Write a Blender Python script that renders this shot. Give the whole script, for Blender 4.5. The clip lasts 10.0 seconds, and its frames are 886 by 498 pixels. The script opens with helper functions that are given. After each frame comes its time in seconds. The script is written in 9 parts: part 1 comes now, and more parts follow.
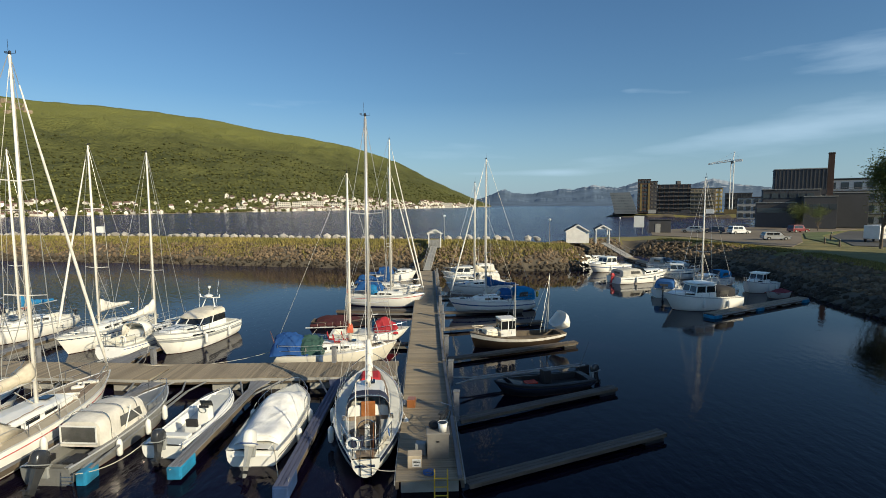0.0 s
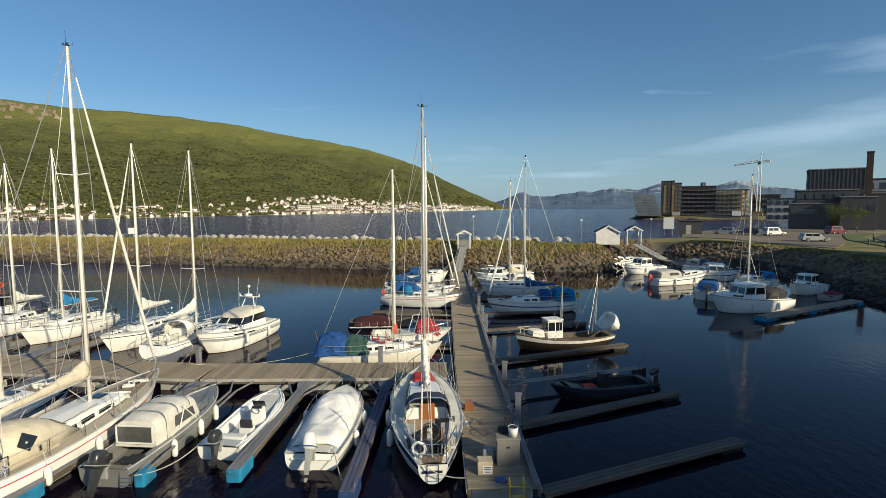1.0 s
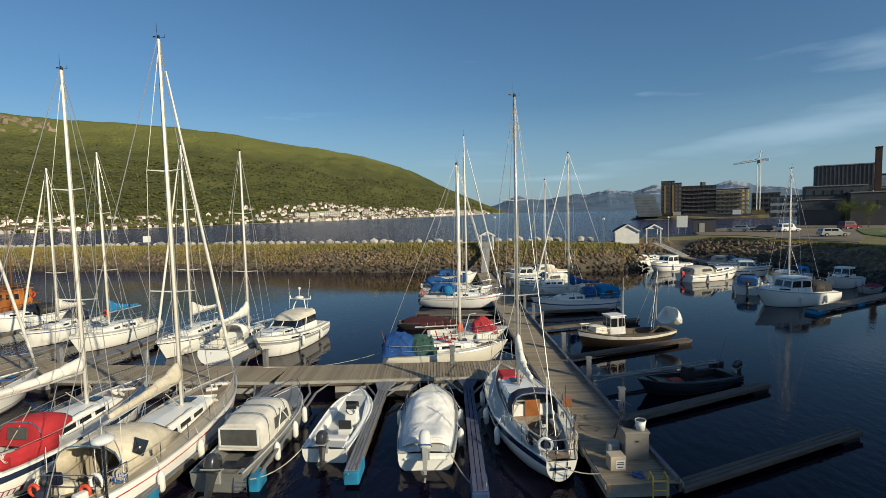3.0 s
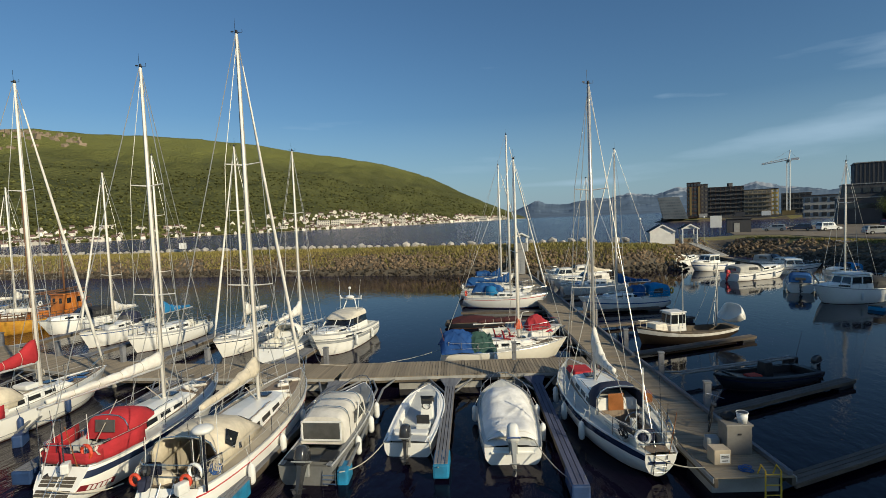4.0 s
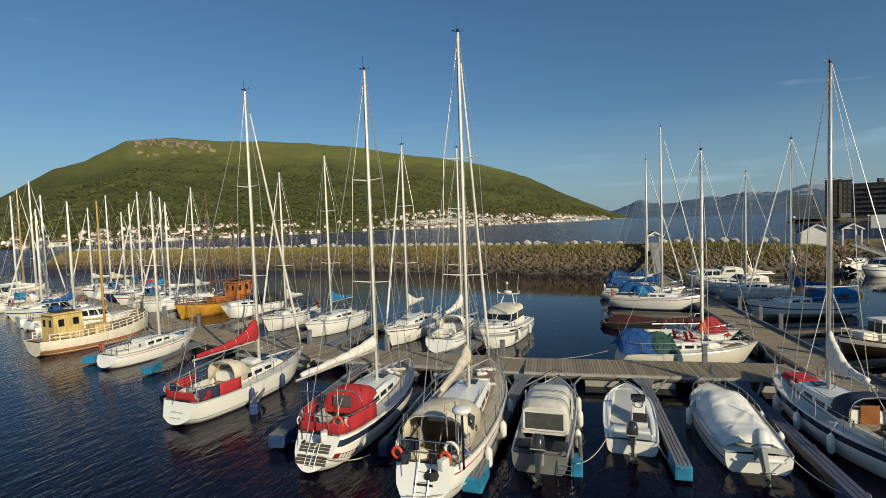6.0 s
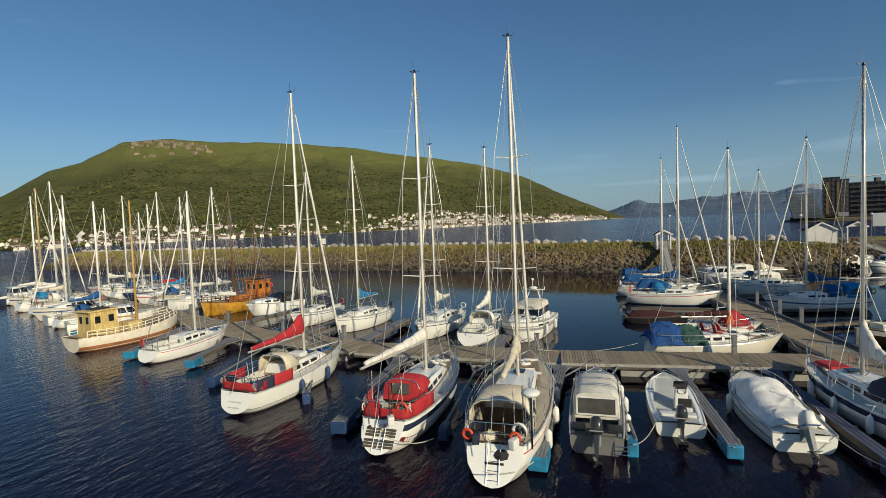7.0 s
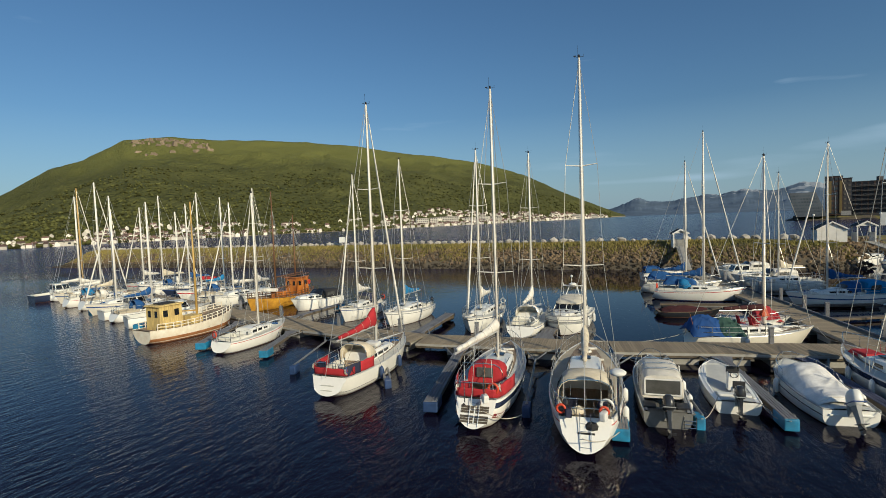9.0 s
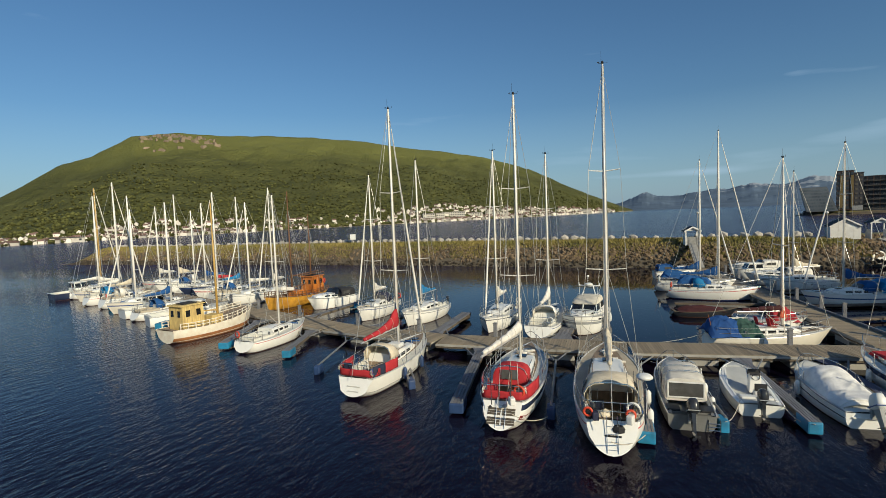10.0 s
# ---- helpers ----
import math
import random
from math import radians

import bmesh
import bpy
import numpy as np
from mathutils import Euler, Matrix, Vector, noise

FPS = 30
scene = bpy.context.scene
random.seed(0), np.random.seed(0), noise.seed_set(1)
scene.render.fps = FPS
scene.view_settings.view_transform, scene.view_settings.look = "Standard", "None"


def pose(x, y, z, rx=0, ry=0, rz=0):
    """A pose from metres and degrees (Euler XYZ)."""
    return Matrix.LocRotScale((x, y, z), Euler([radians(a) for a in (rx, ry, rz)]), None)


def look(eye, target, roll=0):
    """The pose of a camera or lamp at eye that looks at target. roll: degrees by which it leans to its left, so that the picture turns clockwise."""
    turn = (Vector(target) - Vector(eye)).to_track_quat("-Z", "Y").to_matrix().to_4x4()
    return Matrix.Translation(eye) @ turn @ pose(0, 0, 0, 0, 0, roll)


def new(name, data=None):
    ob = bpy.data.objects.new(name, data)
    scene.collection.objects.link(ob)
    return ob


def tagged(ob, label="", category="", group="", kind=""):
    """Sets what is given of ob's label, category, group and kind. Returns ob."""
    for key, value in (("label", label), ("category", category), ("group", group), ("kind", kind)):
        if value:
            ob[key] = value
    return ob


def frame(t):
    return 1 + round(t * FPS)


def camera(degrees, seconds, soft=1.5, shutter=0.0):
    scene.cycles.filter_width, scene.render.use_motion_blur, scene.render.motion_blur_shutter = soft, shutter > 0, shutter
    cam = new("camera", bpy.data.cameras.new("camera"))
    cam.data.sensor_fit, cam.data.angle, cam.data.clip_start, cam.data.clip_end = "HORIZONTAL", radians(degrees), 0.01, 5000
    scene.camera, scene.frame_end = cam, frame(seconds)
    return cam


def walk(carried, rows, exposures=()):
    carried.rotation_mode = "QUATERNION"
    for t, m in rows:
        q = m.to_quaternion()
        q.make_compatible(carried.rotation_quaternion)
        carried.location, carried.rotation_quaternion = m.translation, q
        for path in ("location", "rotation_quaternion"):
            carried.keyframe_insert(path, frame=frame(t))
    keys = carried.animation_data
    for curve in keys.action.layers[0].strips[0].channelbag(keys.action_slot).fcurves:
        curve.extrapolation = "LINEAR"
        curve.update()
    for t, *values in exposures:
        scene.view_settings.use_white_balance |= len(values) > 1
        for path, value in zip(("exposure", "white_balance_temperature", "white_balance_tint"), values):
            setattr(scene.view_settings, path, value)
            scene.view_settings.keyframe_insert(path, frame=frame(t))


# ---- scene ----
cam = camera(83.3, 10.0, soft=0.4)
PATH = [
    (0, (0.086, -1.009, 9.143), (-0.078, 0.977, 8.968), -0.21),
    (0.5, (-0.617, -0.630, 9.064), (-0.857, 1.348, 8.893), -0.02),
    (1, (-1.653, -0.356, 8.808), (-1.888, 1.623, 8.645), -0.32),
    (1.5, (-2.652, -0.203, 8.607), (-2.876, 1.779, 8.454), -0.69),
    (2, (-3.761, -0.244, 8.534), (-3.960, 1.740, 8.384), -1.15),
    (2.5, (-4.608, -0.339, 8.538), (-4.813, 1.645, 8.386), -1.15),
    (4, (-7.656, -0.350, 7.850), (-7.953, 1.625, 7.735), -2.24),
    (4.5, (-8.719, -0.387, 7.968), (-9.089, 1.574, 7.840), -2.39),
    (5, (-9.852, -0.537, 7.874), (-10.343, 1.398, 7.759), -2.13),
    (5.5, (-10.962, -0.865, 7.770), (-11.591, 1.030, 7.667), -1.86),
    (6, (-11.842, -1.418, 7.742), (-12.504, 0.466, 7.639), -1.98),
    (7.5, (-14.079, -3.625, 7.617), (-14.727, -1.735, 7.515), -2.25),
    (8, (-14.471, -4.281, 7.760), (-15.141, -2.400, 7.647), -2.36),
    (8.5, (-15.368, -5.307, 7.806), (-16.021, -3.420, 7.699), -2.23),
    (9, (-15.936, -6.115, 7.912), (-16.588, -4.228, 7.803), -2.14),
    (9.5, (-16.374, -6.451, 8.071), (-17.030, -4.565, 7.953), -2.30),
    (10, (-16.573, -6.719, 8.375), (-17.249, -4.841, 8.247), -2.26),
]
walk(cam, [(t, look(eye, target, roll)) for t, eye, target, roll in PATH], [(0.0, 0.16, 5300, 1), (2.5, 0.0, 5280, 1), (5.0, -0.20, 5260, 1), (6.5, -0.26, 5260, 1), (8.0, -0.26, 5260, 1), (10.0, -0.16, 5220, 1)])

# ---- light ----
SUN_AZ, SUN_EL = 126.0, 23.0      # degrees clockwise from +y, and above the horizon
sun_dir = Vector((math.sin(radians(SUN_AZ)) * math.cos(radians(SUN_EL)), math.cos(radians(SUN_AZ)) * math.cos(radians(SUN_EL)), math.sin(radians(SUN_EL))))
sun = new("sun", bpy.data.lights.new("sun", "SUN"))
sun.data.energy, sun.data.angle, sun.data.color = 5.7, radians(0.6), (1.0, 0.74, 0.44)
sun.matrix_world = look(sun_dir * 200, (0, 0, 0))
world = bpy.data.worlds.new("sky")
scene.world = world
world.use_nodes = True
wn, wl = world.node_tree.nodes, world.node_tree.links
wn.clear()
sky = wn.new("ShaderNodeTexSky")
sky.sky_type, sky.sun_disc = "NISHITA", False
sky.sun_elevation, sky.sun_rotation = radians(SUN_EL), radians(SUN_AZ)
sky.air_density, sky.dust_density, sky.ozone_density = 1.1, 1.0, 3.0
wco = wn.new("ShaderNodeTexCoord")
wmap = wn.new("ShaderNodeMapping")
wmap.inputs["Scale"].default_value = (1.2, 2.0, 9.0)
wmap.inputs["Rotation"].default_value = (0.0, radians(6), 0.0)
wno = wn.new("ShaderNodeTexNoise")
wno.inputs["Scale"].default_value, wno.inputs["Detail"].default_value = 1.6, 7.0
wra = wn.new("ShaderNodeMapRange")
wra.inputs["From Min"].default_value, wra.inputs["From Max"].default_value = 0.66, 1.08
wra.inputs["To Max"].default_value = 0.85
wmi = wn.new("ShaderNodeMixRGB")
wmi.inputs["Color2"].default_value = (8.4, 9.0, 9.4, 1)
wbg = wn.new("ShaderNodeBackground")
wbg.inputs["Strength"].default_value = 0.080
wou = wn.new("ShaderNodeOutputWorld")
wl.new(wco.outputs["Generated"], wmap.inputs["Vector"])
wl.new(wmap.outputs[0], wno.inputs["Vector"])
# thin bright cirrus: a long low band that climbs to the right, and a short faint wisp above it
wsx = wn.new("ShaderNodeSeparateXYZ")
wl.new(wco.outputs["Generated"], wsx.inputs[0])


def sky_band(level, slope, half, x0, x1, x2, x3, much):
    """How much a streak at height level + slope * x, between x0 and x3, adds to the cloud noise."""
    mid = wn.new("ShaderNodeMath")
    mid.operation = "MULTIPLY_ADD"
    mid.inputs[1].default_value, mid.inputs[2].default_value = -slope, -level
    wl.new(wsx.outputs["X"], mid.inputs[0])
    off = wn.new("ShaderNodeMath")
    wl.new(mid.outputs[0], off.inputs[0])
    wl.new(wsx.outputs["Z"], off.inputs[1])
    far = wn.new("ShaderNodeMath")
    far.operation = "ABSOLUTE"
    wl.new(off.outputs[0], far.inputs[0])
    near = wn.new("ShaderNodeMapRange")
    near.interpolation_type = "SMOOTHSTEP"
    near.inputs["From Min"].default_value, near.inputs["From Max"].default_value = half, 0.0
    near.inputs["To Max"].default_value = much
    wl.new(far.outputs[0], near.inputs["Value"])
    out = near.outputs[0]
    for lo, hi in ((x0, x1), (x3, x2)):
        edge = wn.new("ShaderNodeMapRange")
        edge.interpolation_type = "SMOOTHSTEP"
        edge.inputs["From Min"].default_value, edge.inputs["From Max"].default_value = lo, hi
        wl.new(wsx.outputs["X"], edge.inputs["Value"])
        mul = wn.new("ShaderNodeMath")
        mul.operation = "MULTIPLY"
        wl.new(out, mul.inputs[0])
        wl.new(edge.outputs[0], mul.inputs[1])
        out = mul.outputs[0]
    return out


wsum = wno.outputs["Fac"]
for band in ((0.095, 0.08, 0.16, 0.10, 0.60, 1.2, 1.5, 0.12), (0.050, 0.130, 0.050, 0.02, 0.40, 1.2, 1.5, 0.30), (0.235, -0.12, 0.016, 0.20, 0.27, 0.34, 0.42, 0.26), (0.125, 0.16, 0.024, 0.33, 0.55, 1.0, 1.3, 0.05), (0.062, 0.0, 0.012, -0.14, -0.02, 0.12, 0.24, 0.28)):
    wadd = wn.new("ShaderNodeMath")
    wl.new(wsum, wadd.inputs[0])
    wl.new(sky_band(*band), wadd.inputs[1])
    wsum = wadd.outputs[0]
wl.new(wsum, wra.inputs["Value"])
wl.new(wra.outputs[0], wmi.inputs["Fac"])
wl.new(sky.outputs[0], wmi.inputs["Color1"])
whz = wn.new("ShaderNodeMapRange")
whz.inputs["From Min"].default_value, whz.inputs["From Max"].default_value = 0.20, 0.0
whz.inputs["To Max"].default_value = 0.55
wl.new(wsx.outputs["Z"], whz.inputs["Value"])
whm = wn.new("ShaderNodeMixRGB")
whm.inputs["Color2"].default_value = (5.5, 6.7, 7.3, 1)
wl.new(whz.outputs[0], whm.inputs["Fac"])
wl.new(wmi.outputs[0], whm.inputs["Color1"])
wl.new(whm.outputs[0], wbg.inputs["Color"])
wl.new(wbg.outputs[0], wou.inputs["Surface"])

# ---- materials ----
def mat(name, color, rough=0.6, metal=0.0, var=0.12, scale=3.0, fine=40.0, bump=0.0, bump_dist=0.01, spec=0.5, random=0.0, stain=None, coat=0.0, alpha=1.0, stretch=(1, 1, 1)):
    """A surface with broad stains, fine grain and, where pieces repeat, a shade of its own for each."""
    m = bpy.data.materials.new(name)
    m.use_nodes = True
    n, l = m.node_tree.nodes, m.node_tree.links
    b = n["Principled BSDF"]
    co = n.new("ShaderNodeTexCoord")
    mp = n.new("ShaderNodeMapping")
    mp.inputs["Scale"].default_value = stretch
    l.new(co.outputs["Object"], mp.inputs["Vector"])
    big, small = n.new("ShaderNodeTexNoise"), n.new("ShaderNodeTexNoise")
    big.inputs["Scale"].default_value, big.inputs["Detail"].default_value = scale, 5
    small.inputs["Scale"].default_value, small.inputs["Detail"].default_value = fine, 4
    l.new(mp.outputs[0], big.inputs["Vector"])
    l.new(mp.outputs[0], small.inputs["Vector"])
    r1 = n.new("ShaderNodeMapRange")
    r1.inputs["From Min"].default_value, r1.inputs["From Max"].default_value = 0.3, 0.7
    l.new(big.outputs["Fac"], r1.inputs["Value"])
    mix = n.new("ShaderNodeMixRGB")
    dark = stain or tuple(c * (1 - 2.2 * var) for c in color)
    mix.inputs["Color1"].default_value = (*[min(1, c * (1 + 0.4 * var)) for c in color], 1)
    mix.inputs["Color2"].default_value = (*dark, 1)
    fac = n.new("ShaderNodeMath")
    fac.operation = "MULTIPLY"
    fac.inputs[1].default_value = 0.75
    l.new(r1.outputs[0], fac.inputs[0])
    l.new(fac.outputs[0], mix.inputs["Fac"])
    hs = n.new("ShaderNodeHueSaturation")
    l.new(mix.outputs[0], hs.inputs["Color"])
    r2 = n.new("ShaderNodeMapRange")
    r2.inputs["To Min"].default_value, r2.inputs["To Max"].default_value = 1 - var, 1 + var
    l.new(small.outputs["Fac"], r2.inputs["Value"])
    val = r2.outputs[0]
    if random:
        oi = n.new("ShaderNodeObjectInfo")
        r3 = n.new("ShaderNodeMapRange")
        r3.inputs["To Min"].default_value, r3.inputs["To Max"].default_value = 1 - random, 1 + random
        l.new(oi.outputs["Random"], r3.inputs["Value"])
        mu = n.new("ShaderNodeMath")
        mu.operation = "MULTIPLY"
        l.new(val, mu.inputs[0])
        l.new(r3.outputs[0], mu.inputs[1])
        val = mu.outputs[0]
    l.new(val, hs.inputs["Value"])
    l.new(hs.outputs[0], b.inputs["Base Color"])
    b.inputs["Roughness"].default_value, b.inputs["Metallic"].default_value = rough, metal
    b.inputs["Specular IOR Level"].default_value = spec
    b.inputs["Coat Weight"].default_value = coat
    if bump:
        bp = n.new("ShaderNodeBump")
        bp.inputs["Strength"].default_value, bp.inputs["Distance"].default_value = bump, bump_dist
        l.new(small.outputs["Fac"], bp.inputs["Height"])
        l.new(bp.outputs[0], b.inputs["Normal"])
    return m


def island_shade(m, spread):
    """Adds a shade of its own to each loose piece of a joined mesh."""
    n, l = m.node_tree.nodes, m.node_tree.links
    hs = [x for x in n if x.type == "HUE_SAT"][0]
    old = hs.inputs["Value"].links[0].from_socket
    ge, ra, mu = n.new("ShaderNodeNewGeometry"), n.new("ShaderNodeMapRange"), n.new("ShaderNodeMath")
    ra.inputs["To Min"].default_value, ra.inputs["To Max"].default_value = 1 - spread, 1 + spread
    mu.operation = "MULTIPLY"
    l.new(ge.outputs["Random Per Island"], ra.inputs["Value"])
    l.new(ra.outputs[0], mu.inputs[0])
    l.new(old, mu.inputs[1])
    l.new(mu.outputs[0], hs.inputs["Value"])
    return m


GEL = mat("white_gelcoat", (0.87, 0.86, 0.81), 0.28, var=0.05, scale=0.8, fine=6, coat=0.3)
GELC = mat("cream_gelcoat", (0.72, 0.68, 0.58), 0.35, var=0.06, scale=0.8, fine=6, coat=0.2)
GELG = mat("grey_gelcoat", (0.48, 0.49, 0.48), 0.4, var=0.08, scale=1.2, fine=9)
ALUH = mat("bare_aluminium_hull", (0.27, 0.27, 0.26), 0.5, metal=0.35, var=0.15, scale=1.2, fine=12)
NAVY = mat("navy_gelcoat", (0.025, 0.035, 0.075), 0.25, var=0.1, scale=1, fine=8, coat=0.3)
BLACKG = mat("black_gelcoat", (0.02, 0.022, 0.028), 0.35, var=0.1)
REDST = mat("red_stripe", (0.42, 0.03, 0.035), 0.35, var=0.06)
MAROON = mat("maroon_band", (0.17, 0.018, 0.024), 0.35, var=0.06)
BLUEST = mat("blue_stripe", (0.03, 0.07, 0.24), 0.35, var=0.06)
ANTIF = mat("antifouling", (0.13, 0.065, 0.042), 0.7, var=0.2, scale=2)
DECK = mat("nonskid_deck", (0.66, 0.65, 0.59), 0.75, var=0.10, scale=1.5, fine=60, bump=0.2, bump_dist=0.003)
DECKT = mat("tan_nonskid_deck", (0.44, 0.39, 0.30), 0.75, var=0.12, scale=1.5, fine=40, bump=0.2, bump_dist=0.003)
TEAK = mat("weathered_teak", (0.26, 0.20, 0.14), 0.75, var=0.2, scale=2, fine=25, stretch=(6, 1, 1), bump=0.3, bump_dist=0.003)
TEAKD = mat("dark_wet_teak", (0.09, 0.075, 0.055), 0.7, var=0.2, scale=2, fine=25, stretch=(1, 6, 6), bump=0.3, bump_dist=0.003)
VARN = mat("varnished_wood", (0.33, 0.13, 0.04), 0.3, var=0.2, scale=3, fine=20, stretch=(1, 6, 1), coat=0.4)
YPAINT = mat("yellow_painted_wood", (0.72, 0.56, 0.20), 0.6, var=0.2, scale=2, fine=18, stretch=(4, 4, 0.6), stain=(0.28, 0.17, 0.07))
OPAINT = mat("orange_varnished_hull", (0.60, 0.33, 0.03), 0.4, var=0.2, scale=2, fine=14, stain=(0.30, 0.13, 0.02))
OCAB = mat("orange_varnished_cabin", (0.50, 0.18, 0.02), 0.35, var=0.2, scale=2, fine=14, stain=(0.30, 0.08, 0.015), coat=0.3)
BROWNH = mat("tarred_brown_hull", (0.022, 0.016, 0.011), 0.65, var=0.25, scale=1.4, fine=12, stain=(0.042, 0.026, 0.014), spec=0.25)
WORNW = mat("worn_white_strake", (0.64, 0.63, 0.59), 0.65, var=0.2, scale=1.6, fine=10, stain=(0.40, 0.36, 0.30))
RUSTH = mat("worn_hull_wood", (0.42, 0.19, 0.07), 0.6, var=0.25, scale=1.4, fine=12, stain=(0.20, 0.08, 0.03))
OLDWH = mat("old_white_paint", (0.86, 0.82, 0.70), 0.6, var=0.10, scale=2, fine=15, stain=(0.70, 0.59, 0.43))
ALU = mat("aluminium", (0.74, 0.73, 0.70), 0.35, metal=0.55, var=0.05, scale=2, fine=20)
MASTW = mat("white_mast_paint", (0.84, 0.81, 0.74), 0.35, var=0.05, scale=1, fine=10)
MASTY = mat("ochre_wooden_mast", (0.55, 0.36, 0.10), 0.45, var=0.15, scale=1, fine=15, stretch=(5, 5, 0.5))
MASTB = mat("brown_wooden_mast", (0.16, 0.08, 0.035), 0.5, var=0.15, scale=1, fine=15, stretch=(5, 5, 0.5))
STEEL = mat("stainless_steel", (0.62, 0.62, 0.60), 0.22, metal=1.0, var=0.05)
WIRE = mat("rigging_wire", (0.62, 0.60, 0.55), 0.4, metal=0.6, var=0.05)
ROPE = mat("rope", (0.50, 0.46, 0.38), 0.9, var=0.2, fine=120)
ROPEB = mat("blue_rope", (0.05, 0.12, 0.35), 0.9, var=0.2, fine=120)
GLASS = mat("dark_window", (0.015, 0.017, 0.02), 0.06, var=0.1, spec=0.8)
CLEAR = mat("smoky_clear_vinyl", (0.10, 0.10, 0.095), 0.12, var=0.2, spec=0.8)
BLACK = mat("black_plastic", (0.022, 0.022, 0.024), 0.45, var=0.2)
GREYP = mat("grey_plastic", (0.30, 0.31, 0.31), 0.5, var=0.1)
ENGINE = mat("dark_engine_cowling", (0.035, 0.037, 0.042), 0.25, var=0.1, coat=0.3)
WHITEP = mat("white_plastic", (0.75, 0.75, 0.72), 0.4, var=0.06, scale=1.5)
ORANGE = mat("orange_lifebuoy", (0.62, 0.07, 0.025), 0.55, var=0.1)
YELLOW = mat("yellow_buoy", (0.75, 0.50, 0.03), 0.5, var=0.1)


def cloth(name, color, rough=0.85):
    return mat(name, color, rough, var=0.14, scale=2.2, fine=9, bump=0.5, bump_dist=0.03)


CWHITE = cloth("white_canvas", (0.80, 0.77, 0.70))
CTAN = cloth("tan_canvas", (0.67, 0.60, 0.46))
CRED = cloth("red_canvas", (0.42, 0.022, 0.03))
CBLUE = cloth("blue_canvas", (0.018, 0.085, 0.27))
CLBLUE = cloth("bright_blue_canvas", (0.03, 0.20, 0.45))
CNAVY = cloth("navy_canvas", (0.025, 0.03, 0.065))
CGREEN = cloth("green_net", (0.030, 0.075, 0.062))
CBLACK = cloth("black_canvas", (0.025, 0.025, 0.028))
CTOP = cloth("cream_canvas_top", (0.70, 0.65, 0.54))
CTARP = cloth("clean_white_tarpaulin", (0.83, 0.82, 0.79))
CMAROON = cloth("faded_maroon_canvas", (0.050, 0.010, 0.012))
CGREY = cloth("grey_canvas", (0.45, 0.44, 0.40))
PLANK = mat("weathered_deck_plank", (0.29, 0.24, 0.165), 0.85, var=0.16, scale=0.5, fine=22, stretch=(1, 8, 8), bump=0.5, bump_dist=0.004, random=0.20)
BOARDD = mat("dark_finger_board", (0.12, 0.10, 0.082), 0.8, var=0.25, scale=0.7, fine=22, stretch=(8, 1, 8), bump=0.5, bump_dist=0.004, random=0.2)
# yacht's shadow and blue skylight are put into this darker board colour
BOARDN = mat("shade_blue_finger_board", (0.085, 0.092, 0.150), 0.8, var=0.2, scale=0.7, fine=22, stretch=(8, 1, 8), bump=0.5, bump_dist=0.004, random=0.15)
# weathered grey, with the blue of skylit shade put into its tone
BOARD = mat("weathered_finger_board", (0.195, 0.198, 0.215), 0.85, var=0.2, scale=0.7, fine=22, stretch=(8, 1, 8), bump=0.5, bump_dist=0.004, random=0.15)
TIMBER = mat("dark_pier_timber", (0.13, 0.105, 0.075), 0.85, var=0.25, scale=1.2, fine=16, bump=0.5, bump_dist=0.006)
FLOATB = mat("blue_float", (0.04, 0.25, 0.47), 0.5, var=0.15, scale=2, fine=14, stain=(0.03, 0.09, 0.15))
LOCKG = mat("worn_grey_locker", (0.22, 0.21, 0.19), 0.6, var=0.2, scale=1.2, fine=9, stain=(0.12, 0.10, 0.08))
FLOATN = mat("dark_blue_float", (0.03, 0.06, 0.16), 0.5, var=0.2, scale=2, fine=14)
GALV = mat("galvanised_steel", (0.33, 0.33, 0.32), 0.62, metal=0.6, var=0.2, scale=3, fine=25)
CONC = mat("concrete", (0.38, 0.37, 0.34), 0.85, var=0.15, scale=1.5, fine=25, bump=0.3, bump_dist=0.005)
ROCK = mat("breakwater_rock", (0.175, 0.127, 0.075), 0.9, var=0.25, scale=1.1, fine=7, bump=0.8, bump_dist=0.05, random=0.35)
ROCKS = island_shade(mat("joined_rock", (0.175, 0.127, 0.075), 0.9, var=0.25, scale=1.1, fine=7, bump=0.8, bump_dist=0.05), 0.4)
ROCKD = island_shade(mat("wet_weedy_rock", (0.050, 0.038, 0.022), 0.8, var=0.3, scale=1.1, fine=7, bump=0.8, bump_dist=0.05), 0.4)
BLOCK = mat("pale_boulder", (0.42, 0.39, 0.345), 0.9, var=0.15, scale=1.1, fine=8, bump=0.6, bump_dist=0.04, random=0.2)
SOIL = mat("stony_ground", (0.12, 0.10, 0.07), 0.95, var=0.25, scale=0.4, fine=5, bump=0.8, bump_dist=0.05)
GRASSG = mat("rough_grass_ground", (0.19, 0.16, 0.05), 0.95, var=0.25, scale=0.25, fine=4, bump=0.8, bump_dist=0.08, stain=(0.09, 0.10, 0.03))
GRASSB = island_shade(mat("grass_blades", (0.27, 0.215, 0.062), 0.9, var=0.2, scale=0.15, fine=3, stain=(0.12, 0.13, 0.032)), 0.35)
LAWN = mat("lawn", (0.10, 0.125, 0.035), 0.95, var=0.2, scale=0.3, fine=6, bump=0.5, bump_dist=0.05)
ASPHALT = mat("asphalt", (0.075, 0.073, 0.07), 0.9, var=0.2, scale=0.15, fine=20, bump=0.2, bump_dist=0.01)
GRAVEL = mat("gravel_lot", (0.19, 0.155, 0.11), 0.95, var=0.2, scale=0.12, fine=9, bump=0.4, bump_dist=0.02)
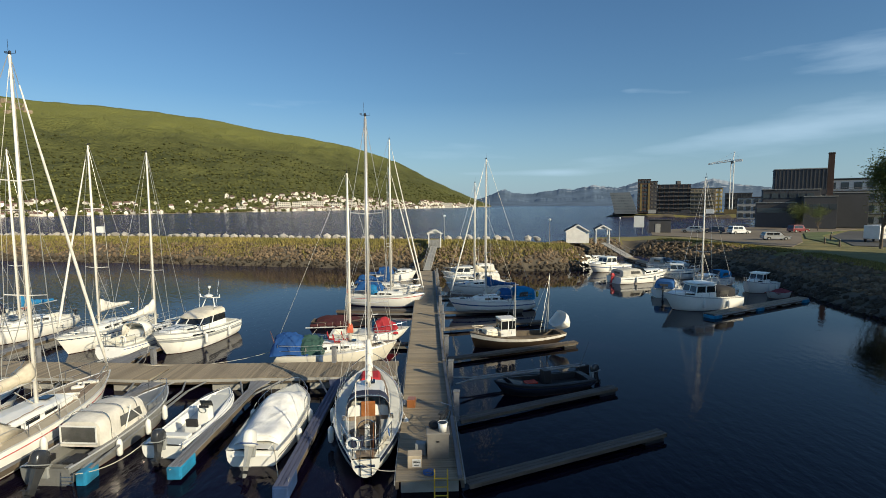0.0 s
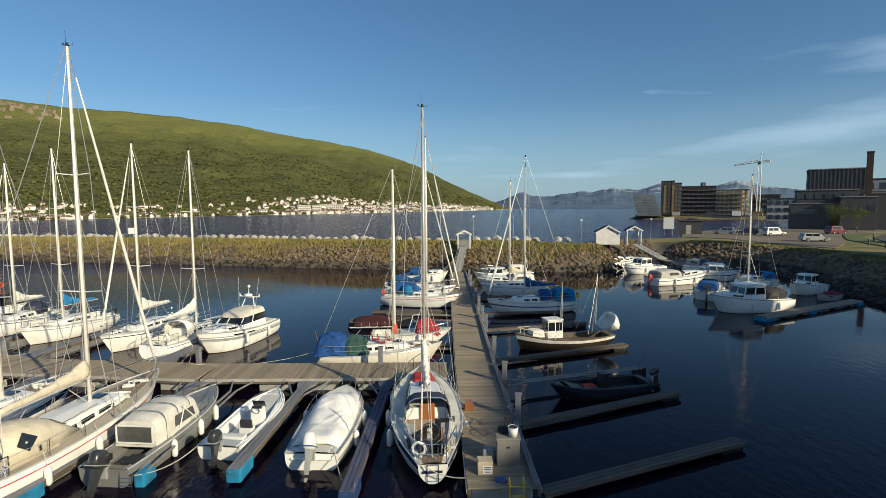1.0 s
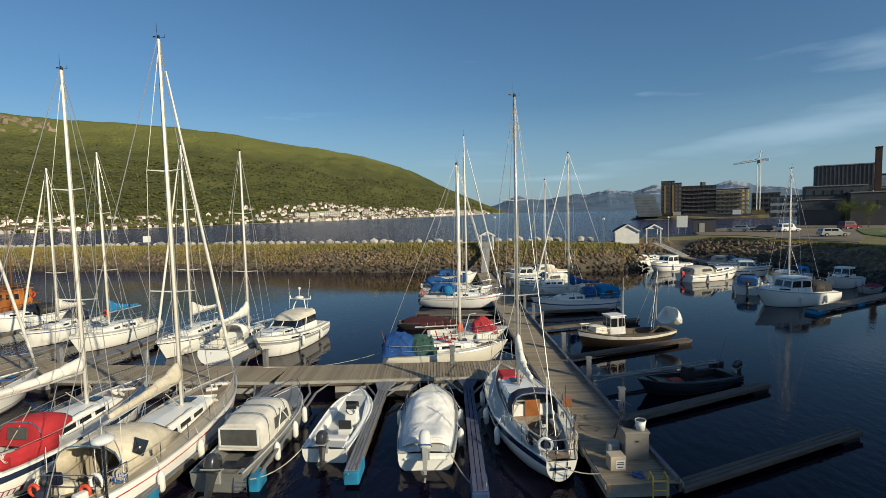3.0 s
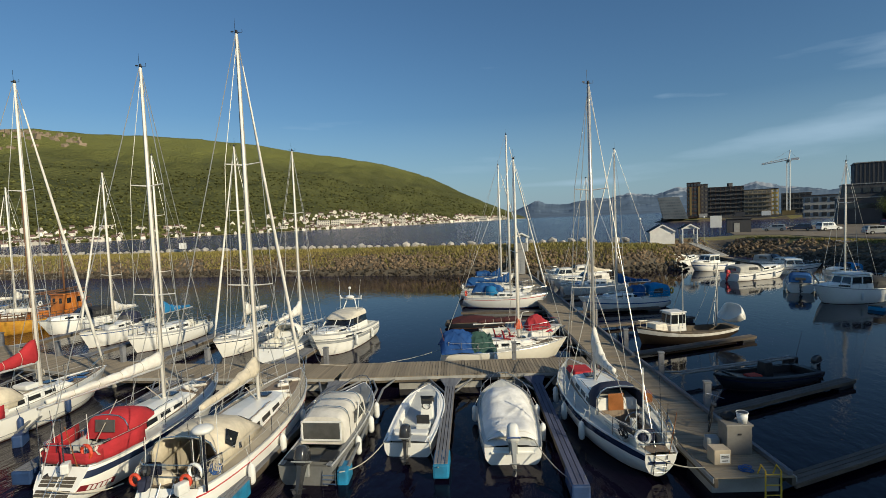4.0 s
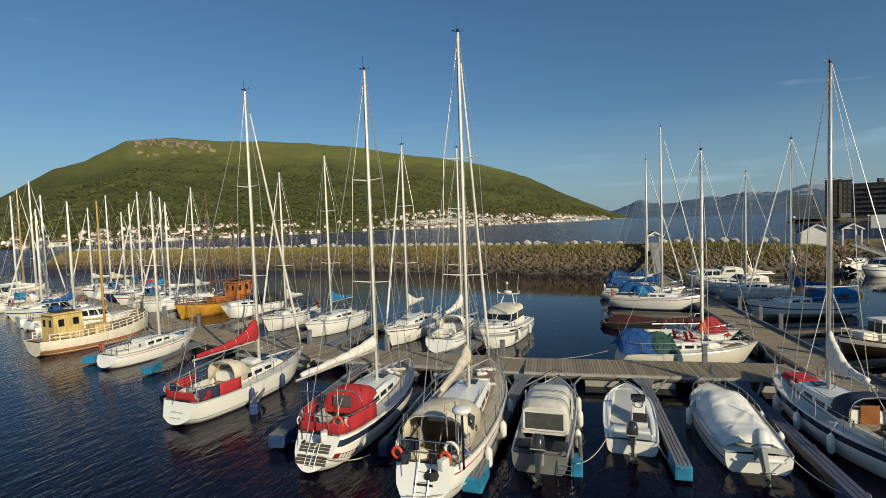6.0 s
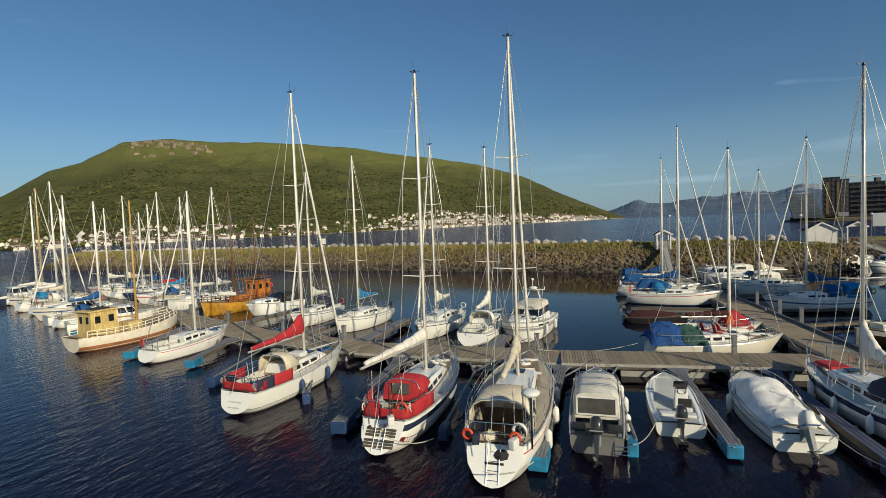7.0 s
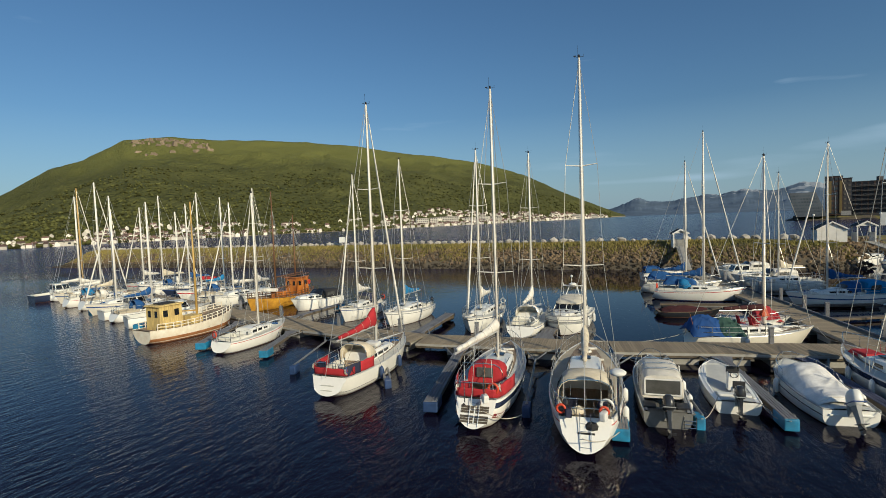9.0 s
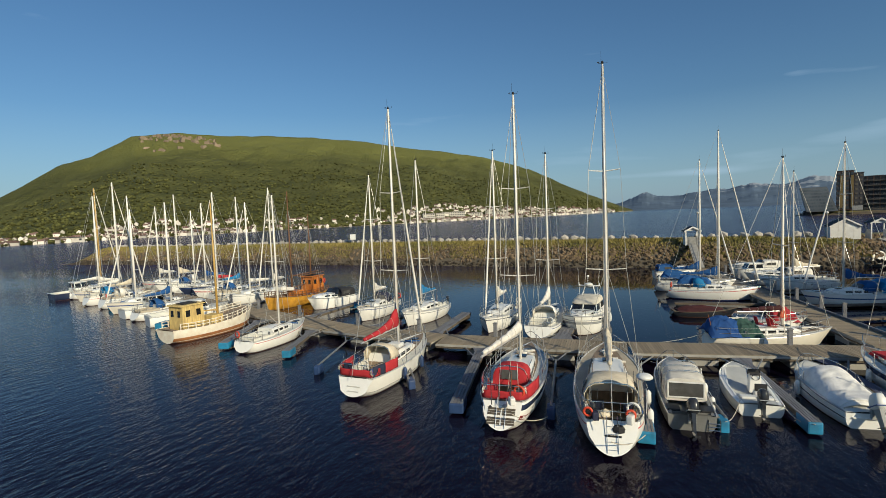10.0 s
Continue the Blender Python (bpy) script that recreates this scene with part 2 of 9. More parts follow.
WHITEW = mat("white_painted_boards", (0.74, 0.73, 0.70), 0.6, var=0.08, scale=1.5, fine=12)
ROOFD = mat("dark_roofing", (0.045, 0.042, 0.042), 0.8, var=0.2, scale=1, fine=10)
BRICKD = mat("dark_cladding", (0.060, 0.060, 0.066), 0.7, var=0.15, scale=0.1, fine=1.2)
STEELR = mat("rusty_steel", (0.085, 0.050, 0.036), 0.8, var=0.2, scale=0.3, fine=2)
SCAFF = mat("raw_concrete_frame", (0.14, 0.13, 0.112), 0.85, var=0.2, scale=0.1, fine=1)
GLASSB = mat("facade_glass", (0.05, 0.055, 0.06), 0.15, var=0.3, scale=0.2, fine=2, spec=0.8)
# near-black colour stands in for the shade inside open floors
WINDARK = mat("shaded_opening", (0.02, 0.02, 0.022), 0.4, var=0.2)
OCHRE = mat("ochre_panel", (0.20, 0.145, 0.05), 0.7, var=0.15, scale=0.2, fine=2)
LEAF = island_shade(mat("leaf", (0.12, 0.145, 0.035), 0.6, var=0.2, scale=0.6, fine=6), 0.4)
BARK = mat("bark", (0.14, 0.11, 0.08), 0.9, var=0.25, scale=3, fine=14, bump=0.8, bump_dist=0.02)
TYRE = mat("tyre", (0.02, 0.02, 0.02), 0.85, var=0.2)


def water_material():
    m = bpy.data.materials.new("sea_water")
    m.use_nodes = True
    n, l = m.node_tree.nodes, m.node_tree.links
    b = n["Principled BSDF"]
    b.inputs["Base Color"].default_value = (0.0060, 0.0034, 0.015, 1)
    b.inputs["Roughness"].default_value = 0.03
    b.inputs["IOR"].default_value = 1.33
    b.inputs["Specular IOR Level"].default_value = 0.27
    b.inputs["Specular Tint"].default_value = (1.0, 0.78, 0.94, 1)
    co = n.new("ShaderNodeTexCoord")
    heights = []
    for sc, st, rot, det in ((2.4, (1.0, 0.42, 1), 28, 3), (7.5, (1.0, 0.5, 1), 18, 3), (0.16, (1, 0.7, 1), 40, 2)):
        mp, no = n.new("ShaderNodeMapping"), n.new("ShaderNodeTexNoise")
        mp.inputs["Scale"].default_value = st
        mp.inputs["Rotation"].default_value = (0, 0, radians(rot))
        no.inputs["Scale"].default_value, no.inputs["Detail"].default_value = sc, det
        l.new(co.outputs["Object"], mp.inputs["Vector"])
        l.new(mp.outputs[0], no.inputs["Vector"])
        heights.append(no.outputs["Fac"])
    # gusts: patches where the ripples are stronger
    gust = n.new("ShaderNodeMapRange")
    gust.inputs["From Min"].default_value, gust.inputs["From Max"].default_value = 0.35, 0.65
    gust.inputs["To Min"].default_value, gust.inputs["To Max"].default_value = 0.35, 1.0
    gno = n.new("ShaderNodeTexNoise")
    gno.inputs["Scale"].default_value = 0.035
    l.new(co.outputs["Object"], gno.inputs["Vector"])
    l.new(gno.outputs["Fac"], gust.inputs["Value"])
    add = n.new("ShaderNodeMath")
    add.operation = "MULTIPLY_ADD"
    l.new(heights[1], add.inputs[0])
    add.inputs[1].default_value = 0.28
    l.new(heights[0], add.inputs[2])
    mul = n.new("ShaderNodeMath")
    mul.operation = "MULTIPLY"
    l.new(add.outputs[0], mul.inputs[0])
    l.new(gust.outputs[0], mul.inputs[1])
    # open water outside the breakwater is choppier than the sheltered basin
    sx = n.new("ShaderNodeSeparateXYZ")
    l.new(co.outputs["Object"], sx.inputs[0])
    line = n.new("ShaderNodeMath")
    line.operation = "MULTIPLY_ADD"
    line.inputs[1].default_value = -0.13
    l.new(sx.outputs["X"], line.inputs[0])
    l.new(sx.outputs["Y"], line.inputs[2])
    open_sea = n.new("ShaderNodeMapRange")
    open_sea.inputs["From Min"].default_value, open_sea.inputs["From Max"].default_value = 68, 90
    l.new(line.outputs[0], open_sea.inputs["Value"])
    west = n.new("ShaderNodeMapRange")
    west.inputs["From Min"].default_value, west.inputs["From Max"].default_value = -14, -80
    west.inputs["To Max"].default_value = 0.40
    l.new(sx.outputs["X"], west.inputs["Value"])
    south = n.new("ShaderNodeMapRange")
    south.inputs["From Min"].default_value, south.inputs["From Max"].default_value = 24, 4
    south.inputs["To Max"].default_value = 0.30
    l.new(sx.outputs["Y"], south.inputs["Value"])
    both = n.new("ShaderNodeMath")
    both.operation = "MAXIMUM"
    l.new(south.outputs[0], both.inputs[0])
    l.new(west.outputs[0], both.inputs[1])
    mx = n.new("ShaderNodeMath")
    mx.operation = "MAXIMUM"
    l.new(open_sea.outputs[0], mx.inputs[0])
    l.new(both.outputs[0], mx.inputs[1])
    dist = n.new("ShaderNodeMapRange")
    dist.inputs["To Min"].default_value, dist.inputs["To Max"].default_value = 0.020, 0.45
    swell = n.new("ShaderNodeMath")
    swell.operation = "MULTIPLY_ADD"
    swell.inputs[1].default_value = 1.1
    l.new(open_sea.outputs[0], swell.inputs[0])
    l.new(dist.outputs[0], swell.inputs[2])
    l.new(mx.outputs[0], dist.inputs["Value"])
    ro = n.new("ShaderNodeMapRange")
    ro.inputs["To Min"].default_value, ro.inputs["To Max"].default_value = 0.03, 0.13
    l.new(mx.outputs[0], ro.inputs["Value"])
    l.new(ro.outputs[0], b.inputs["Roughness"])
    # steep chop mirrors less of the low sky
    sp = n.new("ShaderNodeMapRange")
    sp.inputs["To Min"].default_value, sp.inputs["To Max"].default_value = 0.25, 0.17
    l.new(open_sea.outputs[0], sp.inputs["Value"])
    l.new(sp.outputs[0], b.inputs["Specular IOR Level"])
    # paler blue base colour out to sea and westward stands in for reflected sky
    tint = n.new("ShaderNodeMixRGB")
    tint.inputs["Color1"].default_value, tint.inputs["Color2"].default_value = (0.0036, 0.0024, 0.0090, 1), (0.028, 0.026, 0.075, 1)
    sky_mask = n.new("ShaderNodeMath")
    sky_mask.operation = "MAXIMUM"
    l.new(open_sea.outputs[0], sky_mask.inputs[0])
    l.new(west.outputs[0], sky_mask.inputs[1])
    l.new(sky_mask.outputs[0], tint.inputs["Fac"])
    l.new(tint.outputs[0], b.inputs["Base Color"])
    bp = n.new("ShaderNodeBump")
    bp.inputs["Strength"].default_value = 0.55
    l.new(swell.outputs[0], bp.inputs["Distance"])
    l.new(mul.outputs[0], bp.inputs["Height"])
    l.new(bp.outputs[0], b.inputs["Normal"])
    return m


WATER = water_material()


# ---- mesh helpers ----
def link(name, bm, material, smooth=False, bevel=0.0):
    me = bpy.data.meshes.new(name)
    bm.normal_update()
    bm.to_mesh(me)
    bm.free()
    for mm in material if isinstance(material, (list, tuple)) else [material]:
        me.materials.append(mm)
    if smooth:
        me.shade_smooth()
    return new(name, me)


def part(name, bm, material, parent, label="", smooth=False):
    """Links a bmesh as one mesh object under a thing or a part."""
    ob = link(name, bm, material, smooth)
    ob.parent = parent
    if label:
        tagged(ob, label)
    return ob


def piece(name, me, parent, m):
    """One of many alike pieces that share a mesh."""
    ob = new(name, me)
    ob.parent = parent
    ob.matrix_basis = m
    return ob


def empty(name, m, label, category, group="", kind=""):
    ob = new(name)
    ob.empty_display_size = 0.3
    ob.matrix_basis = m
    return tagged(ob, label, category, group, kind)


def box(bm, c, s, rz=0.0, taper=1.0, rx=0.0, ry=0.0, bev=0.0):
    """A box of size s round its centre c; the top is drawn in by taper."""
    m = Matrix.Translation(c) @ Euler((radians(rx), radians(ry), radians(rz))).to_matrix().to_4x4()
    vs = []
    for z in (-0.5, 0.5):
        k = taper if z > 0 else 1.0
        for x, y in ((-0.5, -0.5), (0.5, -0.5), (0.5, 0.5), (-0.5, 0.5)):
            vs.append(bm.verts.new(m @ Vector((x * s[0] * k, y * s[1] * k, z * s[2]))))
    fs = [bm.faces.new([vs[i] for i in f]) for f in ((3, 2, 1, 0), (4, 5, 6, 7), (0, 1, 5, 4), (1, 2, 6, 5), (2, 3, 7, 6), (3, 0, 4, 7))]
    if bev:
        es = list({e for f in fs for e in f.edges})
        bmesh.ops.bevel(bm, geom=es, offset=bev, segments=2, profile=0.6, affect="EDGES")
    return vs


def tube(bm, a, b, r, r2=None, n=6, cap=True):
    a, b = Vector(a), Vector(b)
    r2 = r if r2 is None else r2
    d = (b - a).normalized()
    u = d.orthogonal().normalized()
    v = d.cross(u)
    rings = []
    for p, rr in ((a, r), (b, r2)):
        rings.append([bm.verts.new(p + rr * (math.cos(2 * math.pi * i / n) * u + math.sin(2 * math.pi * i / n) * v)) for i in range(n)])
    for i in range(n):
        bm.faces.new((rings[0][i], rings[0][(i + 1) % n], rings[1][(i + 1) % n], rings[1][i]))
    if cap:
        bm.faces.new(rings[0][::-1])
        bm.faces.new(rings[1])


def pipe(bm, pts, r, n=6, close=False):
    """A tube along several points."""
    pts = [Vector(p) for p in pts]
    k = len(pts)
    rings = []
    up = Vector((0.13, 0.21, 0.97))
    for i, p in enumerate(pts):
        d = (pts[(i + 1) % k] - pts[i - 1]) if close else (pts[min(i + 1, k - 1)] - pts[max(i - 1, 0)])
        d.normalize()
        u = d.cross(up)
        if u.length < 1e-3:
            u = d.orthogonal()
        u.normalize()
        v = d.cross(u)
        rr = r[i] if isinstance(r, (list, tuple)) else r
        rings.append([bm.verts.new(p + rr * (math.cos(2 * math.pi * j / n) * u + math.sin(2 * math.pi * j / n) * v)) for j in range(n)])
    for i in range(k if close else k - 1):
        a, b = rings[i], rings[(i + 1) % k]
        for j in range(n):
            bm.faces.new((a[j], a[(j + 1) % n], b[(j + 1) % n], b[j]))
    if not close:
        bm.faces.new(rings[0][::-1])
        bm.faces.new(rings[-1])


def loft(bm, rings, closed=False, cap=False, ids=None):
    """Faces between rows of points; ids gives the material of each strip."""
    rows = [[bm.verts.new(p) for p in r] for r in rings]
    n = len(rows[0])
    for a, b in zip(rows, rows[1:]):
        for j in range(n if closed else n - 1):
            f = bm.faces.new((a[j], a[(j + 1) % n], b[(j + 1) % n], b[j]))
            if ids:
                f.material_index = ids[j]
    if cap:
        bm.faces.new(rows[0][::-1])
        bm.faces.new(rows[-1])
    return rows


def ball(bm, c, s, seg=10, rings=6):
    c = Vector(c)
    rows = []
    for i in range(rings + 1):
        a = math.pi * i / rings
        rows.append([c + Vector((s[0] * math.sin(a) * math.cos(2 * math.pi * j / seg), s[1] * math.sin(a) * math.sin(2 * math.pi * j / seg), s[2] * math.cos(a))) for j in range(seg)])
    loft(bm, rows, closed=True)
    bmesh.ops.remove_doubles(bm, verts=bm.verts, dist=1e-5)


def ring(bm, c, r, th, normal=(0, 0, 1), n=14, m=6):
    nrm = Vector(normal).normalized()
    u = nrm.orthogonal().normalized()
    v = nrm.cross(u)
    pipe(bm, [Vector(c) + r * (math.cos(2 * math.pi * i / n) * u + math.sin(2 * math.pi * i / n) * v) for i in range(n)], th, m, close=True)


def BM():
    return bmesh.new()

# ---- the sea, the breakwater and the land ----
def polyline_at(pts, x):
    """y on a line of (x, y) points."""
    return float(np.interp(x, [p[0] for p in pts], [p[1] for p in pts]))


bm = BM()
bmesh.ops.create_circle(bm, cap_ends=True, segments=96, radius=4800)
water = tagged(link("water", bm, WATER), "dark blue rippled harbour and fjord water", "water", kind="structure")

# inner waterline of the breakwater, from its free end to the shore
BW = [(-152, 80.0), (-112, 78.0), (-88, 77.0), (-60, 75.0), (-39, 72.3), (-25, 70.6), (-9, 69.0), (9, 68.6), (16, 71)]
rng = random.Random(4)


def bw_profile(x):
    """Height of the breakwater at u metres out from the inner waterline."""
    drop = 0.6 * min(1.0, max(0.0, (x - 2) / 10.0))
    end = min(1.0, max(0.0, (x + 150) / 8.0))
    return [(-1.5, -1.0), (0, 0.0), (3.0, 2.55 * end), (4.9, (3.3 - drop) * end + 0.1), (6.8, (3.5 - drop) * end + 0.1), (8.8, (3.4 - drop) * end), (10.8, 2.1 * end), (14.0, 0.0), (16.5, -1.2)]


bm = BM()
rows = []
for i in range(166):
    x = -153 + i
    y0 = polyline_at(BW, x)
    rows.append([(x - 0.12 * u, y0 + u, z + (0.16 * noise.noise((x * 0.4, u * 0.5, 0)) if 2 < u < 9 else 0)) for u, z in bw_profile(x)])
loft(bm, rows, ids=[0, 0, 0, 1, 1, 0, 0, 0])
breakwater = tagged(link("breakwater", bm, [SOIL, GRASSG], smooth=True), "long rubble breakwater with a dry grassy crest", "breakwater", kind="structure")

# the shore on the far side of the basin, as a sheet that falls to the water at its edge
LAND = [(9, 72), (13, 80), (20, 90), (26, 91), (30.2, 84), (32.4, 76), (34, 69), (32.8, 56), (32.3, 50), (32, 45), (32, -60), (420, -60), (420, 520), (330, 520),
        (215, 470), (120, 420), (92, 388), (100, 372), (150, 365), (200, 330), (205, 250), (170, 200), (120, 168), (80, 152), (52, 146), (40, 130), (30, 112), (18, 104), (8, 92), (4, 80)]
SHORE_U, SHORE_Z = (-6, -1, 0, 1.6, 6.4, 7.6, 30, 400), (-2.5, -0.5, 0.0, 0.75, 2.45, 2.62, 2.66, 3.2)


def signed_distance(px, py, poly):
    """Metres inside a polygon, less than nothing outside, for arrays of points."""
    inside = np.zeros(px.shape, bool)
    best = np.full(px.shape, 1e9)
    for (x0, y0), (x1, y1) in zip(poly, poly[1:] + poly[:1]):
        dx, dy = x1 - x0, y1 - y0
        t = np.clip(((px - x0) * dx + (py - y0) * dy) / (dx * dx + dy * dy), 0, 1)
        best = np.minimum(best, np.hypot(px - x0 - t * dx, py - y0 - t * dy))
        with np.errstate(divide="ignore", invalid="ignore"):
            inside ^= ((y0 > py) != (y1 > py)) & (px < dx * (py - y0) / (dy if dy else 1e-9) + x0)
    return np.where(inside, best, -best)


xs = np.concatenate([np.arange(2, 120, 1.5), np.arange(120, 421, 8.0)])
ys = np.concatenate([np.arange(-60, 40, 5.0), np.arange(40, 170, 1.5), np.arange(170, 521, 7.0)])
gx, gy = np.meshgrid(xs, ys)
sd = signed_distance(gx, gy, LAND)
steep = np.interp(gx, [22, 31], [1.7, 1.0])
gz = np.interp(np.where((sd > 0) & (sd < 8), sd * steep, sd), SHORE_U, SHORE_Z)
verts = np.stack([gx, gy, gz], -1).reshape(-1, 3)
nx, ny = len(xs), len(ys)
faces = [(j * nx + i, j * nx + i + 1, (j + 1) * nx + i + 1, (j + 1) * nx + i) for j in range(ny - 1) for i in range(nx - 1) if sd[j:j + 2, i:i + 2].max() > -5]
me = bpy.data.meshes.new("ground")
me.from_pydata(verts.tolist(), [], faces)
me.materials.append(GRASSG)
me.materials.append(SOIL)
me.polygons.foreach_set("material_index", [1 if max(verts[i][2] for i in f) < 2.5 else 0 for f in faces])
me.shade_smooth()
ground = tagged(new("ground", me), "shore with rough yellow-green grass and stony edge", "ground", kind="structure")


def slab(name, poly, z, material, label, category, thick=0.12):
    bm = BM()
    f = bm.faces.new([bm.verts.new((x, y, z)) for x, y in poly])
    r = bmesh.ops.extrude_face_region(bm, geom=[f])
    bmesh.ops.translate(bm, vec=(0, 0, -thick), verts=[v for v in r["geom"] if isinstance(v, bmesh.types.BMVert)])
    bmesh.ops.recalc_face_normals(bm, faces=bm.faces)
    return tagged(link(name, bm, material), label, category, kind="structure")


slab("car_park", [(35, 106), (41.5, 100), (42.5, 84), (46.5, 78), (54, 88), (68, 112), (98, 136), (84, 148), (64, 142), (50, 134), (40, 122)], 2.74, GRAVEL, "open gravel and asphalt car park beside the basin", "car park")
slab("road", [(56.6, 80.0), (60.0, 78.0), (92, 118), (86, 124), (69, 104)], 2.76, ASPHALT, "asphalt access road", "road")
slab("lawn", [(55.2, 80.6), (67.5, 104.5), (83, 122), (71, 116), (60, 97)], 2.79, LAWN, "mown lawn strip beside the car park", "lawn")

# ---- the mountain across the fjord, its town and the far peaks ----
RIDGE = [(-80, 0.6), (-70, 0.8), (-64, 1.3), (-61.5, 2.9), (-59.5, 4.2), (-57, 6.0), (-54.5, 6.9), (-51.3, 8.8), (-47, 9.4), (-43.5, 9.2), (-39, 9.4), (-34, 9.35), (-28, 8.6), (-20.5, 7.5), (-15, 6.5), (-10, 5.0),
         (-6, 3.1), (-3, 1.7), (-0.2, 0.4), (1.5, -0.2)]
SHORE = [(-80, 400), (-66, 430), (-60, 460), (-43, 580), (-30, 720), (-21, 860), (-14, 1050), (-10, 1250), (-6, 1550), (-3, 1900), (0, 2600), (1.5, 2700)]
HUB = Vector((-9, -4, 9.0))


def hill_at(az, s):
    """A point of the mountain: az degrees clockwise from +y, s from the shore (0) to the ridge (1) and behind it."""
    e1 = float(np.interp(az, [a for a, _ in RIDGE], [b for _, b in RIDGE]))
    r0 = float(np.interp(az, [a for a, _ in SHORE], [b for _, b in SHORE]))
    r1 = r0 + 1900 if az < -12 else r0 + 1900 * max(0.12, min(1, -az / 12.0))
    e0 = -math.degrees(math.atan(9.0 / r0))
    k = min(s, 1.0)
    g = 0.10 * min(k / 0.10, 1) * 0.5 + 0.95 * max(0.0, (k - 0.07) / 0.93) ** 0.85
    r = r0 + (r1 - r0) * (k * k * 0.55 + 0.45 * k)
    z = HUB.z + r * math.tan(radians(e0 + (e1 - e0) * min(1.0, g)))
    if s > 1:
        r += 700 * (s - 1)
        z -= 260 * (s - 1) ** 1.2
    x, y = HUB.x + r * math.sin(radians(az)), HUB.y + r * math.cos(radians(az))
    if 0.08 < s:
        w = min(1.0, (s - 0.08) * 3) * min(1, max(0, e1) / 3)
        fade = 1.0 if s < 0.85 else max(0.25, 1 - (s - 0.85) * 5)
        z += w * fade * (38 * noise.fractal((x / 420, y / 420, 3), 0.9, 2.1, 4) + 9 * noise.fractal((x / 60, y / 60, 7), 1, 2.1, 3))
    return Vector((x, y, z))


def mountain_material():
    m = mat("forested_slope", (0.098, 0.101, 0.034), 0.95, var=0.35, scale=0.012, fine=0.11, bump=1.0, bump_dist=9, stain=(0.054, 0.060, 0.021))
    n, l = m.node_tree.nodes, m.node_tree.links
    hs = [x for x in n if x.type == "HUE_SAT"][0]
    b = n["Principled BSDF"]
    ge, sx, ra = n.new("ShaderNodeNewGeometry"), n.new("ShaderNodeSeparateXYZ"), n.new("ShaderNodeMapRange")
    no = n.new("ShaderNodeTexNoise")
    no.inputs["Scale"].default_value, no.inputs["Detail"].default_value = 0.004, 6
    ad = n.new("ShaderNodeMath")
    ad.operation = "MULTIPLY_ADD"
    ad.inputs[1].default_value = 260
    l.new(ge.outputs["Position"], sx.inputs[0])
    l.new(ge.outputs["Position"], no.inputs["Vector"])
    l.new(no.outputs["Fac"], ad.inputs[0])
    l.new(sx.outputs["Z"], ad.inputs[2])
    ra.inputs["From Min"].default_value, ra.inputs["From Max"].default_value = 300, 450
    l.new(ad.outputs[0], ra.inputs["Value"])
    mx = n.new("ShaderNodeMixRGB")
    mx.inputs["Color2"].default_value = (0.165, 0.170, 0.048, 1)
    l.new(ra.outputs[0], mx.inputs["Fac"])
    l.new(hs.outputs[0], mx.inputs["Color1"])
    beach, bra = n.new("ShaderNodeMixRGB"), n.new("ShaderNodeMapRange")
    beach.inputs["Color2"].default_value = (0.30, 0.26, 0.17, 1)
    bra.inputs["From Min"].default_value, bra.inputs["From Max"].default_value = 5.0, 2.0
    l.new(sx.outputs["Z"], bra.inputs["Value"])
    l.new(bra.outputs[0], beach.inputs["Fac"])
    l.new(mx.outputs[0], beach.inputs["Color1"])
    l.new(beach.outputs[0], b.inputs["Base Color"])
    b.inputs["Specular IOR Level"].default_value = 0.1
    return m


bm = BM()
azs = np.linspace(-80, 1, 260)
ss = [0, 0.02, 0.05, 0.09] + [0.09 + 0.91 * (i / 70.0) for i in range(1, 71)] + [1.06, 1.2, 1.5]
loft(bm, [[hill_at(a, s) - (Vector((0, 0, 1.5)) if s == 0 else Vector()) for s in ss] for a in azs])
mountain = tagged(link("mountain", bm, mountain_material(), smooth=True), "broad green mountain with forested slopes across the fjord", "mountain", kind="structure")

CLIFF = mat("pale_cliff_rock", (0.27, 0.21, 0.145), 0.95, var=0.3, scale=0.02, fine=0.2)
bm = BM()
r2 = random.Random(9)
for i in range(60):
    p = hill_at(-50.5 + 7.0 * i / 60 + r2.uniform(-0.1, 0.1), 0.97 - 0.12 * r2.random() ** 1.4)
    box(bm, p + Vector((0, 0, r2.uniform(-3, 3))), (r2.uniform(10, 30), r2.uniform(8, 16), r2.uniform(8, 22)), rz=r2.uniform(0, 180), taper=0.6, rx=r2.uniform(-15, 15))
tagged(link("cliff", bm, CLIFF), "pale bare rock face below the summit", "cliff", kind="stuff")

bm = BM()
# distance haze is put into the blue base colour
FARP = mat("haze_blue_mountain", (0.135, 0.18, 0.25), 1.0, var=0.16, scale=0.006, fine=0.03, spec=0.0)
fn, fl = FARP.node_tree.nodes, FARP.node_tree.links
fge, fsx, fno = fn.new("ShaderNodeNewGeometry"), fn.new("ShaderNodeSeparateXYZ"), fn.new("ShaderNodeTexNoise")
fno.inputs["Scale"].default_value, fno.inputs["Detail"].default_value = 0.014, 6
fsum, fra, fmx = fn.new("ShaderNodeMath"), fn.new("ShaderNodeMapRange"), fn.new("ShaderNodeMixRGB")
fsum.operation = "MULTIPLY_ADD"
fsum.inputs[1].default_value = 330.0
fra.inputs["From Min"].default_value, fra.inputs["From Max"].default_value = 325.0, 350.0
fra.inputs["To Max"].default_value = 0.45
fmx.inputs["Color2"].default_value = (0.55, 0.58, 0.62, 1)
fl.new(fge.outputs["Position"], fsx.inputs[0])
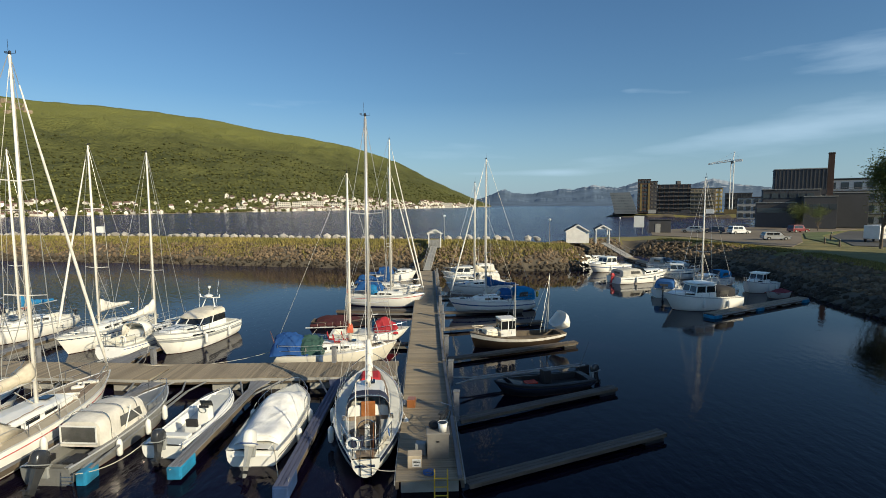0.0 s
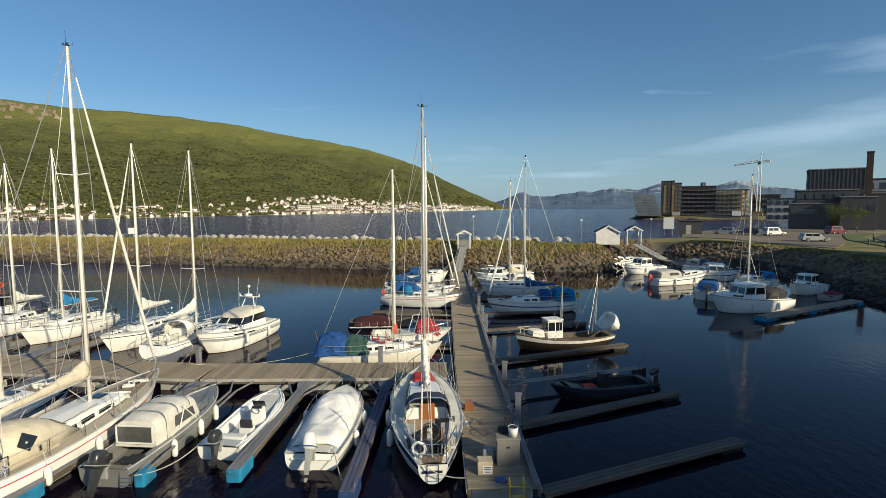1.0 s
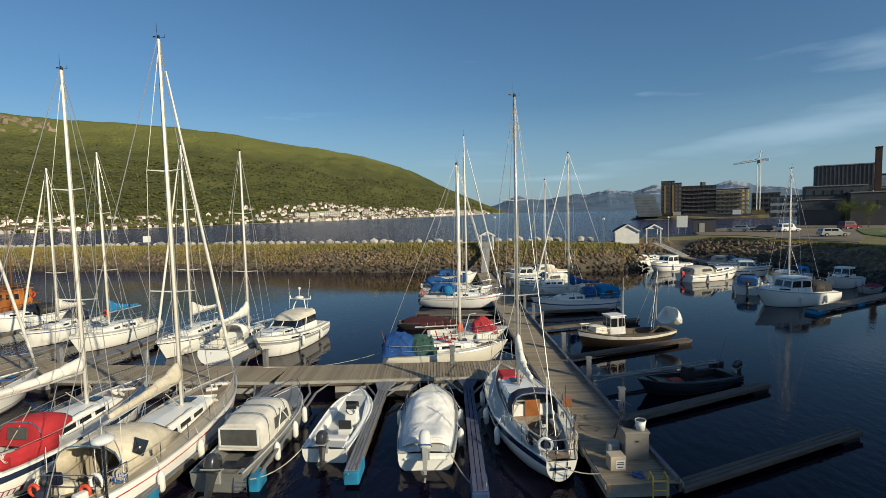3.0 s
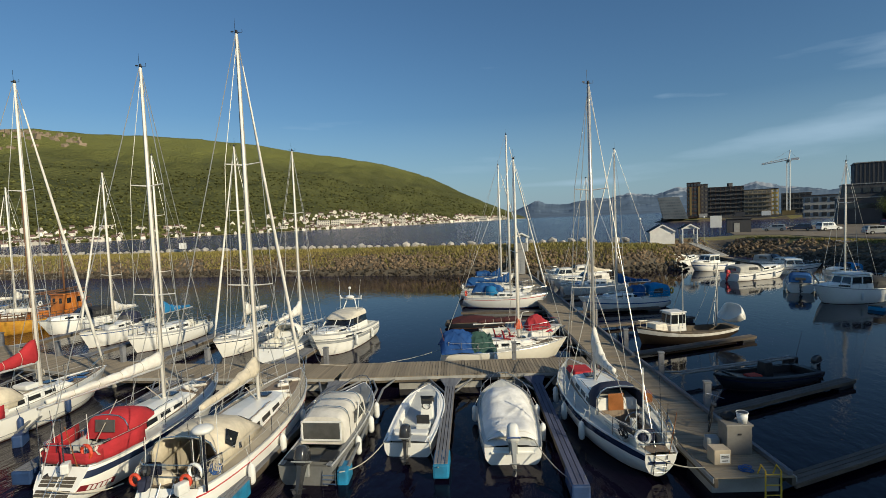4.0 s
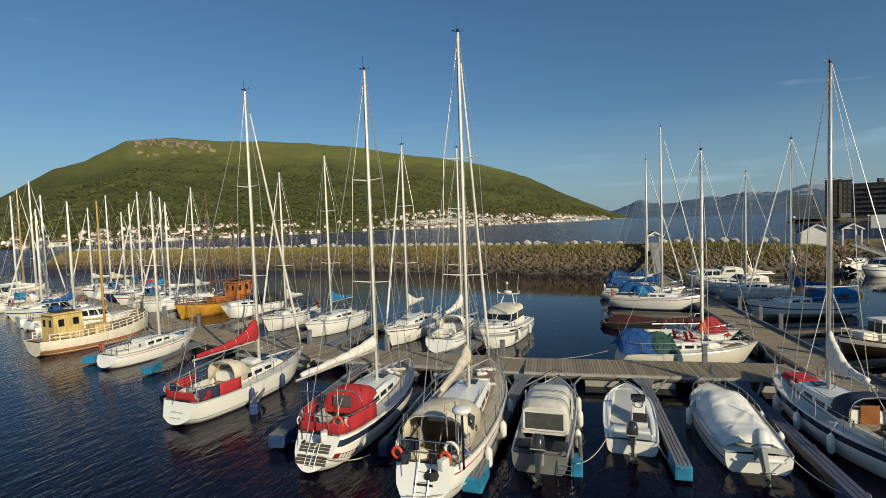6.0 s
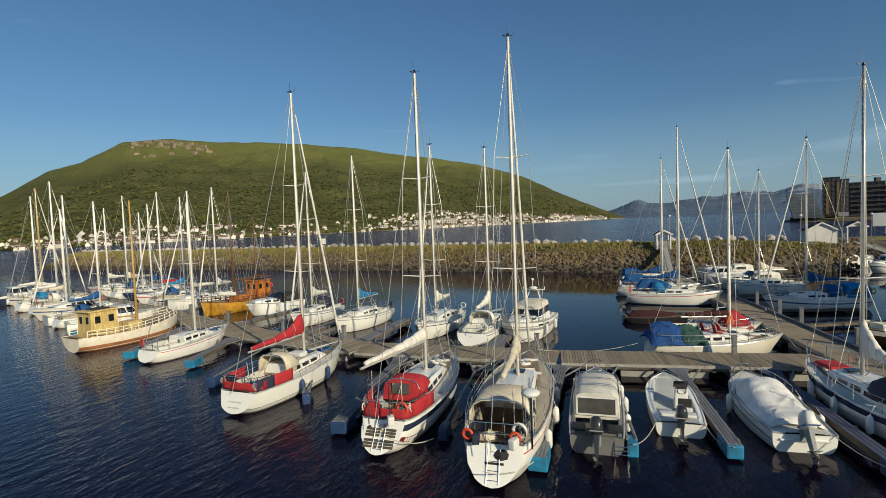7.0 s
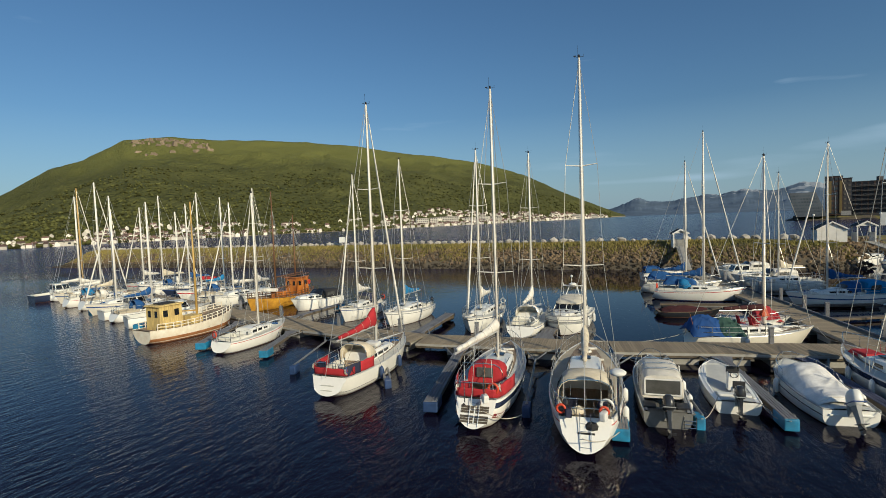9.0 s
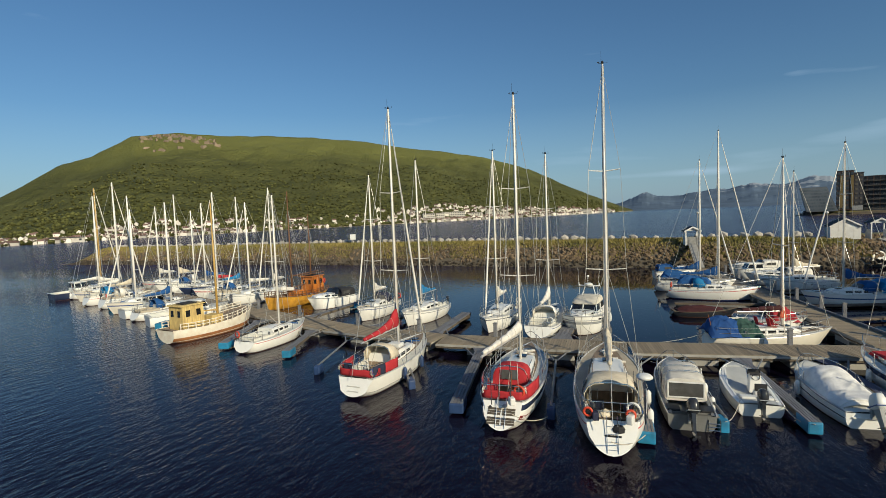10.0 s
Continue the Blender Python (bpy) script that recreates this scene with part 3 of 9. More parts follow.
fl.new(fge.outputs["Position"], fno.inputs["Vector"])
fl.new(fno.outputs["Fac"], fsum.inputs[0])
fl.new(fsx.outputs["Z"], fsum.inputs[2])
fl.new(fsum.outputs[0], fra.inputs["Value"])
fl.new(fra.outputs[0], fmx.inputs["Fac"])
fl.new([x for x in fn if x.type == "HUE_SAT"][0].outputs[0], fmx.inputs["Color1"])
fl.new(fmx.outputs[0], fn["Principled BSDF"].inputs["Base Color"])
FAR_RIDGE = [(-30, 0.25), (-4, 0.3), (-1, 0.55), (0.5, 1.1), (2.1, 1.75), (3.5, 1.35), (5.5, 1.25), (8, 1.75), (10, 1.7), (12, 2.15), (14.5, 1.75), (16.7, 2.55), (18.5, 2.1), (21, 1.9), (23.7, 2.6), (25.5, 2.0), (28.2, 1.6), (33, 1.2), (40, 0.9)]
for dist, low, seed in ((4650, 1.0, 2.0), (4200, 0.45, 8.0)):
    rows = []
    for i in range(660):
        az = -30 + i * 0.105
        e = low * float(np.interp(az, [p[0] for p in FAR_RIDGE], [p[1] for p in FAR_RIDGE])) + 0.16 * noise.fractal((az * 0.7, seed, 0), 0.8, 2.2, 5) + 0.05 * noise.fractal((az * 4, seed, 5), 0.7, 2.2, 4)
        h = 9 + dist * math.tan(radians(max(0.1, e)))
        soft = 9 + dist * math.tan(radians(max(0.1, low * float(np.interp(az, np.arange(-30, 41, 3.5), np.interp(np.arange(-30, 41, 3.5), [p[0] for p in FAR_RIDGE], [p[1] for p in FAR_RIDGE]))))))
        row = []
        for k in range(9):
            f = k / 8.0
            d = dist - 900 * (1 - f)
            hh = (soft + (h - soft) * f ** 5) * f ** 1.4 + (6 * noise.fractal((az * 0.5, f * 4, seed), 0.8, 2.1, 4) * f if 0 < k < 8 else 0)
            row.append((d * math.sin(radians(az)), d * math.cos(radians(az)), max(-2, hh) if k else -3))
        rows.append(row)
    loft(bm, rows)
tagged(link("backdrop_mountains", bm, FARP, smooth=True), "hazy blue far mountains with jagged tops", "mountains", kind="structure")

HOUSEW = island_shade(mat("town_house_wall", (0.64, 0.60, 0.53), 0.7, var=0.1, scale=0.05, fine=0.5), 0.45)
HOUSER = island_shade(mat("town_house_roof", (0.16, 0.10, 0.085), 0.8, var=0.2, scale=0.05, fine=0.5), 0.5)


def gable(bm, p, w, d, h, rz, pitch=0.45):
    """A small house: walls (slot 0) and a pitched roof (slot 1) with eaves."""
    m = Matrix.Translation(p) @ Matrix.Rotation(radians(rz), 4, "Z")
    lo = [bm.verts.new(m @ Vector(v)) for v in ((-w / 2, -d / 2, -3), (w / 2, -d / 2, -3), (w / 2, d / 2, -3), (-w / 2, d / 2, -3))]
    hi = [bm.verts.new(m @ Vector(v)) for v in ((-w / 2, -d / 2, h), (w / 2, -d / 2, h), (w / 2, d / 2, h), (-w / 2, d / 2, h))]
    rg = [bm.verts.new(m @ Vector(v)) for v in ((0, -d / 2, h + w * pitch), (0, d / 2, h + w * pitch))]
    for i in range(4):
        bm.faces.new((lo[i], lo[(i + 1) % 4], hi[(i + 1) % 4], hi[i]))
    bm.faces.new((hi[0], hi[1], rg[0]))
    bm.faces.new((hi[2], hi[3], rg[1]))
    bm.faces.new((hi[1], hi[2], rg[1], rg[0])).material_index = 1
    bm.faces.new((hi[3], hi[0], rg[0], rg[1])).material_index = 1


bm = BM()
r3 = random.Random(21)
for i in range(1150):
    az = -66 + 65 * (r3.random() ** 0.9)
    c = np.interp(az, [-66, -44, -40, -32, -29, -22, -8, -1], [0.9, 0.8, 0.25, 0.12, 0.3, 1.0, 1.0, 0.5])
    if r3.random() > c:
        continue
    p = hill_at(az, 0.012 + 0.17 * r3.random() ** 1.5 * (1.0 if az > -30 else 0.62))
    k = 0.66 * ((p - HUB).length / 760.0) ** 0.9
    gable(bm, p, r3.uniform(4.5, 8) * k ** 0.85, r3.uniform(5, 11) * k ** 0.85, r3.uniform(2.5, 4.5) * k ** 0.85, az * -1 + r3.choice((0, 90)) + r3.uniform(-20, 20))
tagged(link("town_houses", bm, [HOUSEW, HOUSER]), "small pale houses of a town along the far shore", "houses", kind="stuff")

TREEF = island_shade(mat("far_tree", (0.095, 0.098, 0.031), 0.95, var=0.2, scale=0.02, fine=0.2, spec=0.1), 0.45)
bm = BM()
for i in range(8000):
    az = -68 + 67.5 * r3.random()
    p = hill_at(az, 0.015 + 0.62 * r3.random() ** 1.7)
    k = r3.uniform(0.7, 1.5) * ((p - HUB).length / 800.0) ** 0.5
    rr, hh = 2.0 * k, 2.9 * k
    a0 = r3.random() * 6.28
    vs = [bm.verts.new(p + Vector((rr * math.cos(a0 + j * 1.2566) * (0.8 + 0.4 * r3.random()), rr * math.sin(a0 + j * 1.2566), hh * 0.25 + 0.4 * rr * r3.random()))) for j in range(5)]
    tp, bt = bm.verts.new(p + Vector((r3.uniform(-0.5, 0.5), 0, hh))), bm.verts.new(p + Vector((0, 0, -1)))
    for j in range(5):
        bm.faces.new((vs[j], vs[(j + 1) % 5], tp))
        bm.faces.new((vs[(j + 1) % 5], vs[j], bt))
tagged(link("far_woods", bm, TREEF), "birch woods on the mountain slope", "woods", kind="stuff")


def long_block(az, s, w, d, h, rz, storeys, label):
    """A larger building of the town: body, roof and rows of windows."""
    p = hill_at(az, s)
    k = 0.55 if az < -30 else 1.0
    w, d, h = w * k, d * k, h * k
    th = empty("town_building", Matrix.Translation(p) @ Matrix.Rotation(radians(-az + rz), 4, "Z"), label, "building", "larger buildings of the far town")
    bm = BM()
    box(bm, (0, 0, h / 2 - 2), (w, d, h + 4))
    part("wall", bm, HOUSEW, th)
    bm = BM()
    box(bm, (0, 0, h + 0.3), (w + 1, d + 1, 0.6))
    part("roof", bm, ROOFD, th)
    bm = BM()
    box(bm, (0, 0, 0), (1.7, 0.12, h / storeys * 0.45))
    me = bpy.data.meshes.new("window")
    bm.to_mesh(me)
    bm.free()
    me.materials.append(GLASSB)
    for k in range(storeys):
        for j in range(max(3, int(w / 3.5))):
            piece("window", me, th, pose(-w / 2 + 1.8 + j * 3.5, -d / 2 - 0.05, (k + 0.55) * h / storeys))


for a, s, w, d, h, rz, st in ((-18.9, 0.075, 46, 16, 12, 0, 3), (-21.8, 0.06, 22, 12, 12, 10, 3), (-20.4, 0.055, 16, 12, 13, 0, 4), (-16.2, 0.07, 24, 12, 11, 0, 3), (-14.6, 0.075, 24, 12, 11, 5, 3), (-13.2, 0.07, 26, 12, 11, 0, 3),
                              (-4.4, 0.03, 60, 22, 16, 0, 2), (-2.6, 0.03, 50, 20, 12, 0, 2), (-44.5, 0.05, 40, 10, 6, 0, 2), (-48.5, 0.045, 34, 10, 6, 0, 2), (-53, 0.05, 36, 11, 6, 0, 2), (-36.5, 0.035, 24, 10, 5, 5, 2), (-34.2, 0.035, 18, 9, 5, 0, 2),
                              (-57.5, 0.02, 40, 12, 6, 0, 1), (-26, 0.03, 12, 10, 7, 10, 2)):
    long_block(a, s, w, d, h, rz, st, "long pale building with rows of windows among town houses")


# ---- piers ----
DECK_Z = 0.66
PLANK_MESH = {}


def plank_mesh(w):
    if w not in PLANK_MESH:
        bm = BM()
        box(bm, (0, 0, 0), (w, 0.128, 0.04), bev=0.004)
        me = bpy.data.meshes.new("plank")
        bm.to_mesh(me)
        bm.free()
        me.materials.append(PLANK)
        PLANK_MESH[w] = me
    return PLANK_MESH[w]


def pontoon(a, b, w, label, low=0.0):
    """A floating pier section from a to b with cross planks, side beams, floats and posts' brackets."""
    a, b = Vector((*a, 0)), Vector((*b, 0))
    d = b - a
    ln = d.length
    rz = math.degrees(math.atan2(-d.x, d.y))
    th = empty("pontoon", pose(a.x, a.y, -low, 0, 0, rz), label, "pier section", "floating pier sections")
    for sx in (-1, 1):
        bm = BM()
        box(bm, (sx * (w / 2 - 0.05), ln / 2, DECK_Z - 0.16), (0.10, ln, 0.24), bev=0.01)
        part("side_beam", bm, TIMBER, th)
        bm = BM()
        box(bm, (sx * (w / 2 + 0.022), ln / 2, DECK_Z - 0.09), (0.035, ln, 0.14), bev=0.008)
        part("rubbing_strip", bm, CONC, th, "pale grey edge strip")
    for i in range(int(ln / 2.4)):
        bm = BM()
        box(bm, (0, 1.2 + i * 2.4, 0.16), (w * 0.86, 1.5, 0.62), bev=0.03)
        part("float", bm, CONC, th)
    n = int(ln / 0.142)
    me = plank_mesh(round(w - 0.02, 2))
    rr = random.Random(int(ln * 100))
    for i in range(n):
        piece("plank", me, th, pose(rr.uniform(-0.012, 0.012), (i + 0.5) * ln / n, DECK_Z - 0.02 + rr.uniform(-0.003, 0.004), 0, rr.uniform(-0.2, 0.2), rr.uniform(-0.25, 0.25)))
    return th


MAIN = [(-1.55, 13.6), (-3.0, 25.2), (-4.4, 37.4), (-5.8, 49.8), (-7.2, 62.8)]
TEE = [(-4.35, 24.2), (-16.3, 22.75), (-27.5, 22.6), (-36.6, 24.6), (-45.0, 27.9), (-59.2, 33.6), (-71.4, 38.4), (-83.4, 42.8)]
for pts, w, lb in ((MAIN, 2.15, "weathered grey plank pier floating on concrete pontoons"), (TEE, 2.4, "weathered cross-planked floating pier of a marina")):
    for p, q in zip(pts, pts[1:]):
        v = (Vector(q) - Vector(p)).normalized() * 0.06
        pontoon(Vector(p) + v, Vector(q) - v, w, lb)


def finger(a, b, w=0.62, boards=4, end=None, label="narrow plank finger pier with a float at its end", flared=True, tilt=0.0, wood=None, z=0.52):
    """A mooring finger from the pier at a to its free end at b."""
    a, b = Vector((*a, 0)), Vector((*b, 0))
    d = b - a
    ln = d.length
    th = empty("finger_pier", pose(a.x, a.y, 0, tilt, 0, math.degrees(math.atan2(-d.x, d.y))), label, "finger pier", "finger piers")
    bw = w / boards
    for i in range(boards):
        bm = BM()
        box(bm, (-w / 2 + (i + 0.5) * bw, ln / 2, z), (bw - 0.022, ln, 0.045), bev=0.005)
        part("board", bm, wood or BOARD, th)
    for sx in (-1, 1):
        bm = BM()
        box(bm, (sx * (w / 2 - 0.05), ln / 2, z - (0.12 if end is not BLACK else 0.08)), (0.07, ln - 0.04, 0.18 if end is not BLACK else 0.10), bev=0.008)
        part("beam", bm, TIMBER, th)
    if flared:
        bm = BM()
        vs = [bm.verts.new(v) for v in ((-w / 2 - 0.28, 0.02, z + 0.015), (w / 2 + 0.28, 0.02, z + 0.015), (w / 2, 1.1, z + 0.015), (-w / 2, 1.1, z + 0.015))]
        f = bm.faces.new(vs)
        r = bmesh.ops.extrude_face_region(bm, geom=[f])
        bmesh.ops.translate(bm, vec=(0, 0, -0.06), verts=[v for v in r["geom"] if isinstance(v, bmesh.types.BMVert)])
        bmesh.ops.recalc_face_normals(bm, faces=bm.faces)
        part("gusset", bm, wood or BOARD, th)
        for sx in (-1, 1):
            bm = BM()
            pipe(bm, [(sx * (w / 2), 1.7, z - 0.06), (sx * (w / 2 + 0.75), 0.05, z - 0.02)], 0.045)
            part("brace", bm, GALV, th)
    bm = BM()
    if end in (FLOATB, FLOATN):
        big = 1.4 if a.x < -50 else 1.1
        box(bm, (0, ln - 0.42 * big, z - 0.22), (w * 1.02 * big, 0.95 * big, 0.40 * big), bev=0.06)
    else:
        box(bm, (0, ln - 0.62, z - 0.26), (w * 0.92, 1.0, 0.34), bev=0.08)
    part("float", bm, end or TIMBER, th, "blue plastic float" if end is FLOATB else "")
    for y in (0.35, 0.68, 0.97) if end is not BLACK else ():
        bm = BM()
        pipe(bm, [(-w / 2 + 0.04, ln * y - 0.09, z + 0.03), (-w / 2 + 0.04, ln * y - 0.05, z + 0.09), (-w / 2 + 0.04, ln * y + 0.05, z + 0.09), (-w / 2 + 0.04, ln * y + 0.09, z + 0.03)], 0.012, 5)
        part("mooring_ring", bm, GALV, th)
    return th


def boom(a, b, end=None, double=False, label="thin galvanised mooring boom with a float"):
    """A mooring boom of steel tube with a float at its tip."""
    a, b = Vector((*a, 0)), Vector((*b, 0))
    d = b - a
    ln = d.length
    th = empty("mooring_boom", pose(a.x, a.y, 0, 0, 0, math.degrees(math.atan2(-d.x, d.y))), label, "mooring boom", "mooring booms")
    bm = BM()
    for sx in ((-0.13, 0.13) if double else (0,)):
        pipe(bm, [(sx, 1.2, 0.5), (sx, ln - 0.2, 0.44)], 0.055, 8)
    part("boom_tube", bm, GALV, th)
    for sx in (-1, 1):
        bm = BM()
        pipe(bm, [(sx * 0.1, 1.25, 0.5), (sx * 0.5, 0.02, 0.54)], 0.045, 6)
        part("fork", bm, GALV, th)
    bm = BM()
    box(bm, (0, ln - 0.25, 0.2), (0.34, 0.7, 0.5), bev=0.07)
    part("float", bm, end or FLOATB, th)
    return th


PB = "narrow plank finger pier with a blue plastic float"
finger((-7.10, 22.70), (-6.15, 13.20), 0.46, 3, FLOATN, "dark blue-grey finger pier beside a white sailing yacht", wood=BOARDN)
finger((-10.90, 22.15), (-10.15, 14.06), 0.44, 4, FLOATB, PB)
boom((-14.00, 21.75), (-13.10, 13.68), FLOATB, True)
finger((-16.11, 21.72), (-15.85, 11.78), 0.54, 5, FLOATB, PB)
boom((-20.10, 21.13), (-19.40, 13.34), FLOATN)
finger((-24.58, 21.70), (-23.25, 12.71), 0.56, 4, FLOATN, "broad finger pier with a dark blue float")
boom((-30.10, 21.71), (-26.40, 15.30), FLOATN, True)
boom((-34.00, 22.76), (-32.50, 16.25), FLOATN)
finger((-37.90, 23.76), (-36.20, 18.46), 0.5, 3, FLOATB, PB)
finger((-44.60, 26.28), (-41.90, 19.32), 0.62, 4, FLOATB, PB)
for k, (x, y) in enumerate(((-52.4, 23.4), (-55.2, 24.9), (-61.8, 27.6), (-67.0, 30.2))):
    finger((x - 1.6, y + 6.8), (x, y), 0.55, 3, FLOATB, PB)
# on the far side of the pier
finger((-20.20, 24.34), (-20.00, 31.69), 0.9, 4, None, "pale plank finger pier beside a motor cruiser")
finger((-28.60, 23.97), (-28.60, 31.74), 0.8, 4, None, "dark plank finger pier")
for x, y in ((-33.8, 25.2), (-41.2, 27.7), (-51.4, 31.8)):
    finger((x, y), (x + 0.6, y + 7.5), 0.5, 3, FLOATB, PB)
# on the open side of the main pier
DF = "long dark plank finger pier with a black float"
for a, b, w, n in (((-0.45, 14.3), (7.1, 18.5), 0.50, 3), ((-0.95, 19.0), (6.5, 23.3), 0.46, 3), ((-2.0, 27.2), (6.1, 31.4), 0.50, 3), ((-2.9, 34.2), (4.6, 37.2), 0.5, 3), ((-3.6, 39.6), (3.4, 41.2), 0.5, 3), ((-4.6, 47.0), (2.2, 49.0), 0.5, 3),
                   ((-4.7, 30.2), (-11.2, 29.6), 0.5, 3), ((-5.4, 40.0), (-12.4, 39.8), 0.5, 3), ((-6.6, 48.5), (-13.0, 48.0), 0.5, 3)):
    finger(a, b, w, n, BLACK, DF, False, wood=BOARDD, z=0.27)
boom((-1.5, 22.8), (5.7, 26.2), BLACK, True)

# ---- boats ----
def berth(stern, bow, name, label, category, group):
    """An empty on the water at the stern, with +y towards the bow; also gives the length."""
    s, b = Vector((*stern, 0)), Vector((*bow, 0))
    d = b - s
    return empty(name, pose(s.x, s.y, 0, 0, 0, math.degrees(math.atan2(-d.x, d.y))), label, category, group), d.length


class Hull:
    """The lines of a hull: half beam and sheer along its length."""

    def __init__(self, ln, beam, fs, fb, tr=0.72, fine=1.7, rake=0.10, srake=0.25, full=0.42, dip=0.06, counter=0.16, soft=2.4):
        self.ln, self.beam, self.fs, self.fb, self.tr, self.fine, self.rake, self.srake, self.full, self.dip, self.counter, self.round = ln, beam, fs, fb, tr, fine, rake, srake, full, dip, counter, soft

    def hb(self, t):
        if t < self.full:
            return self.beam / 2 * (self.tr + (1 - self.tr) * math.sin(math.pi / 2 * t / self.full))
        return max(0.015, self.beam / 2 * math.cos(math.pi / 2 * ((t - self.full) / (1 - self.full)) ** self.fine))

    def sheer(self, t):
        return self.fs + (self.fb - self.fs) * t ** 1.8 - self.dip * math.sin(math.pi * t)

    def keel(self, t):
        k = self.counter if t < 0.001 else self.counter * max(0.0, 1 - t / 0.14) ** 1.3
        return k - 0.45 * math.sin(math.pi * min(1, max(0.0, t / 0.96))) ** 0.7 * min(1, t / 0.1 + (0.0 if self.counter > 0 else 0.6)) - 0.04

    def point(self, t, fx, fz):
        """fx of the half beam at height fz: 1 is the sheer, 0 the waterline, less than nothing below it."""
        zs = self.sheer(t)
        z = fz * zs if fz >= 0 else -fz * self.keel(t)
        return Vector((fx * self.hb(t), self.ahead(t, z), z))

    def ahead(self, t, z):
        up = min(1.0, max(0.0, z / max(0.1, self.sheer(t))))
        return self.ln * t - self.rake * self.ln * (1 - up) * t ** 5 + self.srake * up * (1 - t) ** 8

    def section(self, t, q, sx):
        """A point of the section at t: q runs from the sheer (0) to the keel (1)."""
        zs, zk = self.sheer(t), self.keel(t)
        z = zs - (zs - zk) * q
        w = max(0.0, 1 - q ** self.round) ** (0.55 if self.round < 3 else 0.42)
        return Vector((sx * self.hb(t) * w, self.ahead(t, z), z))

    def water_q(self, t):
        zs, zk = self.sheer(t), self.keel(t)
        return min(0.94, (zs - 0.03) / (zs - zk))


def hull_parts(h, th, main, stripe=None, low=None, stripe_at=(0.70, 0.80), chine=0.84, rail=None, boot=None):
    ts = [0, 0.02, 0.05, 0.09, 0.14, 0.2, 0.28, 0.38, 0.48, 0.58, 0.67, 0.75, 0.82, 0.88, 0.93, 0.965, 0.988, 1.0]
    a, b = stripe_at
    upper = [0.0, 1 - b, 1 - a, (1 - a) * 0.55 + 0.42, 0.86, 0.93, 1.0]
    rows = []
    for t in ts:
        qw = h.water_q(t)
        qs = [k * qw for k in upper] + [qw + (1 - qw) * k for k in (0.3, 0.65, 1.0)]
        rows.append([h.section(t, q, 1) for q in qs] + [h.section(t, q, -1) for q in qs[-2::-1]])
    bm = BM()
    rr = loft(bm, rows, ids=[0, 1, 0, 0, 0, 2, 3, 3, 3, 3, 3, 3, 2, 0, 0, 0, 1, 0])
    bm.faces.new(rr[0][::-1])
    mats = [main, stripe or main, boot or main, low or ANTIF]
    bmesh.ops.remove_doubles(bm, verts=bm.verts, dist=1e-4)
    bmesh.ops.recalc_face_normals(bm, faces=bm.faces)
    ob = part("hull", bm, mats, th)
    ob.data.shade_smooth()
    ob.data.set_sharp_from_angle(angle=radians(38))
    for sx in (-1, 1):
        bm = BM()
        pipe(bm, [h.point(t, sx * 0.99, 1.0) + Vector((0, 0, 0.02)) for t in ts], 0.03, 6)
        part("toe_rail", bm, rail or ALU, th)


def hull_band(th, h, t0, t1, sx, q0, q1, material, name="lettering_bar", lift=0.012):
    """A flat mark that follows the side of the hull."""
    bm = BM()
    out = Vector((sx * lift, -0.004, 0.004))
    loft(bm, [[h.section(t0 + (t1 - t0) * i / 4, q, sx) + out for q in (q0, q1)] for i in range(5)])
    thick(bm, 0.008)
    part(name, bm, material, th)


def deck_part(h, th, material, well=(0.06, 0.34), floor=0.42, wellw=0.62, coam=0.22, closed=False, floor_mat=None):
    """The deck with a sunken cockpit between two fractions of the length."""
    ts = [0.004, 0.03, well[0] - 0.001, well[0], (well[0] + well[1]) / 2, well[1], well[1] + 0.001, 0.45, 0.56, 0.66, 0.75, 0.83, 0.9, 0.95, 0.985]
    rows = []
    for t in ts:
        hb, zs = h.hb(t), h.sheer(t)
        y = h.point(t, 0, 1.0).y
        inside = well[0] <= t <= well[1] and not closed
        w = hb * wellw
        c = coam if inside else 0.0
        fl = zs - floor if inside else zs + 0.05
        row = [(hb * 0.985, y, zs), (w + 0.10, y, zs + 0.02), (w + 0.06, y, zs + 0.02 + c), (w, y, zs + 0.02 + c), (w * 0.97, y, fl + (0.0 if inside else -0.01)), (0, y, fl + 0.01)]
        rows.append([Vector(p) for p in row + [(-x, yy, z) for x, yy, z in row[-2::-1]]])
    bm = BM()
    loft(bm, rows, ids=[0, 0, 0, 0, 1, 1, 0, 0, 0, 0])
    bmesh.ops.recalc_face_normals(bm, faces=bm.faces)
    part("deck", bm, [material, floor_mat or material], th)


def arch(bm, y, hw, z0, z1, n=9, lean=0.0, square=0.6):
    """One hoop of points from side to side."""
    out = []
    for i in range(n):
        a = math.pi * i / (n - 1)
        c, s = math.cos(a), math.sin(a)
        c = math.copysign(abs(c) ** square, c)
        s = s ** square if s > 0 else 0.0
        out.append(Vector((hw * c, y + lean * s, z0 + (z1 - z0) * s)))
    return out


def thick(bm, d=0.03):
    """Gives a sheet of cloth its thickness."""
    bmesh.ops.recalc_face_normals(bm, faces=bm.faces)
    bmesh.ops.solidify(bm, geom=bm.faces[:], thickness=d)


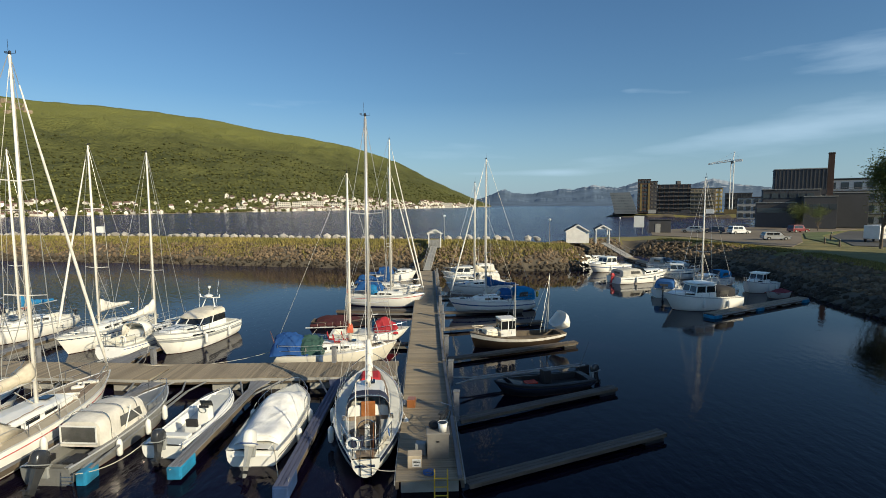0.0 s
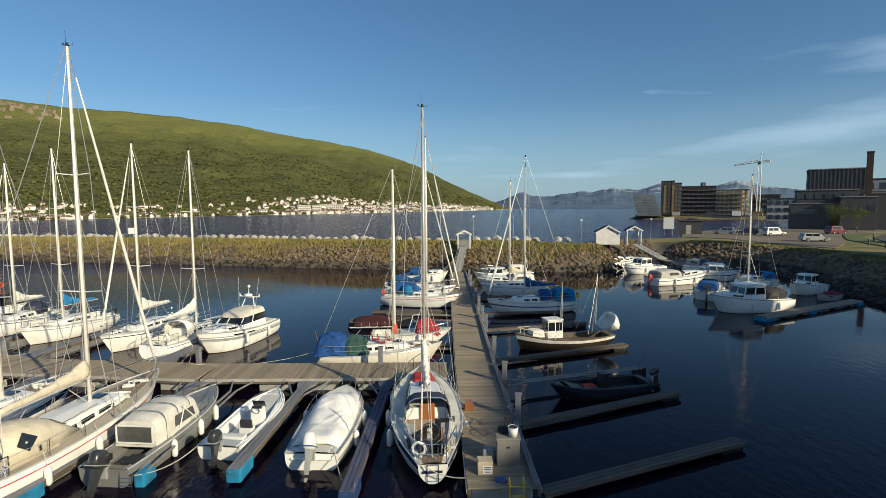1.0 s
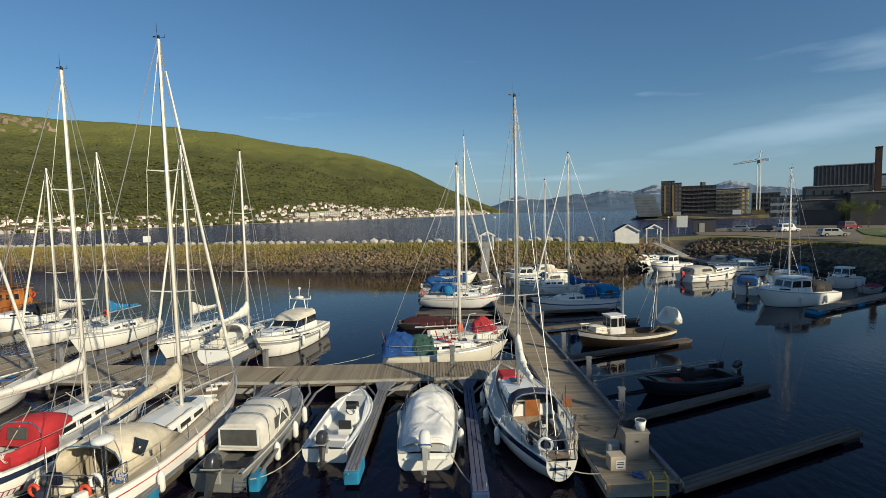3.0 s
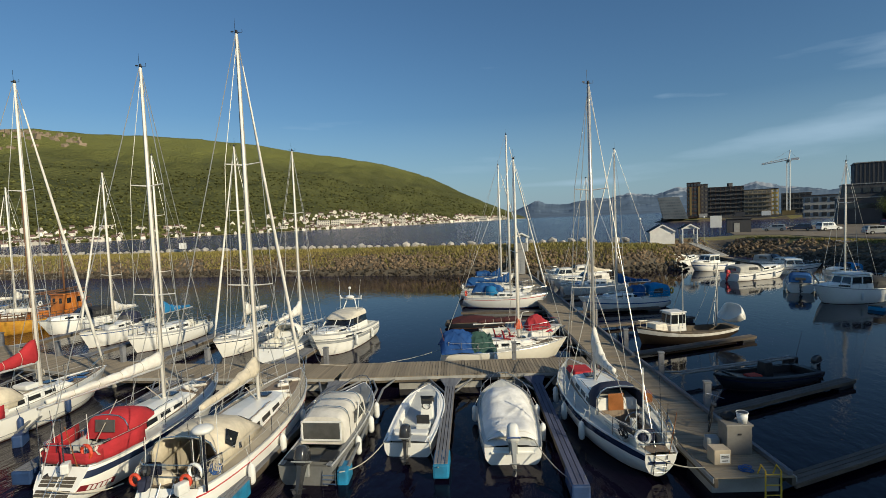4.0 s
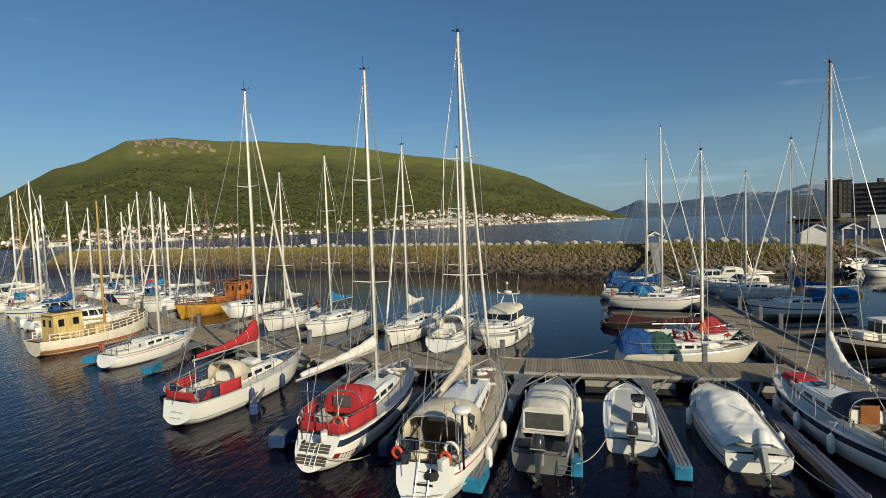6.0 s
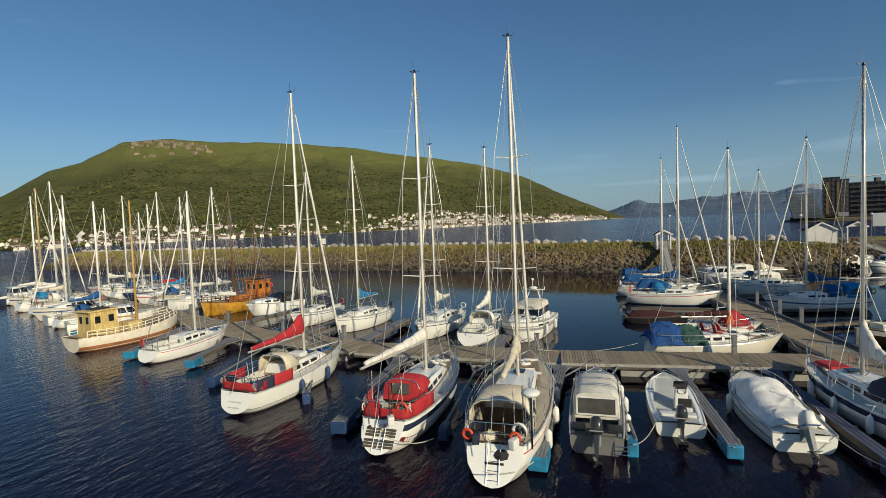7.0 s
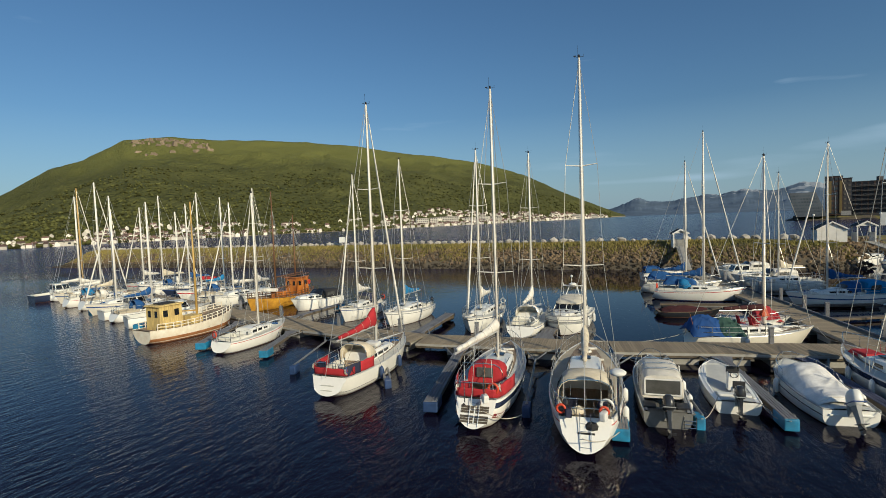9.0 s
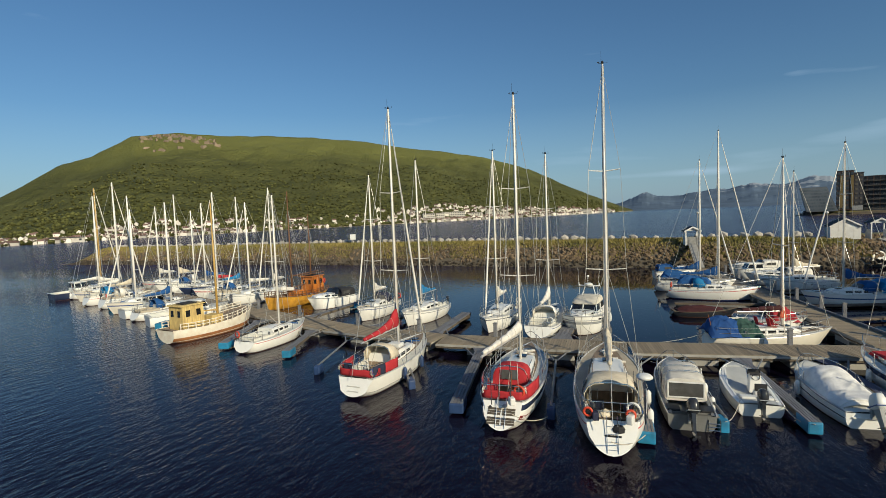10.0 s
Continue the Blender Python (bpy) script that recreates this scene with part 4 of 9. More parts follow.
def coachroof(h, th, material, t0, t1, hw=0.6, up=0.42, win=GLASS, wins=3, front=0.45):
    ys = np.linspace(t0, t1, 9)
    rows, side = [], []
    for i, t in enumerate(ys):
        k = i / 8.0
        w = h.hb(t) * hw * (1 - 0.18 * k)
        z0 = h.sheer(t) + 0.02
        z1 = z0 + up * (1 - (1 - front) * max(0, k - 0.35) / 0.65) * (0.0 if i == 8 else 1.0) + 0.02
        y = h.ln * t
        rows.append([Vector(p) for p in ((w, y, z0 - 0.03), (w * 0.95, y, z0 + (z1 - z0) * 0.8), (w * 0.82, y, z1), (0, y, z1 + 0.05), (-w * 0.82, y, z1), (-w * 0.95, y, z0 + (z1 - z0) * 0.8), (-w, y, z0 - 0.03))])
        side.append((y, w, z0, z1))
    bm = BM()
    rr = loft(bm, rows)
    bm.faces.new(rr[0][::-1])
    bmesh.ops.recalc_face_normals(bm, faces=bm.faces)
    part("coachroof", bm, material, th)
    for sx in (-1, 1):
        for k in range(wins):
            f0, f1 = 0.4 + k * 5.4 / wins, 0.4 + k * 5.4 / wins + 3.9 / wins
            bm = BM()
            quad = []
            for f in (f0, f1):
                i = int(f)
                g = f - i
                y, w, z0, z1 = (side[i][j] * (1 - g) + side[i + 1][j] * g for j in range(4))
                quad.append([Vector((sx * (w * (1 - 0.05 * q) + 0.012), y, z0 + (z1 - z0) * 0.8 * q)) for q in (0.38, 0.86)])
            loft(bm, quad)
            thick(bm, 0.015)
            part("window", bm, win, th)
    return side


def sail_cover(th, mast_y, z, ln, material, fat=0.17, droop=0.0, rise=0.75, name="sail_cover", swing=0.0):
    """A furled mainsail on its boom, higher where it meets the mast, with folds between its ties."""
    bm = BM()
    rows = []
    n = 30
    seed = mast_y * 3.7 + ln
    for i in range(n + 1):
        k = i / n
        y = mast_y - 0.10 - ln * k
        up = fat * 2 * (1 + rise * (1 - k) ** 3 * 2.4) * (1 - 0.45 * k)
        tie = 0.86 + 0.14 * abs(math.sin(k * math.pi * 5)) ** 0.5
        w = fat * (1 - 0.45 * k) * tie
        zz = z - droop * k
        row = []
        for j in range(14):
            a = 2 * math.pi * j / 14
            q = 1 + 0.30 * noise.noise((k * 9 + seed, math.cos(a) * 1.6, math.sin(a) * 1.6)) + 0.16 * noise.noise((k * 20, a * 2, seed))
            row.append(Vector((w * math.cos(a) * q, y, zz + (up / 2) * (math.sin(a) * q * tie + 0.9))))
        rows.append(row)
    turn = Matrix.Translation((0, mast_y, 0)) @ Matrix.Rotation(radians(swing), 4, "Z") @ Matrix.Translation((0, -mast_y, 0))
    rows = [[turn @ v for v in row] for row in rows]
    loft(bm, rows, closed=True, cap=True)
    cover = part(name, bm, material, th, smooth=True)
    for k in (0.2, 0.4, 0.6, 0.8):
        bm = BM()
        row = rows[int(k * n)]
        pipe(bm, [row[j % 14] for j in range(15)], 0.012, 4)
        part("sail_tie", bm, ROPE, cover)
    bm = BM()
    tube(bm, turn @ Vector((0, mast_y - 0.05, z - 0.03)), turn @ Vector((0, mast_y - ln - 0.35, z - droop - 0.03)), 0.055, 0.045, 8)
    part("boom", bm, ALU, th)


def rig(th, h, my, top, mast_mat=None, spreaders=2, furl=True, wire=0.013, r=0.075, base=None, gear=True, furl_mat=None):
    """Mast, spreaders, stays and shrouds."""
    t = my / h.ln
    zb = h.sheer(t) + 0.05 if base is None else base
    mm = mast_mat or MASTW
    bm = BM()
    rows = []
    for k, z in ((1.0, zb - 0.1), (1.0, zb + (top - zb) * 0.6), (0.62, top)):
        rows.append([Vector((r * 0.8 * k * math.cos(a), my + r * 1.2 * k * math.sin(a), z)) for a in (2 * math.pi * j / 8 for j in range(8))])
    loft(bm, rows, closed=True, cap=True)
    part("mast", bm, mm, th, smooth=True)
    bow = h.point(1.0, 0, 1.0)
    hb = h.hb(t - 0.03)
    zc = h.sheer(t)
    tips = []
    for i in range(spreaders):
        z = zb + (top - zb) * ((i + 1) / (spreaders + 1.0) * (0.98 if spreaders > 1 else 0.98))
        w = min(0.85, hb * 0.8) * (1.0 - 0.22 * i)
        for sx in (-1, 1):
            bm = BM()
            tube(bm, (0, my, z), (sx * w, my - 0.12, z + 0.06), 0.03, 0.018, 5)
            part("spreader", bm, mm, th)
        tips.append((w, z + 0.06))
    for sx in (-1, 1):
        pts = [(sx * (hb - 0.06), my - 0.15, zc)] + [(sx * w, my - 0.12, z) for w, z in tips] + [(0, my, top - 0.12)]
        bm = BM()
        pipe(bm, pts, wire, 4)
        part("shroud", bm, WIRE, th)
        bm = BM()
        tube(bm, (sx * (hb - 0.10), my - 0.45, zc), (sx * 0.05, my, tips[0][1] - 0.08), wire, n=4)
        part("lower_shroud", bm, WIRE, th)
    fy = bow.y - 0.12
    bm = BM()
    tube(bm, (0, fy, bow.z + 0.03), (0, my + 0.08, top - 0.25), wire, n=4)
    part("forestay", bm, WIRE, th)
    if furl:
        bm = BM()
        a, b = Vector((0, fy, bow.z + 0.25)), Vector((0, my + 0.08, top - 0.25))
        pipe(bm, [a, a.lerp(b, 0.08), a.lerp(b, 0.35), a.lerp(b, 0.7), a.lerp(b, 0.94)], [0.03, 0.075, 0.065, 0.05, 0.025], 7)
        part("furled_sail", bm, furl_mat or CWHITE, th, smooth=True)
    bm = BM()
    tube(bm, (0, 0.12, h.sheer(0) + 0.05), (0, my - 0.08, top - 0.05), wire, n=4)
    part("backstay", bm, WIRE, th)
    if gear:
        bm = BM()
        tube(bm, (-0.18, my + 0.03, top + 0.05), (0.2, my + 0.03, top + 0.05), 0.008, n=4)
        tube(bm, (0.2, my + 0.03, top + 0.05), (0.2, my + 0.03, top + 0.16), 0.008, n=4)
        tube(bm, (-0.05, my, top), (-0.05, my, top + 0.55), 0.006, n=4)
        box(bm, (-0.17, my + 0.03, top + 0.10), (0.10, 0.02, 0.04))
        ball(bm, (0.0, my, top + 0.06), (0.06, 0.06, 0.09), 6, 4)
        part("masthead_gear", bm, BLACK, th)
        for sx in (-1, 1):
            bm = BM()
            tube(bm, (sx * 0.13, my - 0.05, zb + 0.4), (sx * 0.05, my, top - 0.1), 0.011, n=4)
            part("halyard", bm, ROPE, th)


def rails(th, h, posts=6, gate=None, stern=True, hgt=0.6):
    """Pulpit, stanchions, two guard wires a side and pushpit."""
    fr = [0.14 + 0.68 * i / (posts - 1) for i in range(posts)]
    for sx in (-1, 1):
        for t in fr:
            bm = BM()
            p = h.point(t, sx * 0.95, 1.0)
            tube(bm, p, p + Vector((0, 0, hgt)), 0.014, n=5)
            part("stanchion", bm, STEEL, th)
        for z in (hgt * 0.5, hgt - 0.02):
            bm = BM()
            pipe(bm, [h.point(t, sx * 0.95, 1.0) + Vector((0, 0, z)) for t in [0.03] + fr + [0.9]], 0.009, 4)
            part("guard_wire", bm, WIRE, th)
    bm = BM()
    pl = [h.point(t, s * 0.92, 1.0) + Vector((0, 0, hgt + 0.04)) for t, s in ((0.82, 1), (0.92, 1), (0.99, 0.6), (0.99, -0.6), (0.92, -1), (0.82, -1))]
    pipe(bm, pl, 0.016, 5)
    for t, s in ((0.84, 1), (0.93, 1), (0.93, -1), (0.84, -1)):
        p = h.point(t, s * 0.92, 1.0)
        tube(bm, p, p + Vector((0, 0, hgt + 0.04)), 0.014, n=5)
    part("pulpit", bm, STEEL, th)
    if stern:
        bm = BM()
        for z in (hgt * 0.5, hgt + 0.02):
            pipe(bm, [h.point(t, s * 0.95, 1.0) + Vector((0, 0.02, z)) for t, s in ((0.14, 1), (0.05, 1), (0.005, 0.85), (0.005, -0.85), (0.05, -1), (0.14, -1))], 0.015, 5)
        for t, s in ((0.14, 1), (0.01, 0.9), (0.01, 0.35), (0.01, -0.35), (0.01, -0.9), (0.14, -1)):
            p = h.point(t, s * 0.95, 1.0)
            tube(bm, p, p + Vector((0, 0.0, hgt + 0.02)), 0.013, n=5)
        part("pushpit", bm, STEEL, th)


def fenders(th, h, spots, material=WHITEP):
    for t, sx in spots:
        bm = BM()
        p = h.point(t, sx, 0.55) + Vector((sx * 0.12, 0, 0))
        pipe(bm, [p + Vector((0, 0, z)) for z in (0.34, 0.28, 0.20, -0.20, -0.28, -0.32)], [0.02, 0.08, 0.11, 0.11, 0.08, 0.02], 8)
        tube(bm, p + Vector((0, 0, 0.33)), h.point(t, sx * 0.97, 1.0) + Vector((0, 0, 0.3)), 0.008, n=4)
        part("fender", bm, material, th, smooth=True)


def hood(th, y0, y1, hw, z0, z1, material, window=True, name="sprayhood", back=False):
    """A canvas hood: low at its front (y1), tall at its back (y0)."""
    bm = BM()
    hoops = [arch(bm, y1 + 0.1, hw * 0.86, z0, z0 + 0.12), arch(bm, y1 - (y1 - y0) * 0.3, hw * 0.95, z0, z0 + (z1 - z0) * 0.82), arch(bm, y1 - (y1 - y0) * 0.55, hw, z0, z1), arch(bm, y0, hw * 0.99, z0, z1 * 0.985)]
    loft(bm, hoops)
    thick(bm, 0.025)
    part(name, bm, material, th, smooth=True)
    bm = BM()
    pipe(bm, [p + Vector((0, -0.01, 0.0)) for p in arch(bm, y0, hw * 1.0, z0, z1)], 0.02, 5)
    part("hoop", bm, STEEL, th)
    if back:
        bm = BM()
        hp = [p + Vector((0, 0.02, 0)) for p in hoops[-1]]
        loft(bm, [[Vector((p.x, p.y - 0.12 * (1 - f), z0 + (p.z - z0) * f)) for p in hp] for f in (0.02, 0.5, 1.0)])
        thick(bm, 0.02)
        part("back_panel", bm, material, th)
    if window:
        bm = BM()
        a, b = hoops[0], hoops[1]
        g = [[a[i].lerp(b[i], k) + Vector((0, 0.02, 0.03)) for i in (2, 3, 4, 5, 6)] for k in (0.3, 0.85)]
        loft(bm, g)
        thick(bm, 0.012)
        part("hood_window", bm, CLEAR, th)


def canopy_tent(th, y0, y1, hw, z0, z1, material):
    """A boxy canvas canopy on hoops, with clear side windows and sagging cloth between the hoops."""
    bm = BM()
    stations = [(y1 + 0.12, 0.30, 0.94), (y1 - 0.10, 0.86, 0.97), (y1 - (y1 - y0) * 0.30, 1.0, 1.0), (y1 - (y1 - y0) * 0.48, 0.95, 0.985), (y1 - (y1 - y0) * 0.66, 0.98, 1.0), (y1 - (y1 - y0) * 0.84, 0.90, 0.985), (y0 + 0.06, 0.84, 0.97), (y0, 0.30, 0.95)]
    hoops = [arch(bm, y, hw * k, z0, z0 + (z1 - z0) * f, 11, square=0.42) for y, f, k in stations]
    loft(bm, hoops)
    bm.faces.new([bm.verts.new(p) for p in hoops[-1]])
    thick(bm, 0.02)
    tent = part("canopy", bm, material, th)
    tent.data.shade_smooth()
    tent.data.set_sharp_from_angle(angle=radians(32))
    for sx in (-1, 1):
        bm = BM()
        x = sx * hw * 1.012
        ya, yb, dz = y1 - (y1 - y0) * 0.12, y1 - (y1 - y0) * 0.60, z1 - z0
        loft(bm, [[Vector((x, ya, z0 + dz * 0.28)), Vector((x * 0.99, ya - 0.12, z0 + dz * 0.62))], [Vector((x, yb, z0 + dz * 0.28)), Vector((x * 0.99, yb, z0 + dz * 0.66))]])
        thick(bm, 0.012)
        part("side_window", bm, CLEAR, th)
    bm = BM()
    box(bm, (0, y0 - 0.02, z0 + (z1 - z0) * 0.42), (hw * 0.9, 0.02, (z1 - z0) * 0.30))
    part("rear_window", bm, CLEAR, th)


def wheel(th, y, z, r=0.38):
    bm = BM()
    ring(bm, (0, y, z), r, 0.018, (0, 1, 0.12), 18, 5)
    for i in range(6):
        a = i * math.pi / 3
        tube(bm, (0, y, z), (r * math.cos(a), y - 0.05 * math.sin(a), z + r * math.sin(a)), 0.009, n=4)
    part("steering_wheel", bm, STEEL, th)
    bm = BM()
    box(bm, (0, y + 0.14, z - 0.32), (0.22, 0.2, 0.75), taper=0.8, bev=0.03)
    part("binnacle", bm, WHITEP, th)


def weather_cloth(th, h, t0, t1, sx, material, hgt=0.55, name="weather_cloth", label=""):
    bm = BM()
    loft(bm, [[h.point(t0 + (t1 - t0) * i / 5, sx * 0.97, 1.0) + Vector((0, 0, z + 0.02 * math.sin(i * 2.1 + z * 5))) for z in (0.05, 0.2, hgt * 0.6, hgt)] for i in range(6)])
    thick(bm, 0.02)
    part(name, bm, material, th, label, smooth=True)


def stern_cloth(th, h, hgt=0.42):
    """Red canvas laced round the pushpit."""
    line = [h.point(t, s * 0.97, 1.0) for t, s in ((0.10, 1), (0.05, 1), (0.02, 0.97), (0.004, 0.84), (0.004, 0.55), (0.004, 0.25), (0.004, -0.25), (0.004, -0.55), (0.004, -0.84), (0.02, -0.97), (0.05, -1), (0.10, -1))]
    bm = BM()
    loft(bm, [[p + Vector((0.02 * math.sin(i * 2.3 + z * 6), -0.02 + 0.015 * math.sin(i * 1.7 + z * 4), z)) for z in (0.08, 0.20, 0.32, hgt - 0.03 * (i % 2))] for i, p in enumerate(line)])
    thick(bm, 0.02)
    part("stern_cloth", bm, CRED, th, smooth=True)


def transom_panels(th, h, material, w=1.15):
    """Dark boarded panels let into a sloping transom, in two tiers."""
    lean = math.degrees(math.atan2(h.ahead(0, h.fs) - h.ahead(0, 0.1), h.fs - 0.1))
    for z in (0.40, 0.68):
        for sx in (-1, 1):
            bm = BM()
            for k in range(3):
                q = z - 0.07 + 0.075 * k
                box(bm, (sx * w * 0.25, h.ahead(0, q) - 0.015, q), (w * 0.45, 0.02, 0.085), rx=-lean, bev=0.005)
            part("transom_panel", bm, material, th)


def stern_ladder(th, h, y=-0.05):
    """A ladder that follows the slope of the transom."""
    bm = BM()
    lean = lambda z: h.ahead(0, z) + y
    for x in (-0.18, 0.18):
        tube(bm, (x, lean(0.2), 0.2), (x, lean(h.fs), h.fs + 0.15), 0.014, n=5)
    for k in range(4):
        z = 0.28 + k * 0.2
        tube(bm, (-0.18, lean(z), z), (0.18, lean(z), z), 0.014, n=5)
    part("ladder", bm, STEEL, th)


def transom_steps(th, h, n, material, w=1.0):
    for k in range(n):
        z = 0.36 + 0.20 * k
        bm = BM()
        box(bm, (0, h.ahead(0, z) + 0.05, z), (w * (0.78 + 0.11 * k), 0.20, 0.03), bev=0.008)
        part("transom_step", bm, material, th)


def name_bars(th, pts, material, w=0.05):
    """Unreadable lettering as plain bars."""
    for a, b in pts:
        bm = BM()
        d = Vector(b) - Vector(a)
        box(bm, (Vector(a) + Vector(b)) / 2, (0.012 if abs(d.y) > abs(d.x) else d.length, d.length if abs(d.y) > abs(d.x) else 0.012, w))
        part("lettering_bar", bm, material, th)


def hatches(th, h, spots):
    for y, z, s in spots:
        bm = BM()
        box(bm, (0, y, z + 0.03), (s, s, 0.05), bev=0.015)
        part("hatch", bm, GLASS, th)


def mooring(th, pts, material=None, name="mooring_line"):
    bm = BM()
    pipe(bm, pts, 0.014, 5)
    part(name, bm, material or ROPE, th)


def deck_gear(th, h, cabin, my, zr, seed):
    """Grab rails, vang, sheets, coiled lines and the odds and ends that lie about on a yacht."""
    r = random.Random(seed)
    ln = h.ln
    for sx in (-1, 1):
        bm = BM()
        pts = []
        for k in range(7):
            t = cabin[0] + (cabin[1] - cabin[0]) * (0.1 + 0.07 * k)
            pts.append(Vector((sx * h.hb(t) * 0.46, ln * t, h.sheer(t) + 0.50 + (0.025 if k % 2 else 0.0))))
        pipe(bm, pts, 0.016, 5)
        part("grab_rail", bm, TEAK if r.random() < 0.6 else STEEL, th)
    bm = BM()
    tube(bm, (0, my - 0.1, zr - 0.05), (0, my - 0.9, zr + 0.72), 0.02, n=5)
    part("kicking_strap", bm, ROPE, th)
    bm = BM()
    tube(bm, (0.03, ln * 0.2, h.sheer(0.2)), (0, my - ln * 0.26, zr + 0.75), 0.013, n=4)
    part("mainsheet", bm, ROPE, th)
    bm = BM()
    for k in range(4):
        ring(bm, (0.0, my + 0.13 + 0.02 * k, zr + 0.45 + 0.02 * k), 0.11, 0.014, (0.2 * k, 1, 0.1), 10, 4)
    part("halyard_coil", bm, r.choice((ROPE, ROPEB, ROPE)), th)
    if r.random() < 0.55:
        bm = BM()
        p = h.point(0.02, r.choice((-0.8, 0.8)), 1.0)
        ring(bm, p + Vector((0, 0.04, 0.42)), 0.20, 0.05, (0.2, 1, 0), 14, 6)
        part("lifebuoy", bm, r.choice((ORANGE, WHITEP)), th)
    if r.random() < 0.5:
        outb = h.point(0.03, -0.7, 1.0)
        bm = BM()
        ball(bm, outb + Vector((0, -0.02, 0.45)), (0.13, 0.18, 0.16), 9, 6)
        tube(bm, outb + Vector((0, -0.05, 0.4)), outb + Vector((0, -0.08, -0.2)), 0.05, n=6)
        part("spare_outboard", bm, ENGINE, th)
    for k in range(r.randint(2, 4)):
        bm = BM()
        t = r.uniform(0.08, cabin[0] - 0.05)
        c = (r.uniform(-0.5, 0.5) * h.hb(t), ln * t, h.sheer(t) - 0.25)
        if r.random() < 0.5:
            box(bm, c, (r.uniform(0.2, 0.5), r.uniform(0.2, 0.5), r.uniform(0.15, 0.35)), bev=0.04, rz=r.uniform(0, 90))
        else:
            ball(bm, c, (r.uniform(0.15, 0.32), r.uniform(0.15, 0.3), r.uniform(0.12, 0.2)), 8, 5)
        part("cockpit_gear", bm, r.choice((CNAVY, CGREY, CBLUE, CRED, CBLACK, CTAN)), th)
    for k in range(r.randint(1, 3)):
        bm = BM()
        t = r.uniform(0.70, 0.86)
        pipe(bm, [Vector((h.hb(t) * r.uniform(-0.6, 0.6), ln * t + q * 0.25, h.sheer(t) + 0.10 + 0.03 * math.sin(q * 3))) for q in range(-2, 3)], 0.07, 6)
        part("folded_sail", bm, r.choice((CWHITE, CBLUE, CTAN, CWHITE)), th, smooth=True)
    if r.random() < 0.4:
        bm = BM()
        tube(bm, h.point(0.0, 0.5, 1.0), h.point(0.0, 0.5, 1.0) + Vector((0.05, -0.35, 1.35)), 0.012, n=5)
        part("flagstaff", bm, VARN, th)


def stern_clutter(th, h, seed):
    """Coiled lines, cans, poles and small gear round the pushpit and cockpit."""
    r = random.Random(seed)
    for k in range(6):
        sx, t = r.choice((-1, 1)), r.uniform(0.01, 0.13)
        p = h.point(t, sx * 0.93, 1.0) + Vector((0, 0, r.uniform(0.30, 0.48)))
        bm = BM()
        for j in range(4):
            ring(bm, p + Vector((0.012 * j * sx, 0.01 * j, -0.02 * j)), r.uniform(0.09, 0.14), 0.013, (1, 0.4 * r.uniform(-1, 1), 0.1), 10, 4)
        part("rope_coil", bm, r.choice((ROPE, ROPEB, CWHITE, CBLACK, ROPE)), th)
    for k in range(3):
        t = r.uniform(0.04, 0.16)
        bm = BM()
        box(bm, (r.choice((-1, 1)) * h.hb(t) * r.uniform(0.35, 0.8), h.ln * t, h.sheer(t) + 0.20), (0.22, 0.32, 0.30), bev=0.05, rz=r.uniform(0, 180))
        part("canister", bm, r.choice((BLACK, GREYP, CNAVY, WHITEP)), th)
    for k in range(4):
        t, sx = r.uniform(0.01, 0.10), r.choice((-1, 1))
        p = h.point(t, sx * r.uniform(0.5, 0.95), 1.0)
        bm = BM()
        tube(bm, p, p + Vector((r.uniform(-0.08, 0.08), r.uniform(-0.15, 0.1), r.uniform(1.0, 2.0))), 0.014, 0.008, 5)
        part("whip_antenna", bm, r.choice((WHITEP, STEEL)), th)
    bm = BM()
    pipe(bm, [h.point(0.20, 0.7, 1.0) + Vector((0, 0, 0.25)), h.point(0.12, 0.2, 1.0) + Vector((0, 0, 0.1)), h.point(0.06, -0.5, 1.0) + Vector((0, 0, 0.28))], 0.014, 5)
    part("sheet_line", bm, ROPE, th)
    bm = BM()
    box(bm, h.point(0.02, -0.5, 1.0) + Vector((0, 0.05, 0.48)), (0.42, 0.05, 0.34), bev=0.05)
    part("stern_cushion", bm, r.choice((CNAVY, CTAN, CRED)), th)


